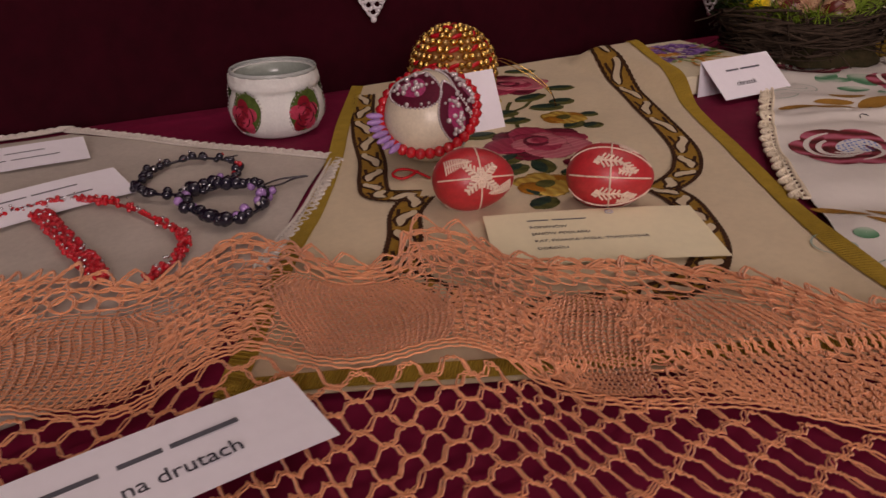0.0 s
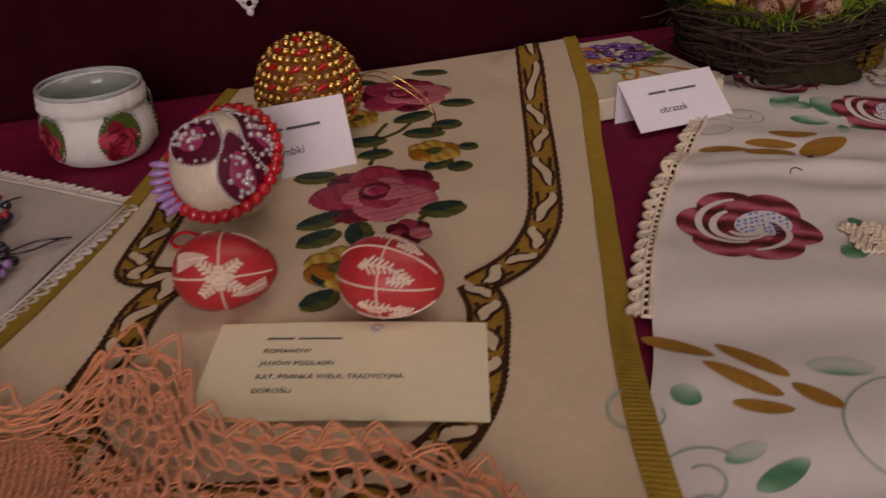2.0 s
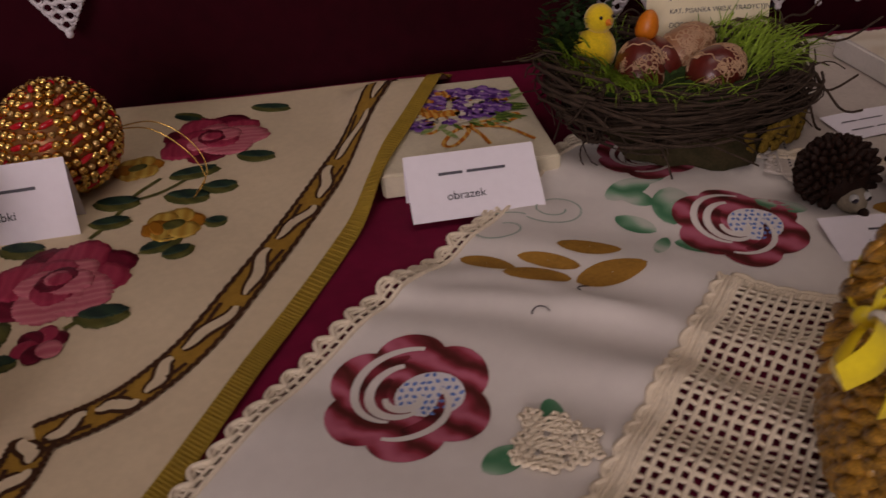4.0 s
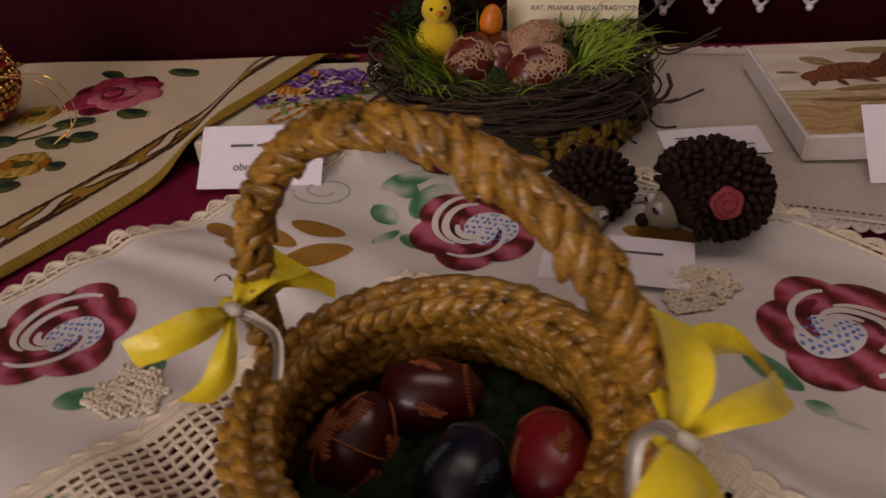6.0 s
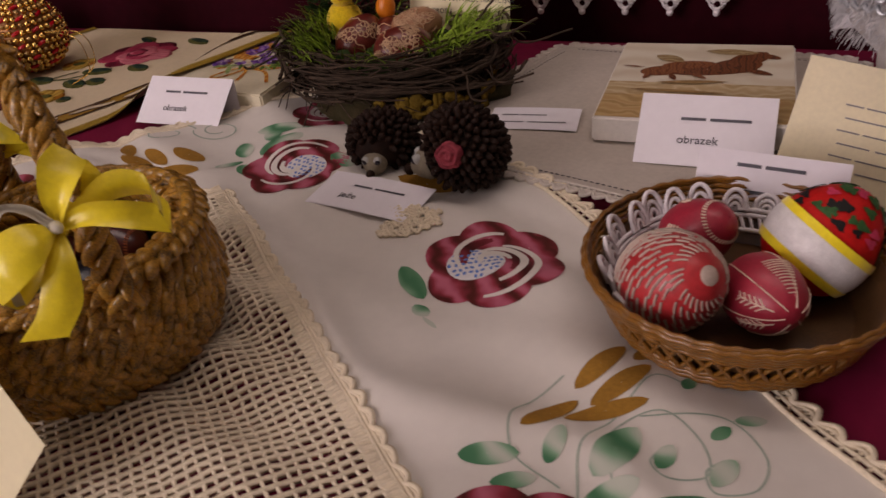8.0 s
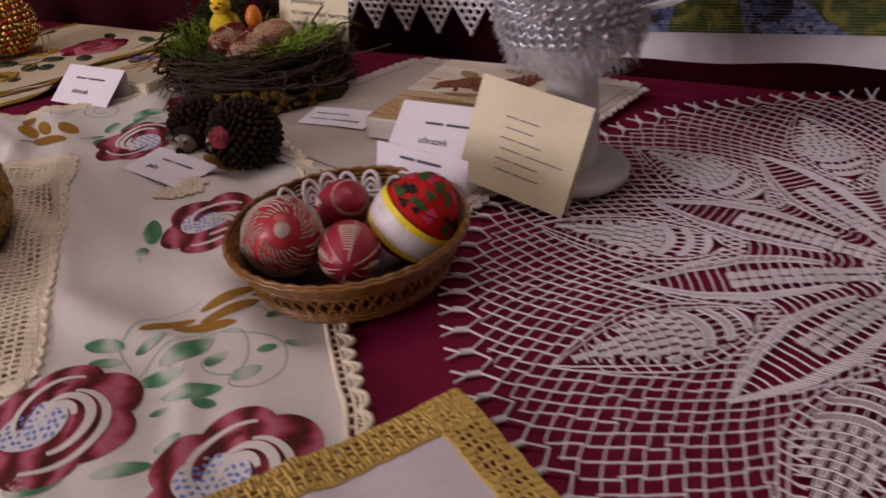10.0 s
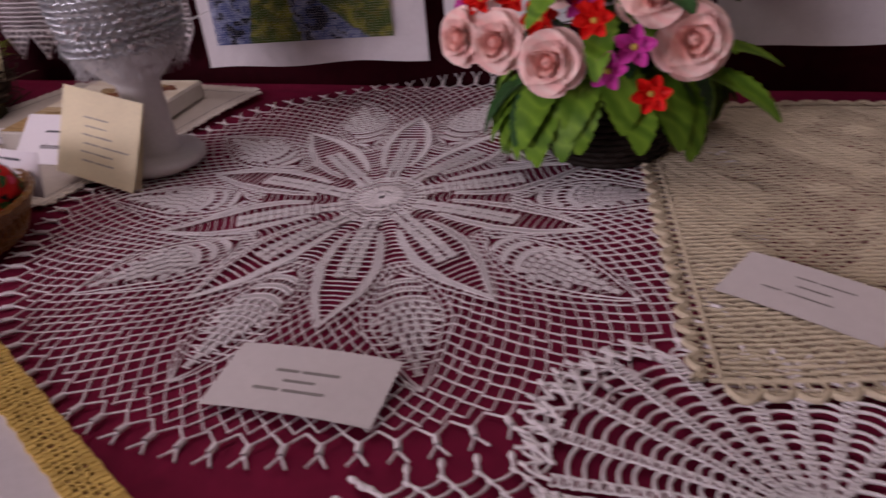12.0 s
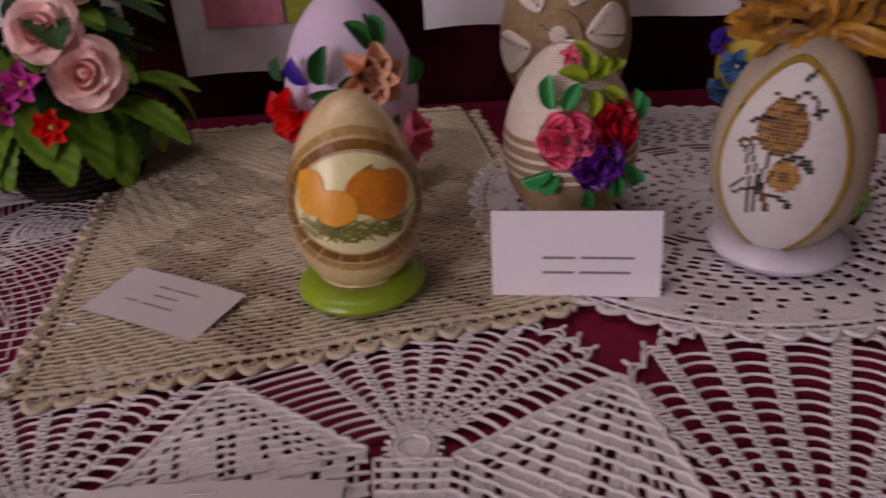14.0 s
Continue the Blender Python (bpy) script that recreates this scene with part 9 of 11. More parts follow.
# ---- wicker bowl with eggs ----
WX_, WY_, WZ_ = 1.041, -0.377, 0.0055
bowl = thing("wicker_bowl", "round varnished wicker bowl with openwork side", "bowl", (WX_, WY_, WZ_))
bowl.matrix_world = bowl.matrix_world @ Matrix.Diagonal((0.945, 0.945, 0.90, 1))
# floor of the bowl, with its shade put into the darker colour
part("base_disc", Mesh().add(*revolve([(0.0005, 0.0), (0.058, 0.0), (0.061, 0.002), (0.058, 0.004), (0.0005, 0.004)], 48)), WICKER_SHADED, bowl)
for z0, R, rr, nm in ((0.003, 0.0615, 0.0021, "lower_band"), (0.007, 0.0635, 0.0019, "lower_band"), (0.0105, 0.0650, 0.0017, "lower_band"), (0.026, 0.0715, 0.0017, "upper_band"), (0.0295, 0.0732, 0.0017, "rim_band"), (0.0325, 0.0748, 0.0017, "rim_band"), (0.0353, 0.0762, 0.0017, "rim_band"), (0.0372, 0.0752, 0.0014, "rim_band")):
    t = np.linspace(0, 2 * math.pi, 240, endpoint=False)
    wob = 0.0003 * np.sin(t * 42)
    part(nm, Mesh().add(*tube(np.stack([(R + wob) * np.cos(t), (R + wob) * np.sin(t), z0 + 0.0005 * np.cos(t * 42)], 1), rr, 6, True)), WICKER, bowl)
stake = Mesh()
n = 54
for s_ in (-1, 1):
    a = np.arange(n) * 2 * math.pi / n
    b = a + s_ * 2.2 * math.pi / n
    stake.add(*sticks(np.stack([0.0652 * np.cos(a), 0.0652 * np.sin(a), 0 * a + 0.010], 1), np.stack([0.0722 * np.cos(b), 0.0722 * np.sin(b), 0 * a + 0.0275], 1), 0.0013, 5))
part("crossed_stake", stake, WICKER, bowl, "crossed dark openwork stakes")["kind"] = "stuff"
# darker shell behind the stakes paints the shade seen through the openwork
part("inner_wall", Mesh().add(*revolve([(0.057, 0.004), (0.0625, 0.010), (0.0690, 0.026), (0.0684, 0.026), (0.0618, 0.011), (0.056, 0.0045)], 60)), WICKER_SHADED, bowl)
lace = Mesh()
n = 26
t = np.linspace(2.5 - 1.45, 2.5 + 1.45, 200)
for R, zz in ((0.0535, 0.0125), (0.0580, 0.0190), (0.0595, 0.0215)):
    lace.add(*tube(np.stack([R * np.cos(t), R * np.sin(t), zz + 0 * t], 1), 0.0013, 5))
for i in range(n):
    # a row of tall loops, each with a smaller loop inside
    a0 = i * 2 * math.pi / n + 0.04 * math.sin(i * 5.0)
    ride = 0.25 + 0.75 * max(0.0, math.cos(a0 - 2.5))
    if ride < 0.34:
        continue
    for wide, tall, r_ in ((0.0062, 0.0135 * ride, 0.0014), (0.0044, 0.0085 * ride, 0.0012), (0.0022, 0.0045 * ride, 0.0012)):
        q = np.linspace(-0.2, math.pi + 0.2, 16)
        an = a0 + wide * np.cos(q) / 0.062
        up = 0.0215 + tall * np.clip(np.sin(q), 0, 1)
        R = 0.0595 + 0.42 * (up - 0.0215) - 0.0015 * math.sin(i * 3.0)
        lace.add(*tube(np.stack([R * np.cos(an), R * np.sin(an), up], 1), r_, 5))
    for j in range(3):
        a1 = a0 + j * 2 * math.pi / n / 3
        lace.add(*sticks([(0.0535 * math.cos(a1), 0.0535 * math.sin(a1), 0.0125)], [(0.0580 * math.cos(a1 + 0.05), 0.0580 * math.sin(a1 + 0.05), 0.0190)], 0.0010))
tagged(part("lace_liner", lace, WHITE_THREAD, m=pose(WX_, WY_, WZ_)), "white lace doily lining the wicker bowl", "doily")
PINKRED = mat("raspberry_eggshell", (0.38, 0.022, 0.045), rough=0.45, var=0.15, scale=60, coat=0.15)
GREYWAX = mat("grey_straw_inlay", (0.50, 0.40, 0.34), rough=0.7, var=0.2, scale=200)


def aimed_egg(c, axis, h):
    """The pose of an egg round its middle c, its tip along axis."""
    return Matrix.Translation(c) @ Vector(axis).to_track_quat("Z", "Y").to_matrix().to_4x4() @ pose(0, 0, -h / 2)


wax_egg("large red egg wound with grey-pink swirls in bowl", aimed_egg((1.0145, -0.405, 0.0375), (0.60, -0.55, 0.58), 0.054), 0.0236, 0.054, EGG_RED, GREYWAX, "swirl", 3)
wax_egg("raspberry red egg with scratched wedges in the bowl", aimed_egg((1.054, -0.395, 0.0290), (0.55, -0.82, 0.16), 0.043), 0.0183, 0.043, PINKRED, WAX, "wedges", 4)
wax_egg("raspberry egg with pale fern sprigs in the bowl", aimed_egg((1.020, -0.353, 0.0320), (0.65, -0.35, 0.68), 0.044), 0.0175, 0.044, PINKRED, WAX, "sprigs", 5)
be = Egg(0.0252, 0.056)
bigegg = new("ribbon_egg")
bigegg.matrix_world = aimed_egg((1.0765, -0.3555, 0.0380), (0.58, 0.35, 0.73), 0.056)
tagged(bigegg, "folk egg with red floral cloth, white and yellow bands", "egg")
FOLK = mat("red_folk_cloth", (0.56, 0.012, 0.010), rough=0.6, var=0.15, scale=60)
part("cloth_cap", Mesh().add(*be.shell()), FOLK, bigegg)
WBAND = mat("white_sequin_band", (0.74, 0.72, 0.72), rough=0.35, var=0.12, scale=300, bump=0.6, bscale=900)
for z0, z1, m_, out, nm in ((0.27, 0.52, WBAND, 0.0009, "white_band"), (0.21, 0.28, RIBBON, 0.0013, "yellow_band"), (0.51, 0.58, RIBBON, 0.0013, "yellow_band")):
    zz, ll = np.linspace(z0, z1, 6), np.linspace(0, 360, 60)
    L, Z_ = np.meshgrid(ll, zz, indexing="ij")
    part(nm, Mesh().add(be.at(L.ravel(), Z_.ravel(), out), grid_faces(60, 6)[:, ::-1]), m_, bigegg)
FLG = mat("folk_leaf_green", (0.03, 0.10, 0.03), rough=0.6, var=0.3)
FLB = mat("folk_black", (0.015, 0.012, 0.012), rough=0.6)
FLP = mat("folk_rose_pink", (0.62, 0.05, 0.12), rough=0.6, var=0.3, scale=200)
for k in range(30):
    # posies: black ground sprays, green leaves on them, a pink rose head here and there
    me = Mesh()
    lon0, zc0 = (k % 10) * 36 + 10 * (k // 10), (0.66, 0.78, 0.92)[k // 10]
    kind = (FLB, FLG, FLG, FLP)[rnd.choice((0, 1, 2, 3, 0, 1))]
    for q in range(3 if kind is not FLP else 1):
        lon, zc = lon0 + rnd.uniform(-13, 13), zc0 + rnd.uniform(-0.05, 0.05)
        t = np.linspace(0, 2 * math.pi, 10, endpoint=False)
        wob = 1 + 0.35 * np.sin(3 * t + k)
        be.patch(me, lon + (9 if kind is FLP else rnd.uniform(5, 9)) * wob * np.cos(t) / max(0.35, math.sin(math.acos(1 - 2 * min(zc, 0.97)))), zc + 0.032 * wob * np.sin(t), 2, 0.0005 + 0.0002 * (kind is FLG))
    part("folk_motif", me, kind, bigegg)

# ---- white bust with silver cap: statue stays one mesh ----
BUST = mat("white_plaster_bust", (0.66, 0.64, 0.64), rough=0.32, var=0.06, scale=40, bump=0.12, bscale=300)
prof = [(0.0005, 0.0), (0.038, 0.0), (0.0405, 0.002), (0.0405, 0.007), (0.038, 0.010), (0.0215, 0.0112), (0.0198, 0.013), (0.0188, 0.018), (0.0184, 0.030), (0.0180, 0.048), (0.0175, 0.064), (0.0185, 0.074), (0.026, 0.081), (0.036, 0.092), (0.042, 0.106), (0.045, 0.124), (0.046, 0.146), (0.043, 0.168), (0.034, 0.188), (0.018, 0.198), (0.0005, 0.201)]
tagged(part("display_bust", Mesh().add(*revolve(prof, 48)), BUST, m=pose(1.117, -0.2125, 0.005)), "white plaster display head on a round base", "statue")
cap = thing("crochet_hat", "silvery crocheted cap with pearls and white feather trim", "cap", (1.117, -0.2125, 0.118))
SILK_S = mat("silver_lurex_thread", (0.55, 0.58, 0.62), rough=0.3, metal=0.6, var=0.3, scale=400)
FEATH = mat("white_feather", (0.70, 0.70, 0.72), rough=0.9, var=0.08)
for k in range(17):
    zz = -0.004 + k * 0.0060
    R = np.interp(zz + 0.105, [0.11, 0.128, 0.148, 0.170, 0.188, 0.2], [0.048, 0.051, 0.052, 0.048, 0.036, 0.02]) + 0.0015
    t = np.linspace(0, 2 * math.pi, 160, endpoint=False)
    part("crochet_round", Mesh().add(*tube(np.stack([(R - 0.003 + 0.0012 * np.sin(t * 40 + k)) * np.cos(t), (R + 0.0012 * np.sin(t * 40 + k)) * np.sin(t), zz + 0.0018 * np.cos(t * 40 + k * 2)], 1), 0.0015, 5, True)), SILK_S, cap)
a = rng.uniform(0, 2 * math.pi, 60)
zz = rng.uniform(0.000, 0.05, 60)
p = np.stack([0.0515 * np.cos(a), 0.0515 * np.sin(a), zz], 1)
part("pearl", Mesh().add(*many(*ball(0.0021, 10, 8), frames_at(p, p * (1, 1, 0)))), PEARL, cap)["kind"] = "stuff"
fe = Mesh()
for i in range(1500):
    a0 = rnd.uniform(0, 2 * math.pi)
    l, z0 = rnd.uniform(0.005, 0.010), rnd.uniform(-0.024, 0.006)
    t = np.linspace(0, 1, 5)[:, None]
    d = np.array([math.cos(a0 + rnd.uniform(-0.8, 0.8)), math.sin(a0 + rnd.uniform(-0.8, 0.8)), rnd.uniform(-0.9, 0.2)])
    fe.add(*tube(np.array([np.interp(z0, [-0.02, 0.0, 0.012], [0.040, 0.046, 0.047]) * math.cos(a0), np.interp(z0, [-0.02, 0.0, 0.012], [0.040, 0.046, 0.047]) * math.sin(a0), z0]) + d * l * t * 0.55 + np.array([0, 0, -0.004]) * t**2, np.linspace(0.0004, 0.0001, 5), 3))
part("feather_trim", fe, FEATH, cap, "soft white feather trim")["kind"] = "stuff"
fl = Mesh()
for k in range(3):
    c, d = np.array([0.046, -0.012 + 0.012 * k, 0.012 - 0.004 * k]), np.array([1.0, -0.3 + 0.3 * k, 0.2])
    v, f = plate(leaf_outline(0, 0, 0.030, 0.016, 0, 12), lambda x, y: 0.12 * x, 0, 2)
    m = np.array(Matrix.Translation(c) @ Vector(d).to_track_quat("X", "Z").to_matrix().to_4x4())
    fl.add(v @ m[:3, :3].T + m[:3, 3], f)
part("feather_tuft", fl, FEATH, cap)

# ---- things hung on the curtain ----
HY = 0.016


def hanging_lace(x0, x1, z0, z1, tips):
    """A white lace piece with long pointed scallops."""
    me = Mesh()
    n = int((x1 - x0) / 0.0055)
    m_ = int((z1 - z0) / 0.0055)
    i, j = np.meshgrid(np.arange(n + 1), np.arange(m_ + 1), indexing="ij")
    p = np.stack([x0 + i * (x1 - x0) / n, HY + 0.001 * np.sin(i * 0.8), z0 + j * (z1 - z0) / m_], -1).astype(float)
    me.add(*sticks(p[:-1].reshape(-1, 3), p[1:].reshape(-1, 3), 0.0009))
    me.add(*sticks(p[:, :-1].reshape(-1, 3), p[:, 1:].reshape(-1, 3), 0.0009))
    w = (x1 - x0) / tips
    for k in range(tips):
        cx = x0 + (k + 0.5) * w
        # rows of looped rings that narrow to a knobbed point
        for s in range(4):
            k_ = 4 - s
            for q in range(k_):
                rx = cx + (q - (k_ - 1) / 2) * w * 0.25 * (1 - 0.05 * s)
                rz_ = z0 - 0.0038 - s * 0.0072
                t = np.linspace(0, 2 * math.pi, 12, endpoint=False)
                me.add(*tube(np.stack([rx + w * 0.10 * np.cos(t), HY - 0.001 + 0.0008 * np.sin(2 * t + q), rz_ + 0.0042 * np.sin(t)], 1), 0.0017, 5, True))
        for sd in (-1, 1):
            t = np.linspace(0, 1, 26)
            me.add(*tube(np.stack([cx + sd * (w * 0.50 * (1 - t) ** 0.85 + 0.0011 * np.abs(np.sin(t * 17))), 0 * t + HY - 0.001, z0 - 0.032 * t], 1), 0.0015, 5))
        me.add(*moved(ball(0.0034, 8, 6), pose(cx, HY - 0.001, z0 - 0.033)))
    return me


tagged(part("wall_lace", hanging_lace(0.733, 1.013, 0.062, 0.26, 7), WHITE_THREAD), "white crochet lace with pointed scallops on the curtain", "lace")
tagged(part("wall_lace", hanging_lace(0.274, 0.316, 0.099, 0.26, 1), WHITE_THREAD), "white pointed crochet lace hung on the curtain", "lace")


def wall_cloth(label, x0, x1, z0, z1, sag, material, y=HY):
    """A flat cloth pinned to the curtain, with a faintly wavy lower edge."""
    xs_, zs_ = np.linspace(x0, x1, 30), np.linspace(0, 1, 24)
    X_, T = np.meshgrid(xs_, zs_, indexing="ij")
    low = z0 + sag * (X_ - x0) / (x1 - x0) + 0.0016 * np.sin((X_ - x0) * 45)
    Z_ = low + (z1 - low) * T
    Y_ = y - 0.002 - 0.0025 * (1 - T) ** 2 * (1 + np.sin(X_ * 40))
    p = np.stack([X_, Y_, Z_], -1).reshape(-1, 3)
    f = grid_faces(30, 24)
    me = Mesh().add(p, f).add(p + (0, 0.0014, 0), f[:, ::-1])
    return tagged(part("wall_cloth", me, material), label, "wall hanging")


AIDA = mat("white_aida_cloth", (0.68, 0.65, 0.68), rough=0.9, var=0.04, scale=30, weave=0.6, bscale=900)
xst = wall_cloth("white cross-stitch cloth with a blue and green garden scene", 1.083, 1.325, 0.042, 0.26, 0.011, AIDA, -0.060)
pal = [mat("stitch_%s" % n, c, rough=0.9, var=0.25, scale=200, bump=0.6) for n, c in (("blue", (0.085, 0.11, 0.25)), ("pale_blue", (0.24, 0.28, 0.42)), ("green", (0.05, 0.085, 0.015)), ("olive", (0.13, 0.12, 0.02)), ("black", (0.010, 0.012, 0.022)), ("yellow_green", (0.24, 0.25, 0.04)))]
grid_m = Mesh()
nx_, nz_ = 84, 60
cell = 0.192 / nx_
for j in range(nz_):
    for i in range(nx_):
        x, z = 1.102 + i * cell, 0.067 + j * cell + 0.009 * i / nx_
        q = noise.noise(Vector((i * 0.5, j * 0.5, 1.7)))
        q2 = 0.8 * noise.noise(Vector((i * 0.17, j * 0.24, 9.2))) + 0.75 * q + rnd.uniform(-0.14, 0.14)
        # banks and rocks with water running between them
        bank = (abs(i - 29) < 13 - 0.25 * j) or (i - 60 > 0.2 * j + 12 - 1.5 * j) or j > 26
        rock = math.hypot(i - 49, 1.2 * (j - 9)) < 6.5 or math.hypot(i - 10, 1.3 * (j - 6)) < 5
        sl = (4 if q < 0.15 else 0) if rock else ((2 if q2 < 0.02 else 3 if q2 < 0.22 else 5) if bank else (0 if q2 < -0.02 else 1 if q2 < 0.35 else 4))
        grid_m.add([(x, -0.0685, z), (x + cell * 0.92, -0.0685, z), (x + cell * 0.92, -0.0685, z + cell * 0.92), (x, -0.0685, z + cell * 0.92)], [[0, 1, 2, 3]], sl)
part("stitched_scene", grid_m, pal, xst, "tiny cross stitches in blues and greens")["kind"] = "stuff"
wall_cloth("plain pale grey cloth pinned to the curtain", 1.342, 1.530, 0.091, 0.26, -0.010, AIDA, -0.055)
cl3 = wall_cloth("pale grey cloth with pink and lime stitched fields", 1.575, 1.740, 0.062, 0.26, 0.003, AIDA, -0.055)
PK = mat("pink_stitches", (0.55, 0.20, 0.26), rough=0.9, var=0.2, scale=120, weave=0.6, bscale=900)
LM = mat("lime_stitches", (0.30, 0.34, 0.05), rough=0.9, var=0.25, scale=120, weave=0.6, bscale=900)
for x0, x1, m_ in ((1.602, 1.669, PK), (1.671, 1.728, LM)):
    part("stitched_field", Mesh().add(*moved(box(x1 - x0, 0.0012, 0.16, 0.0004), pose((x0 + x1) / 2, -0.0628, 0.103))), m_, cl3, smooth=False)
wall_cloth("plain white sheet pinned to the burgundy curtain", 1.785, 2.052, 0.087, 0.27, -0.003, mat("white_sheet", (0.70, 0.69, 0.74), rough=0.8, var=0.03), -0.042)


# ---- artificial flowers in a dark basket pot ----
PX, PY = 1.500, -0.140
pot = thing("flower_pot", "dark woven pot filled with artificial flowers", "flower pot", (PX, PY, 0.004))
DARKPOT = mat("dark_woven_pot", (0.020, 0.013, 0.010), rough=0.6, var=0.3, scale=100, bump=0.8, bscale=300)
pm = Mesh().add(*revolve([(0.0005, 0), (0.040, 0), (0.046, 0.006), (0.054, 0.030), (0.060, 0.052), (0.058, 0.054), (0.050, 0.034), (0.0005, 0.030)], 40))
for k in range(9):
    t = np.linspace(0, 2 * math.pi, 90, endpoint=False)
    R = np.interp(0.004 + k * 0.0058, [0, 0.006, 0.03, 0.052], [0.041, 0.047, 0.055, 0.061])
    pm.add(*tube(np.stack([(R + 0.0009 * np.sin(t * 24 + k * 3.1)) * np.cos(t), (R + 0.0009 * np.sin(t * 24 + k * 3.1)) * np.sin(t), 0.004 + k * 0.0058 + 0 * t], 1), 0.0029, 6, True))
part("woven_pot", pm, DARKPOT, pot)
ROSEP = banded("pale_pink_petal", [(0.98, 0.60, 0.56), (1.0, 0.76, 0.70), (0.99, 0.68, 0.63)], 20, "DIAGONAL", rough=0.55, distortion=3, bump=0.1)
ROSEC = mat("salmon_rose_heart", (0.99, 0.52, 0.46), rough=0.55, var=0.15)
MAG = mat("magenta_petal", (0.60, 0.06, 0.36), rough=0.5, var=0.2, scale=80)
REDP = mat("scarlet_petal", (0.78, 0.020, 0.012), rough=0.5, var=0.15, scale=80)
LEAFG = banded("fabric_leaf", [(0.075, 0.19, 0.014), (0.17, 0.34, 0.030), (0.115, 0.26, 0.020)], 16, "DIAGONAL", rough=0.5, distortion=4, bump=0.2)
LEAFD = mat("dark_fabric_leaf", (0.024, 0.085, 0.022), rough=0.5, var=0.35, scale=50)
STAM = mat("yellow_stamen", (0.62, 0.50, 0.10), rough=0.6)


def dished(length, width, cup, curl, n=9, m=7, notch=0.0):
    """One petal: starts at the origin, grows along x, cupped across and curled at the tip."""
    t = np.linspace(0, 1, n)[:, None]
    k = np.linspace(-1, 1, m)[None, :]
    w = width / 2 * np.sqrt(np.clip(1 - np.abs((t - 0.58) / 0.60) ** 2.4, 0.02, 1))
    x = length * t * (1 - notch * (1 - np.abs(k)) * t**6 - 0.16 * k**2 * t**3)
    y = w * k
    z = cup * (k**2) * w * 2 + curl * length * t**2.2
    return np.stack([x + 0 * k, y, z], -1).reshape(-1, 3), grid_faces(n, m)


def rose_bloom(parent, c, aim, size):
    """A full rose: three rings of cupped petals round a wound heart."""
    q = Matrix.Translation(c) @ Vector(aim).to_track_quat("Z", "Y").to_matrix().to_4x4()
    bloom = part("rose", Mesh().add(*moved(revolve([(size * 0.02, size * 0.62), (size * 0.12, size * 0.60), (size * 0.20, size * 0.45), (size * 0.20, size * 0.2), (size * 0.05, 0)], 16), q)), ROSEC, parent, "pale pink fabric rose with salmon heart")
    for ring, (n, l, w, up_, cupv, lean, mt) in enumerate(((3, 0.62, 0.62, 78, 1.0, 0.0, ROSEC), (3, 0.80, 0.98, 68, 0.9, -0.08, ROSEC), (4, 0.92, 1.20, 52, 0.62, -0.16, ROSEP), (4, 1.04, 1.36, 33, 0.42, -0.24, ROSEP), (5, 1.10, 1.34, 14, 0.25, -0.26, ROSEP))):
        for k in range(n):
            a = k * 360 / n + ring * 31 + rnd.uniform(-8, 8)
            v, f = dished(size * l, size * w, cupv * 0.5, lean, 9, 7, 0.06)
            part("petal", Mesh().add(*moved((v, f), q @ pose(0, 0, 0, 0, 0, a) @ pose(size * 0.06, 0, size * 0.04) @ pose(0, 0, 0, 0, -up_, 0))), mt, bloom)
    v = np.array([(size * 0.13 * (1 - t) * math.cos(t * 14), size * 0.13 * (1 - t) * math.sin(t * 14), size * (0.50 + 0.14 * t)) for t in np.linspace(0, 1, 40)])
    part("heart_coil", Mesh().add(*moved(tube(v, size * 0.035, 6), q)), ROSEC, bloom)
    return bloom


def star_flower(parent, c, aim, size, material, lab):
    q = Matrix.Translation(c) @ Vector(aim).to_track_quat("Z", "Y").to_matrix().to_4x4()
    fl_ = part("small_flower", Mesh().add(*moved(ball(size * 0.16, 8, 6), q @ pose(0, 0, size * 0.12))), STAM, parent, lab)
    for k in range(6 if material is REDP else 5):
        n = 6 if material is REDP else 5
        v, f = dished(size, size * 0.62, 0.5, 0.05, 7, 5)
        part("petal", Mesh().add(*moved((v, f), q @ pose(0, 0, 0, 0, 0, k * 360 / n + 10) @ pose(0, 0, 0, 0, -22, 0))), material, fl_)
    return fl_


roses = [((1.472, -0.222, 0.100), (-0.15, -0.95, 0.25), 0.0215), ((1.433, -0.208, 0.110), (-0.25, -0.95, 0.2), 0.0205), ((1.406, -0.200, 0.111), (-0.5, -0.85, 0.2), 0.0195), ((1.560, -0.200, 0.108), (0.2, -0.95, 0.3), 0.0235),
         ((1.537, -0.195, 0.136), (0.05, -0.85, 0.5), 0.024), ((1.470, -0.175, 0.150), (-0.2, -0.85, 0.5), 0.024), ((1.545, -0.15, 0.165), (0.2, -0.6, 0.8), 0.024), ((1.425, -0.16, 0.145), (-0.5, -0.7, 0.5), 0.022)]
for c, aim, s in roses:
    rose_bloom(pot, Vector(c) - Vector((PX, PY, 0.004)), aim, s)
RL, ML = "scarlet fabric star flower", "magenta fabric star flower"
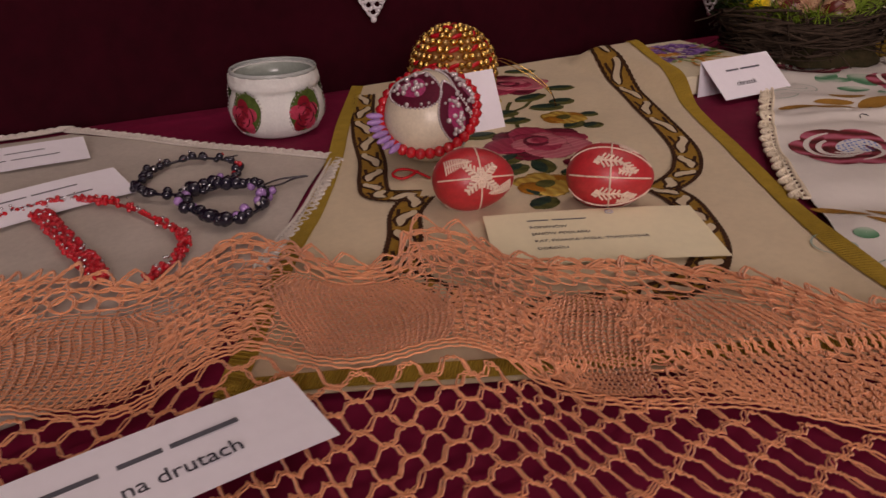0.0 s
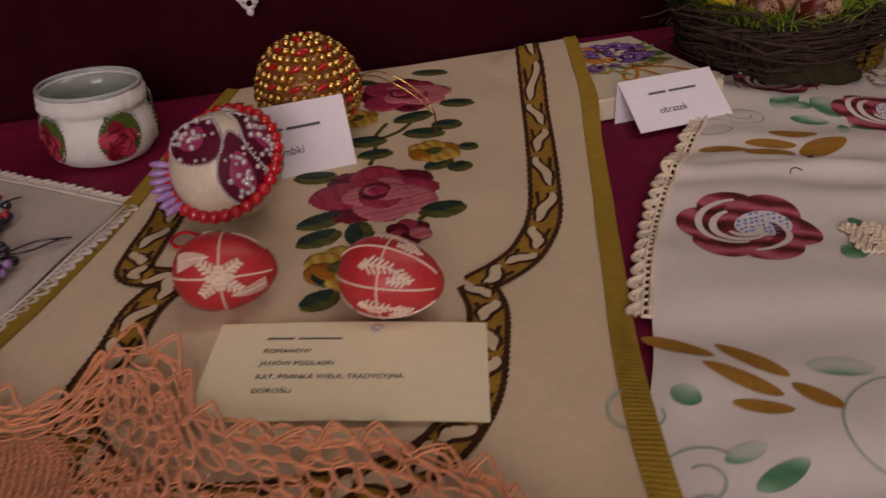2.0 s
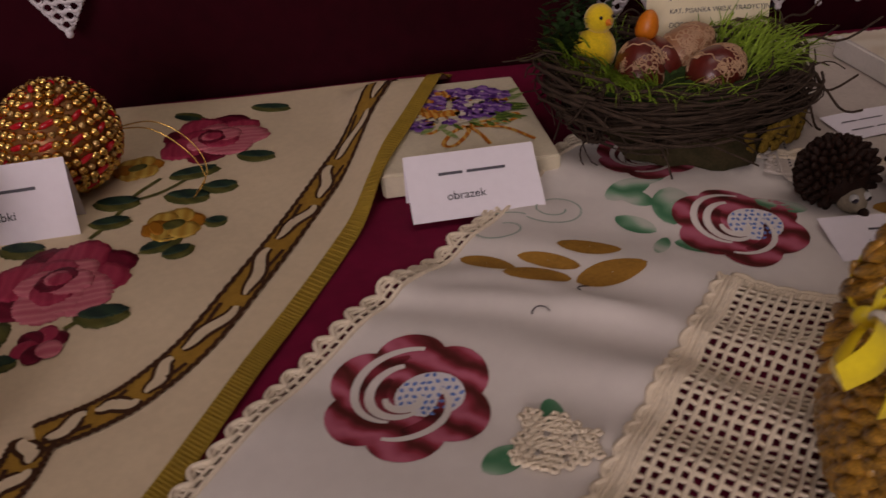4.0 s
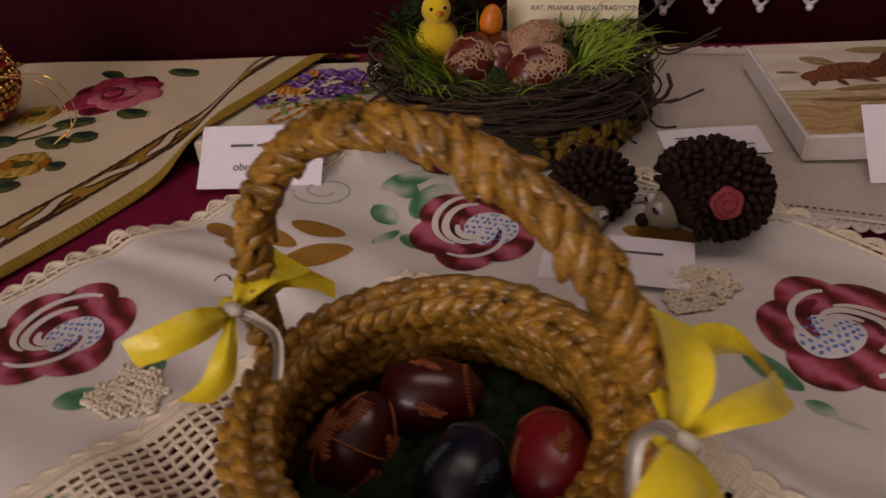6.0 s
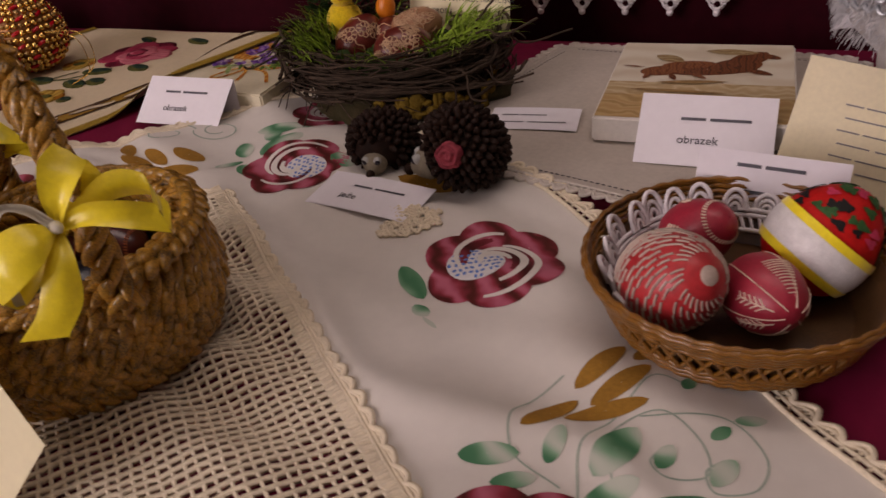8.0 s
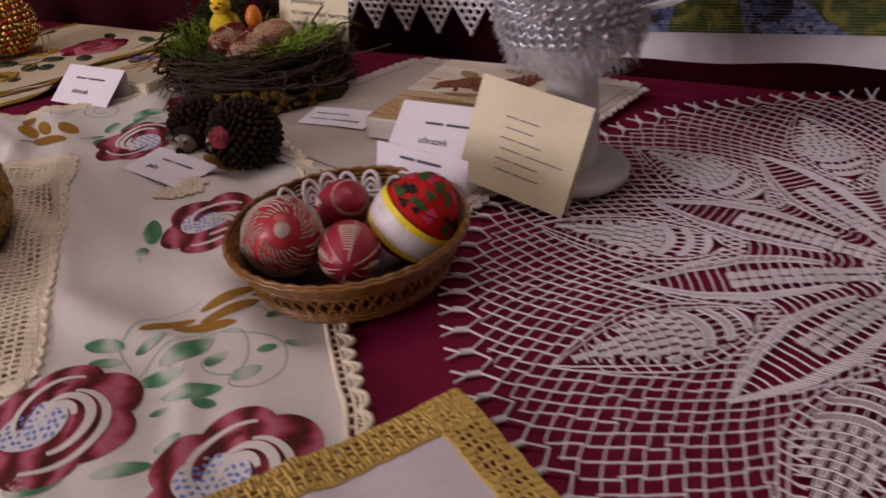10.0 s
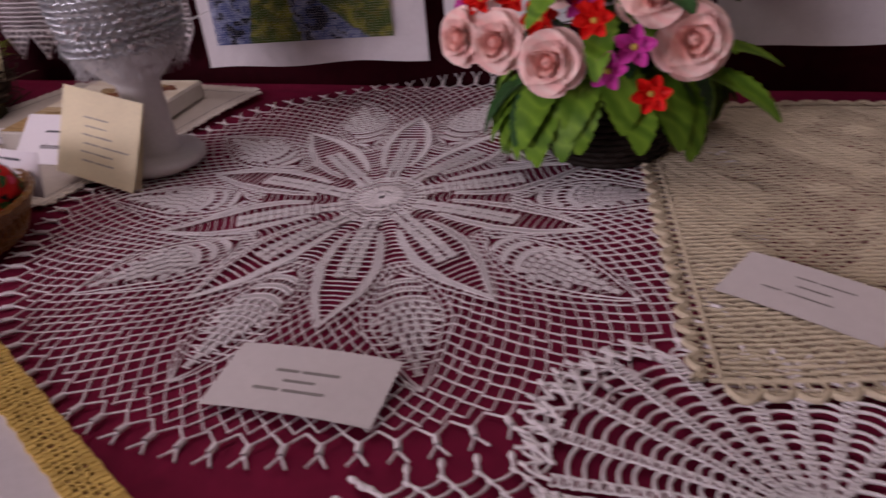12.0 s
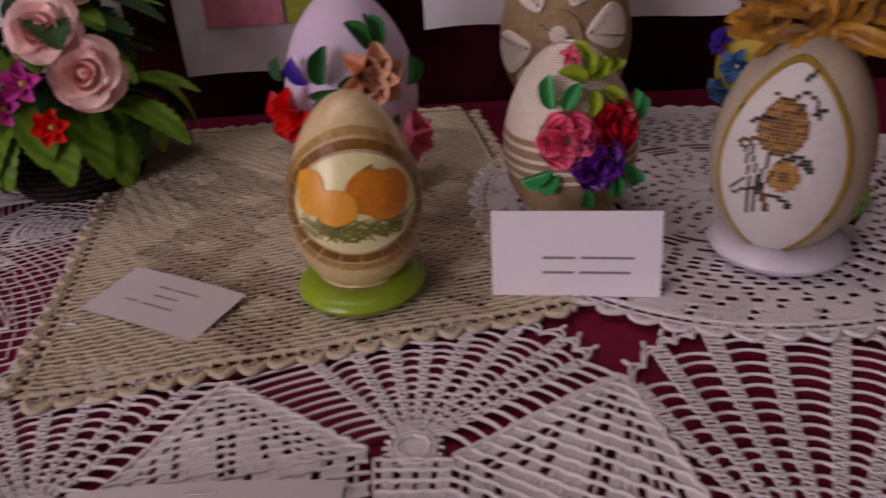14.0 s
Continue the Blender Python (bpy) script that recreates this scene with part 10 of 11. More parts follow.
for c, aim, s, m_, lab in (((1.538, -0.225, 0.080), (0.1, -0.95, 0.2), 0.0150, REDP, RL), ((1.463, -0.212, 0.126), (0, -0.9, 0.4), 0.015, REDP, RL), ((1.500, -0.218, 0.126), (-0.1, -0.9, 0.4), 0.0155, REDP, RL),
                           ((1.418, -0.195, 0.136), (-0.2, -0.9, 0.4), 0.014, REDP, RL), ((1.490, -0.2, 0.14), (0.1, -0.9, 0.4), 0.014, REDP, RL), ((1.440, -0.19, 0.135), (-0.1, -0.9, 0.4), 0.014, REDP, RL),
                           ((1.510, -0.225, 0.095), (0, -0.95, 0.25), 0.0150, MAG, ML), ((1.526, -0.222, 0.110), (0.1, -0.95, 0.3), 0.0160, MAG, ML), ((1.405, -0.185, 0.126), (-0.6, -0.7, 0.2), 0.013, MAG, ML),
                           ((1.490, -0.205, 0.132), (0.0, -0.8, 0.5), 0.014, MAG, ML), ((1.398, -0.18, 0.100), (-0.7, -0.6, 0.1), 0.012, MAG, ML)):
    star_flower(pot, Vector(c) - Vector((PX, PY, 0.004)), aim, s, m_, lab)


def fabric_leaf(parent, c, az, drop, length, width, material):
    """A notched fabric leaf that springs from c towards az and bends down."""
    n, m_ = 29, 7
    t = np.linspace(0, 1, n)[:, None]
    k = np.linspace(-1, 1, m_)[None, :]
    w = width / 2 * np.sin(math.pi * np.clip(t * 0.93 + 0.05, 0, 1)) ** 0.7 * (1 + 0.085 * np.sin(t * 62) * np.abs(k) ** 3)
    out_ = length * (np.sin(t * drop) / drop)
    down = -length * (1 - np.cos(t * drop)) / drop
    x, y, z = out_ + 0 * k, w * k, down + 0.28 * w * np.abs(k)
    p = np.stack([x, y, z + 0 * k], -1).reshape(-1, 3)
    f = grid_faces(n, m_)
    me = Mesh().add(*moved((p, f), Matrix.Translation(c) @ pose(0, 0, 0, 0, 0, az)))
    return part("leaf", me, material, parent)


lr = random.Random(11)
for k in range(44):
    az = -90 + lr.uniform(-125, 125)
    hgt = lr.choice((0.066, 0.076, 0.086, 0.07))
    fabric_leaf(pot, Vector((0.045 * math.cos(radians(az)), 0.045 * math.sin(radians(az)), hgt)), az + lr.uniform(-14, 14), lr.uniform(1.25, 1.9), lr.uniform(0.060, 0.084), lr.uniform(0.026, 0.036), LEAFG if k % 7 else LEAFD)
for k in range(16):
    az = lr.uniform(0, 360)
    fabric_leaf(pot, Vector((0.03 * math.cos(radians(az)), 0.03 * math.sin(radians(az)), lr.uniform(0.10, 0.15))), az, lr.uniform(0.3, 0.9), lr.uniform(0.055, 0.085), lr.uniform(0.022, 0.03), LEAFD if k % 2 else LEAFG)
fabric_leaf(pot, Vector((0.07, -0.035, 0.090)), 12, 0.55, 0.055, 0.030, LEAFG)
fabric_leaf(pot, Vector((0.06, -0.045, 0.078)), -20, 0.8, 0.072, 0.030, LEAFG)
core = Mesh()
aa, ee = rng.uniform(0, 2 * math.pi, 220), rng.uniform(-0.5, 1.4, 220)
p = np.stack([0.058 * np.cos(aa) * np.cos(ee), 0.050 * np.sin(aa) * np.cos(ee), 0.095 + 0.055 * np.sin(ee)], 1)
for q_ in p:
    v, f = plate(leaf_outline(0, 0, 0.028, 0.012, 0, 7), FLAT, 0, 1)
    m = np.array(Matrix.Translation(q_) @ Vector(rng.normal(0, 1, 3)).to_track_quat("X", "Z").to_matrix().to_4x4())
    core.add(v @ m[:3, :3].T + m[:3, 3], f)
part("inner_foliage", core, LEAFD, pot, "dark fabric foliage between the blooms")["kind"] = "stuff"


# ---- big decorated eggs ----
def satin_loop(p0, p1, bulge, width, twist, material, parent, name="bow_loop"):
    """One loop or tail of ribbon from p0 towards p1 and, when bulge is given, back again."""
    p0, p1 = np.array(p0, float), np.array(p1, float)
    b = np.array(bulge, float)
    pts = [p0, p0 * 0.6 + p1 * 0.4 + b, p1 + b * 0.4, p1 - b * 0.35, p0 * 0.55 + p1 * 0.45 - b * 0.55, p0] if np.any(b) else [p0, (p0 + p1) / 2 + np.array([0, 0, 0.004]), p1]
    c = curve_pts(np.array(pts), 40)
    u_ = np.linspace(0, 1, 40)
    axis = np.array(twist, float)
    axis /= np.linalg.norm(axis)
    pinch = np.minimum(1 - 0.25 * np.exp(-((u_ - 0.5) / 0.08) ** 2) * np.any(b), 0.24 + 2.6 * np.minimum(u_, (1 - u_) if np.any(b) else 1))
    d = np.gradient(c, axis=0)
    d /= np.linalg.norm(d, axis=1, keepdims=True) + 1e-9
    side = np.cross(d, np.cross(axis, d))
    side = side / (np.linalg.norm(side, axis=1, keepdims=True) + 1e-9)
    k = np.linspace(-0.5, 0.5, 9)
    nrm = np.cross(d, side)
    v = c[:, None] + k[None, :, None] * (width * pinch)[:, None, None] * side[:, None] + (0.0012 * np.sin(k * 9)[None, :, None] * (1.2 - pinch)[:, None, None]) * nrm[:, None]
    # soft creases that run out from the knot
    fold = np.sin(k[None, :] * 8 + 4.0 * u_[:, None] + p1[2] * 300) * (0.35 + 0.65 * np.abs(np.cos(math.pi * u_)))[:, None]
    v = v + 0.0009 * fold[..., None] * nrm[:, None]
    me = Mesh().add(v.reshape(-1, 3), grid_faces(40, 9))
    me.add((v + 0.0003 * nrm[:, None]).reshape(-1, 3), grid_faces(40, 9)[:, ::-1])
    return part(name, me, material, parent)


def ring_stand(x, y, z, R, r, material, label):
    t = np.linspace(0, 2 * math.pi, 28, endpoint=False)
    prof_ = [(R - r + r * 0.98 * math.cos(a), r * 0.54 + r * 0.54 * math.sin(a)) for a in np.linspace(0, 2 * math.pi, 17)]
    ob = part("ring_stand", Mesh().add(*revolve(prof_, 48)), material, m=pose(x, y, z))
    return tagged(ob, label, "egg stand")


LIME = mat("lime_satin_ring", (0.26, 0.42, 0.022), rough=0.28, var=0.1, scale=60, bump=0.1, bscale=400)
WSAT = mat("white_satin_ring", (0.70, 0.67, 0.74), rough=0.3, var=0.06, scale=40, bump=0.1)
ring_stand(1.754, -0.332, 0.0068, 0.0375, 0.0115, LIME, "shiny lime green satin ring stand")
ce = Egg(0.0380, 0.1155, 0.20)
ck = new("decoupage_egg")
ck.matrix_world = pose(1.753, -0.328, 0.0085) @ pose(0, 0, 0, -2, 2, 0)
tagged(ck, "cream egg with crackled brown bands and orange picture", "decorated egg")
CRK = mat("cream_crackle", (0.76, 0.58, 0.31), rough=0.35, var=0.12, scale=40, bump=0.3, bscale=300, coat=0.4)
part("eggshell", Mesh().add(*ce.shell(56, 40)), CRK, ck)
BAND_B = mat("brown_crackle_band", (0.25, 0.108, 0.014), rough=0.35, var=0.3, scale=120, coat=0.4)
YEL_C = mat("pale_yellow_oval", (0.90, 0.86, 0.44), rough=0.35, var=0.06, coat=0.4)
ORG = mat("orange_decoupage", (0.95, 0.40, 0.03), rough=0.45, var=0.12, scale=90, coat=0.15)
ORG2 = mat("amber_decoupage", (0.74, 0.24, 0.012), rough=0.45, var=0.2, scale=90, coat=0.15)
BAND_P = mat("pale_crackle_band", (0.50, 0.30, 0.09), rough=0.35, var=0.3, scale=120, coat=0.4)
OLV = mat("olive_grass_decoupage", (0.20, 0.20, 0.03), rough=0.4, var=0.5, scale=300, coat=0.4)
for lon0 in (-80, 100):
    face = Mesh()
    t = np.linspace(0, 2 * math.pi, 48, endpoint=False)
    ce.patch(face, lon0 + 58 * np.cos(t), 0.56 + 0.225 * np.sin(t), 7, 0.0006)
    oval = part("picture_oval", face, YEL_C, ck, "pale yellow oval with orange rounds on grass")
    for q_, (dx, zc, a, b, m_) in enumerate(((32, 0.610, 19, 0.085, ORG2), (12, 0.615, 21, 0.100, ORG2), (26, 0.560, 21, 0.080, ORG2), (-42, 0.650, 15, 0.062, ORG), (-38, 0.585, 16, 0.075, ORG), (-18, 0.555, 19, 0.080, ORG))):
        me = Mesh()
        ce.patch(me, lon0 + dx + a * np.cos(t), zc + b * np.sin(t), 5, 0.0009 + 0.00012 * q_)
        part("orange_round", me, m_, oval)
    me = Mesh()
    for dx, zc, a, b in ((2, 0.60, 8, -0.06), (22, 0.62, 8, 0.02), (-4, 0.66, 6, 0.02), (34, 0.63, -10, 0.02), (-44, 0.655, 5, 0.008), (8, 0.71, 10, 0.014)):
        ce.stroke(me, lon0 + dx + np.linspace(0, a, 4), zc + np.linspace(0, b, 4), 0.0022)
    part("dark_stroke", me, OLV, oval)["kind"] = "stuff"
    me = Mesh()
    for _ in range(230):
        l0 = rnd.uniform(-36, 38)
        z0, a = rnd.uniform(0.395, 0.475) + 0.0006 * abs(l0), rnd.uniform(-60, 60)
        ce.stroke(me, lon0 + l0 + np.linspace(0, a * 0.35, 4), z0 + np.linspace(-0.02, 0.025, 4), 0.0013)
    part("grass_stroke", me, OLV, oval)["kind"] = "stuff"
    for r_in, r_out, gap, m_ in ((1.06, 1.24, 0.004, BAND_B), (1.31, 1.46, 0.004, BAND_P)):
        for k in range(12):
            for s_ in (1, -1):
                tt = np.linspace(k / 12 + gap, (k + 1) / 12 - gap, 6) * math.pi * s_
                o_l, o_z = lon0 + 58 * r_out * np.sin(tt), 0.56 + 0.225 * r_out * np.cos(tt)
                i_l, i_z = lon0 + 58 * r_in * np.sin(tt), 0.56 + 0.225 * r_in * np.cos(tt)
                P_ = np.concatenate([ce.at(o_l, o_z, 0.0007), ce.at(i_l, i_z, 0.0007)])
                j = np.arange(5)
                part("crackle_piece", Mesh().add(P_, np.stack([j, j + 1, j + 7, j + 6], 1) if s_ > 0 else np.stack([j + 6, j + 7, j + 1, j], 1)), m_, ck)
for z0 in (0.045, 0.085):
    me = Mesh()
    ce.stroke(me, np.linspace(0, 360, 60), z0 + 0.004 * np.sin(np.linspace(0, 60, 60)), 0.0022)
    part("rim_line", me, CRK, ck)


def satin_flower(parent, egg, lon, z, size, n, material, lab, name="satin_flower", out=0.002, petal_w=0.62, tilt=22, heart=PEARL):
    c = egg.at(lon, z, out)
    nrm = egg.at(lon, z, 0.01) - egg.at(lon, z, 0.0)
    q = Matrix.Translation(c) @ Vector(nrm).to_track_quat("Z", "Y").to_matrix().to_4x4()
    f_ = part(name, Mesh().add(*moved(ball(size * 0.15, 10, 8), q @ pose(0, 0, size * 0.12))), heart, parent, lab)
    for k in range(n):
        v, f = dished(size, size * petal_w, 0.9, -0.05, 9, 7)
        part("petal", Mesh().add(*moved((v, f), q @ pose(0, 0, 0, 0, 0, k * 360 / n + 15) @ pose(0, 0, 0, 0, -tilt, 0))), material, f_)
    return f_


def satin_leaf(parent, egg, lon, z, size, ang, material):
    c = egg.at(lon, z, 0.0018)
    nrm = egg.at(lon, z, 0.01) - egg.at(lon, z, 0.0)
    q = Matrix.Translation(c) @ Vector(nrm).to_track_quat("Z", "Y").to_matrix().to_4x4()
    v, f = dished(size, size * 0.5, 0.9, -0.05, 9, 7)
    return part("satin_leaf", Mesh().add(*moved((v * 0.82, f), q @ pose(0, 0, 0, 0, 0, ang) @ pose(0, 0, 0, 0, -10, 0))), material, parent)


# lilac egg
LIL = mat("lilac_painted_shell", (0.68, 0.56, 0.72), rough=0.5, var=0.05, scale=30, bump=0.15, bscale=300)
LBASE = mat("white_lilac_stand", (0.66, 0.62, 0.68), rough=0.6, var=0.04)
le_ = Egg(0.0455, 0.125, 0.16)
tagged(part("egg_cup", Mesh().add(*revolve([(0.0005, 0), (0.032, 0), (0.033, 0.003), (0.030, 0.020), (0.031, 0.030), (0.026, 0.030), (0.0005, 0.024)], 40)), LBASE, m=pose(1.741, -0.204, 0.0065)), "plain white round egg cup", "egg stand")
lo = new("lilac_egg")
lo.matrix_world = pose(1.741, -0.204, 0.029)
tagged(lo, "lilac egg covered with red, blue and pink satin flowers", "decorated egg")
part("eggshell", Mesh().add(*le_.shell(56, 36)), LIL, lo)
GSAT = mat("green_satin", (0.025, 0.17, 0.045), rough=0.35, var=0.2, scale=80)
RSAT = mat("red_satin", (0.80, 0.018, 0.014), rough=0.35, var=0.15, scale=80)
BSAT = mat("violet_blue_satin", (0.09, 0.035, 0.40), rough=0.35, var=0.2, scale=80)
PSAT = mat("pink_satin", (0.86, 0.20, 0.32), rough=0.35, var=0.15, scale=80)
CSAT = mat("peach_satin", (0.88, 0.52, 0.33), rough=0.35, var=0.12, scale=80)
DSAT = mat("dark_wine_satin", (0.055, 0.010, 0.014), rough=0.4, var=0.2)
satin_flower(lo, le_, -129, 0.455, 0.0225, 6, RSAT, "red satin flower with pearl")
satin_flower(lo, le_, -66, 0.615, 0.0235, 6, CSAT, "peach satin flower", petal_w=0.72)
satin_flower(lo, le_, -44, 0.31, 0.0235, 5, PSAT, "pink satin flower", petal_w=0.8)
for lon, z, s, a, m_ in ((-118, 0.60, 0.024, 125, BSAT), (-98, 0.40, 0.024, 60, BSAT), (-104, 0.60, 0.030, 80, GSAT), (-166, 0.56, 0.020, 100, GSAT), (-170, 0.38, 0.016, 190, GSAT), (-168, 0.30, 0.016, 240, GSAT), (-112, 0.52, 0.030, 20, GSAT), (-100, 0.50, 0.028, -10, GSAT),
                         (-54, 0.73, 0.028, 95, GSAT), (-62, 0.74, 0.026, 120, GSAT), (-30, 0.53, 0.024, 80, GSAT), (-66, 0.36, 0.022, 30, GSAT), (-62, 0.30, 0.016, 190, BSAT), (-22, 0.16, 0.026, 260, DSAT), (-44, 0.16, 0.02, 230, GSAT), (-140, 0.24, 0.022, 10, DSAT), (-90, 0.58, 0.018, 30, GSAT), (-112, 0.33, 0.022, -10, GSAT), (-150, 0.36, 0.020, 215, GSAT)):
    satin_leaf(lo, le_, lon, z, s, a, m_)

# twine eggs
TWINE = mat("brown_jute_twine", (0.40, 0.28, 0.16), rough=0.85, var=0.25, scale=150, bump=0.9, bscale=900)
CTW = mat("cream_cotton_twine", (0.82, 0.74, 0.63), rough=0.85, var=0.1, scale=150, bump=0.7, bscale=900)


def twine_egg(name, label, m, r, h, plan):
    eg = Egg(r, h, 0.2)
    ob = new(name)
    ob.matrix_world = m
    tagged(ob, label, "decorated egg")
    turns = int(h / 0.00125)
    jute, cream = Mesh(), Mesh()
    for k in range(turns):
        z0, z1 = (k + 0.1) / turns, (k + 0.95) / turns
        lon = np.linspace(0, 360, 44)
        seg = tube(eg.at(lon, np.full(44, (z0 + z1) / 2), 0.0003), 0.00082, 5)
        (cream if plan(k / turns) else jute).add(*seg)
    part("core", Mesh().add(*eg.shell(40, 26)), CTW if plan(0.9) else TWINE, ob)
    if jute.n:
        part("jute_winding", jute, TWINE, ob, "brown jute twine winding")["kind"] = "stuff"
    if cream.n:
        part("cream_winding", cream, CTW, ob, "cream cotton twine winding")["kind"] = "stuff"
    return ob, eg


fe1, eg1 = twine_egg("twine_egg", "cream and brown twine-wound egg with satin roses", pose(1.886, -0.250, 0.006) @ pose(0, 0, 0, 0, -2, 0), 0.0418, 0.116, lambda f: f > 0.57 or (f > 0.32 and int(f * 88) % 5 < 2))


def satin_rose(parent, egg, lon, z, size, material, lab):
    c = egg.at(lon, z, 0.001)
    nrm = egg.at(lon, z, 0.01) - egg.at(lon, z, 0.0)
    q = Matrix.Translation(c) @ Vector(nrm).to_track_quat("Z", "Y").to_matrix().to_4x4()
    t = np.linspace(0, 1, 70)
    R = size * (1.0 - 0.86 * t)
    a = t * 5.2 * 2 * math.pi
    lo_ = np.stack([R * np.cos(a), R * np.sin(a), size * 0.10 * np.sin(a * 1.7) + size * 0.30 * t], -1)
    hi_ = np.stack([R * 1.08 * np.cos(a + 0.25), R * 1.08 * np.sin(a + 0.25), size * (0.42 + 0.30 * t) + size * 0.07 * np.sin(a * 2.3)], -1)
    v = np.concatenate([lo_, hi_])
    j = np.arange(69)
    rose_ = part("satin_rose", Mesh().add(*moved((v, np.stack([j, j + 1, j + 71, j + 70], 1)), q)), material, parent, lab)
    for k in range(6):
        vv, ff = dished(size * 0.95, size * 0.95, 0.5, -0.1, 8, 6)
        part("petal", Mesh().add(*moved((vv, ff), q @ pose(0, 0, 0, 0, 0, k * 60) @ pose(size * 0.15, 0, 0.0005) @ pose(0, 0, 0, 0, -16, 0))), material, rose_)
    return rose_


HOT = mat("hot_pink_satin", (1.0, 0.19, 0.33), rough=0.35, var=0.15, scale=80)
CRIM = mat("crimson_satin", (0.60, 0.012, 0.035), rough=0.35, var=0.2, scale=80)
VIO = mat("dark_violet_satin", (0.19, 0.025, 0.36), rough=0.35, var=0.2, scale=80)
EMER = mat("emerald_satin", (0.020, 0.36, 0.10), rough=0.35, var=0.15, scale=80)
YGR = mat("yellow_green_satin", (0.32, 0.44, 0.03), rough=0.4, var=0.2, scale=80)
satin_rose(fe1, eg1, -98, 0.60, 0.0175, HOT, "hot pink satin rose")
satin_rose(fe1, eg1, -60, 0.62, 0.0165, CRIM, "crimson satin rose")
satin_rose(fe1, eg1, -76, 0.475, 0.0165, VIO, "dark violet satin rose")
satin_flower(fe1, eg1, -90, 0.945, 0.008, 5, HOT, "small hot pink bud", "satin_bud")
for lon, z, s, a, m_ in ((-112, 0.44, 0.024, 200, EMER), (-106, 0.42, 0.02, 220, EMER), (-112, 0.74, 0.024, 100, EMER), (-100, 0.73, 0.022, 60, EMER), (-40, 0.62, 0.026, 50, EMER), (-84, 0.34, 0.018, 265, EMER), (-52, 0.42, 0.026, -60, EMER), (-62, 0.40, 0.022, -90, EMER),
                         (-74, 0.86, 0.020, 75, YGR), (-70, 0.86, 0.022, 10, YGR), (-76, 0.84, 0.022, 150, YGR), (-60, 0.80, 0.020, 300, YGR), (-66, 0.92, 0.018, 110, YGR), (-50, 0.86, 0.022, 20, YGR), (-72, 0.80, 0.020, 250, YGR), (-62, 0.84, 0.020, 60, YGR)):
    satin_leaf(fe1, eg1, lon, z, s, a, m_)

tagged(part("egg_cup", Mesh().add(*revolve([(0.0005, 0), (0.036, 0), (0.037, 0.004), (0.034, 0.022), (0.035, 0.032), (0.030, 0.032), (0.0005, 0.026)], 40)), LBASE, m=pose(1.908, -0.105, 0.006)), "plain white round egg cup", "egg stand")
fe2, eg2 = twine_egg("twine_egg", "brown jute egg with large cream twine loops", pose(1.898, -0.105, 0.030), 0.0500, 0.138, lambda f: False)
for lon, z, ang, s in ((-122, 0.46, 195, 1.35), (-114, 0.40, 240, 1.3), (-116, 0.62, 130, 1.5), (-92, 0.64, 62, 1.5), (-82, 0.52, 5, 1.35), (-88, 0.42, -50, 1.2), (-102, 0.40, 270, 1.1)):
    me = Mesh()
    k = 57.3 / 0.054
    for w in (1.06, 0.95, 0.84, 0.73, 0.62, 0.51, 0.40, 0.29, 0.18):
        t = np.linspace(0, 2 * math.pi, 40)
        lx, lz = 0.026 * s * (0.5 + 0.5 * np.cos(t)) * w + 0.004, 0.0125 * s * np.sin(t) * w * (0.75 + 0.35 * np.cos(t))
        c, sn = math.cos(radians(ang)), math.sin(radians(ang))
        me.add(*tube(eg2.at(lon + (lx * c - lz * sn) * k, z + (lx * sn + lz * c) / 0.138, 0.0022), 0.0014, 5))
    part("twine_loop", me, CTW, fe2, "cream twine flower loop")
def spiral_disc(lon, z, w0, w1, turns, up, material, label):
    """Twine wound flat in a spiral on the egg."""
    t = np.linspace(0, 1, 40 * turns)
    w, a = w0 + (w1 - w0) * t, t * turns * 2 * math.pi
    part("twine_disc", Mesh().add(*tube(eg2.at(lon + 19 * w * np.cos(a), z + 0.115 * w * np.sin(a), up), 0.0012, 5)), material, fe2, label)


spiral_disc(-102, 0.53, 0.34, 1.0, 7, 0.0030, TWINE, "jute twine disc")
spiral_disc(-102, 0.53, 0.03, 0.36, 4, 0.0036, CTW, "cream twine middle")

# cross-stitch egg with gold bow
ring_stand(2.000, -0.310, 0.0068, 0.0400, 0.0125, WSAT, "white satin ring stand under an egg")
xe = Egg(0.0430, 0.128, 0.12)
xo = new("stitched_egg")
xo.matrix_world = pose(1.998, -0.309, 0.0095) @ pose(0, 0, 0, 0, 2, 0)
tagged(xo, "cream egg with cross-stitched brown flowers and gold bow", "decorated egg")
ESILK = mat("beige_silk_wound", (0.52, 0.44, 0.32), rough=0.45, var=0.1, scale=60, weave=0.4, bscale=900)
part("eggshell", Mesh().add(*xe.shell(56, 36)), ESILK, xo)
t = np.linspace(0, 2 * math.pi, 48, endpoint=False)
XL = -120
face = Mesh()
xe.patch(face, XL + 45 * np.cos(t) * (1 + 0.05 * np.sin(t)), 0.48 + 0.42 * np.sin(t), 9, 0.0008)
panel = part("aida_panel", face, mat("white_aida_panel", (0.72, 0.69, 0.66), rough=0.9, var=0.04, weave=0.5, bscale=900), xo, "white stitched panel")
me = Mesh()
tt = np.linspace(0, 2 * math.pi, 80)
for o_ in (0.0, 2.2):
    xe.stroke(me, XL + (47 + o_) * np.cos(tt) * (1 + 0.05 * np.sin(tt)), 0.48 + (0.432 + o_ * 0.004) * np.sin(tt), 0.0026)
part("gold_cord", me, GOLD_TRIM, xo, "mustard gold cord round the panel")
STB = mat("brown_stitch", (0.18, 0.085, 0.03), rough=0.9, var=0.3)
STG = mat("golden_stitch", (0.42, 0.23, 0.05), rough=0.9, var=0.3)
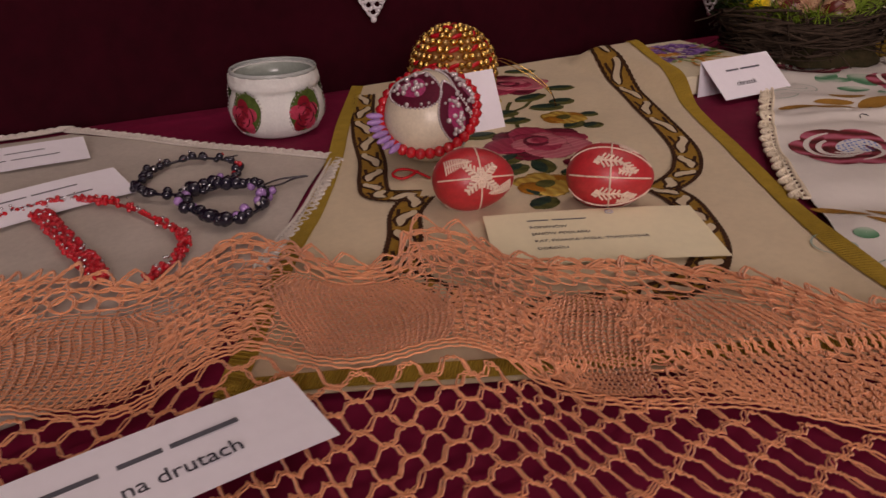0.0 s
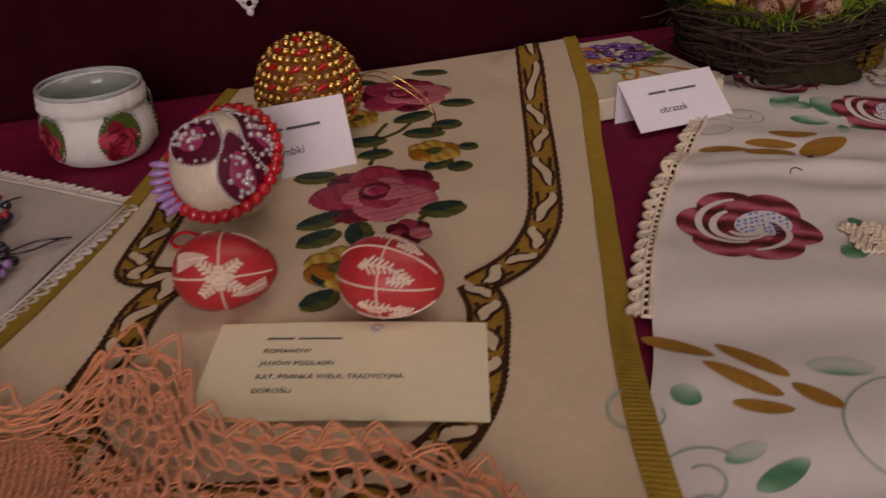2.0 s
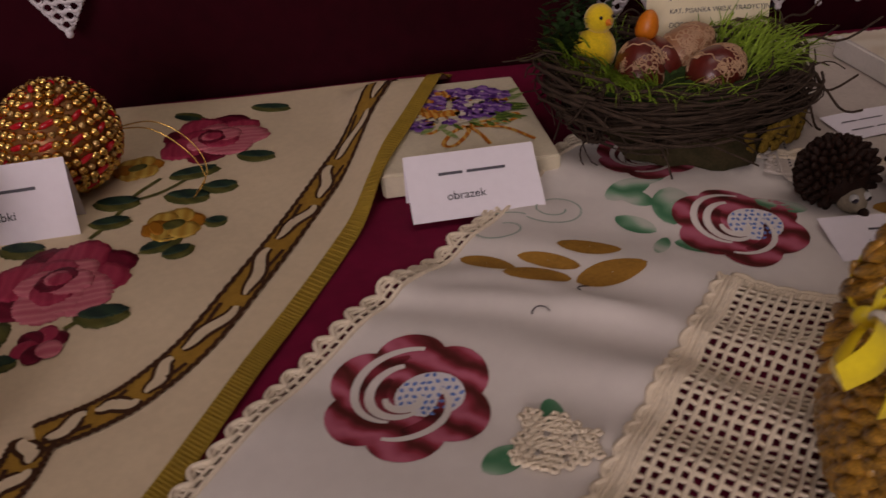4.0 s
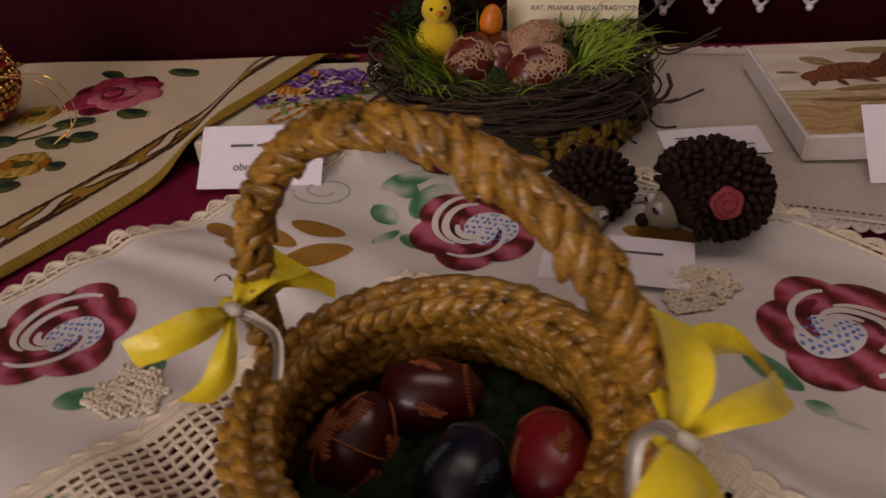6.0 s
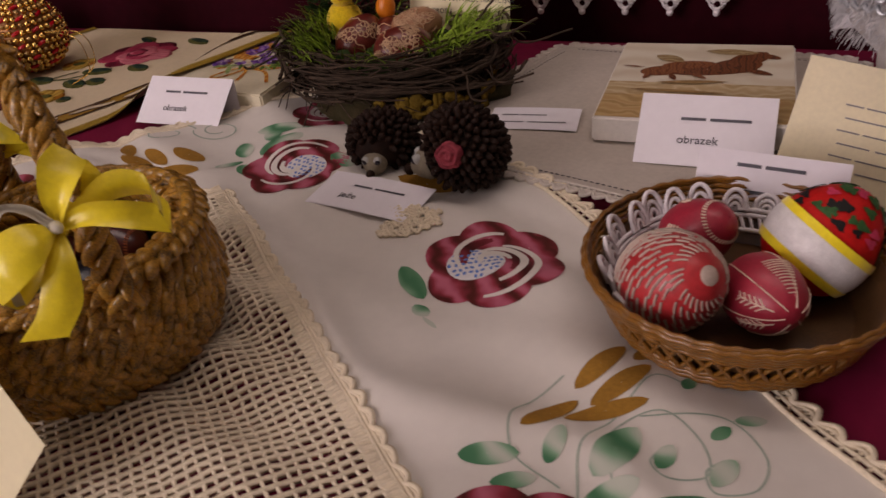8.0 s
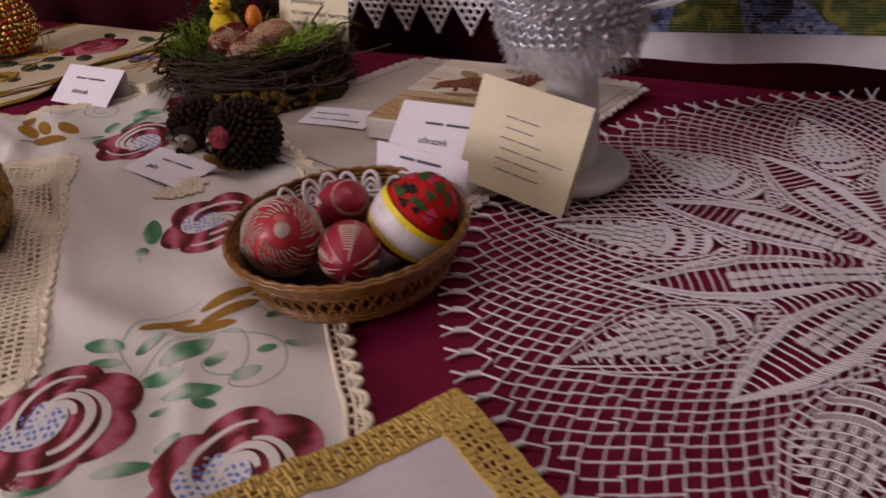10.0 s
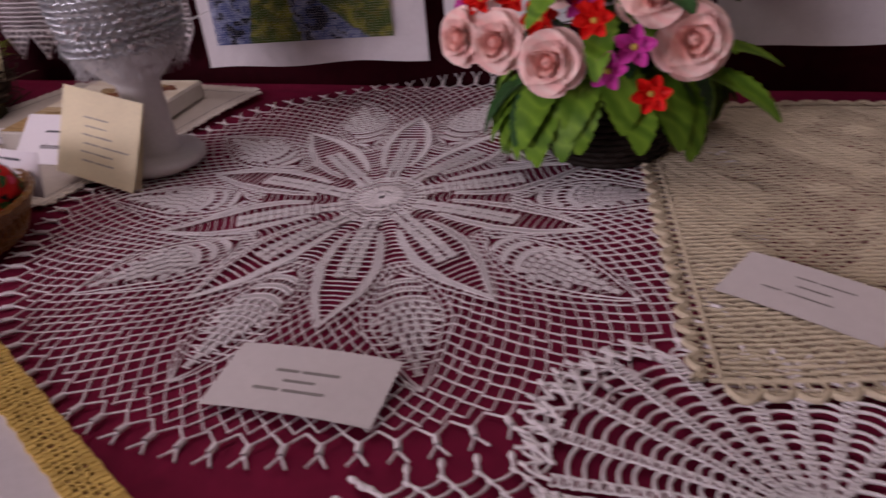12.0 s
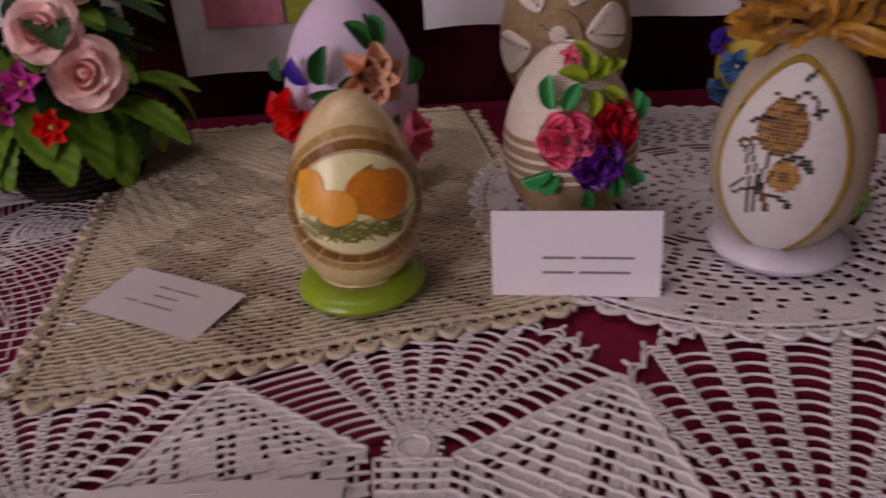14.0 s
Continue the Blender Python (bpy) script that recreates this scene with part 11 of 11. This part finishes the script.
STD = mat("dark_grey_stitch", (0.05, 0.045, 0.05), rough=0.9, var=0.3)
kk = 57.3 / 0.0450


def stitches(cells, material, nm):
    me = Mesh()
    for i, j in cells:
        x, z = i * 0.0019, j * 0.0019
        o = np.array([(-1, -1), (1, -1), (1, 1), (-1, 1)]) * 0.00088
        me.add(xe.at(XL + (x + o[:, 0]) * kk, 0.45 + (z + o[:, 1]) / 0.130, 0.0013), [[0, 1, 2, 3]])
    part(nm, me, material, panel)["kind"] = "stuff"


def disc_cells(ci, cj, r):
    return [(ci + i, cj + j, i * i + j * j) for i in range(-9, 10) for j in range(-9, 10) if i * i + j * j < r * r]


def run_cells(*pts, wide=1):
    """Cells along a line from point to point."""
    out = []
    for (i0, j0), (i1, j1) in zip(pts[:-1], pts[1:]):
        n = max(abs(i1 - i0), abs(j1 - j0), 1)
        out += [(round(i0 + (i1 - i0) * k / n) + w, round(j0 + (j1 - j0) * k / n)) for k in range(n + 1) for w in range(wide)]
    return sorted(set(out))


cells = disc_cells(-1, 15, 7.3)
stitches([(i, j) for i, j, q in cells if q > 9 and (q * 7 + i * 3) % 5 < 3 and q < 44], STG, "golden_stitch")
stitches([(i, j) for i, j, q in cells if q <= 9 or (q * 7 + i * 3) % 5 >= 3 or q >= 44], STB, "brown_stitch")
cells = disc_cells(2, 2, 4.3)
stitches([(i, j) for i, j, q in cells if q > 3], STG, "golden_stitch")
stitches([(i, j) for i, j, q in cells if q <= 3] + run_cells((-13, 9), (-9, 11), wide=2) + run_cells((-12, 8), (-8, 9)) + run_cells((-4, -1), (-2, -9), wide=2) + run_cells((-6, 23), (-2, 22)), STB, "brown_stitch")
stitches(run_cells((-10, 8), (-7, -1), (-7, -11), wide=1) + run_cells((-8, 8), (-5, 0), (-5, -10)) + run_cells((-3, 8), (-4, -2), (-12, -6)) + run_cells((-9, -1), (-13, -5)) + run_cells((-1, 3), (-4, -4)), STD, "dark_stitch")
stitches(run_cells((0, 6), (3, 8), (7, 7), (8, 4), wide=2) + run_cells((4, 7), (7, 5)) + run_cells((0, 22), (3, 24), (7, 23), (8, 21)) + run_cells((-11, 15), (-8, 17), (-5, 17), wide=2) + run_cells((7, 19), (10, 20), wide=2) + run_cells((8, 21), (9, 18)) + run_cells((-1, -4), (3, -5), (4, -7), wide=2) + run_cells((3, 27), (6, 29), wide=2) + run_cells((2, 19), (4, 21)), STD, "dark_stitch")
GBOW = mat("gold_organza", (0.60, 0.29, 0.022), rough=0.34, var=0.35, scale=110, bump=0.6, bscale=420, sheen=0.2, col2=(0.24, 0.095, 0.006))
bw = part("gold_bow", Mesh().add(*moved(ball(0.008, 12, 8), pose(0, -0.004, 0.130))), GBOW, xo, "crumpled gold organza bow")
for k in range(44):
    a = radians(k * 47 + 8)
    reach = (0.034, 0.041, 0.027)[k % 3]
    up_ = (0.012, -0.004, 0.020, 0.004)[k % 4]
    if -2.4 < (a + math.pi) % (2 * math.pi) - math.pi < -1.0:
        reach, up_ = 0.018, 0.016
    tip = (reach * math.cos(a), reach * 0.85 * math.sin(a) - 0.002, 0.128 + up_)
    bend = (0.005 * math.sin(k * 1.7), 0.005 * math.cos(k * 2.3), 0.0055 + 0.003 * math.sin(k))
    satin_loop((0, -0.003, 0.129), tip, bend, 0.0065 + 0.004 * (k % 3), (math.sin(a + k) * 0.7, 0.5 * math.cos(k), 0.6), GBOW, bw)
for k in range(7):
    a = radians(150 + k * 33)
    satin_loop((0, -0.003, 0.129), (0.038 * math.cos(a), 0.02 * math.sin(a) + 0.006, 0.120 + 0.006 * math.sin(k * 2)), (0, 0, 0), 0.008, (0.6, 0.5 * math.sin(k * 3), 0.5), GBOW, bw, "bow_tail")
# small egg far behind
sb = Egg(0.03, 0.095)
so = new("flower_egg")
so.matrix_world = pose(2.055, -0.085, 0.005)
tagged(so, "yellow egg with blue and violet satin flowers", "decorated egg")
part("eggshell", Mesh().add(*sb.shell()), mat("yellow_shell", (0.66, 0.50, 0.08), rough=0.5, var=0.1), so)
CYAN = mat("sky_blue_satin", (0.10, 0.30, 0.58), rough=0.4, var=0.2)
satin_flower(so, sb, -130, 0.55, 0.016, 6, CYAN, "sky blue satin flower")
satin_flower(so, sb, -165, 0.70, 0.014, 6, BSAT, "violet blue satin flower")
satin_flower(so, sb, -150, 0.35, 0.014, 6, CYAN, "sky blue satin flower")
lf = thing("loose_sprig", "loose green fabric sprig lying by the stitched egg", "leaf", (2.075, -0.235, 0.008))
fabric_leaf(lf, Vector((0, 0, 0.012)), 200, 0.9, 0.05, 0.022, LEAFG)
fabric_leaf(lf, Vector((0, 0, 0.010)), 250, 0.7, 0.045, 0.02, LEAFG)
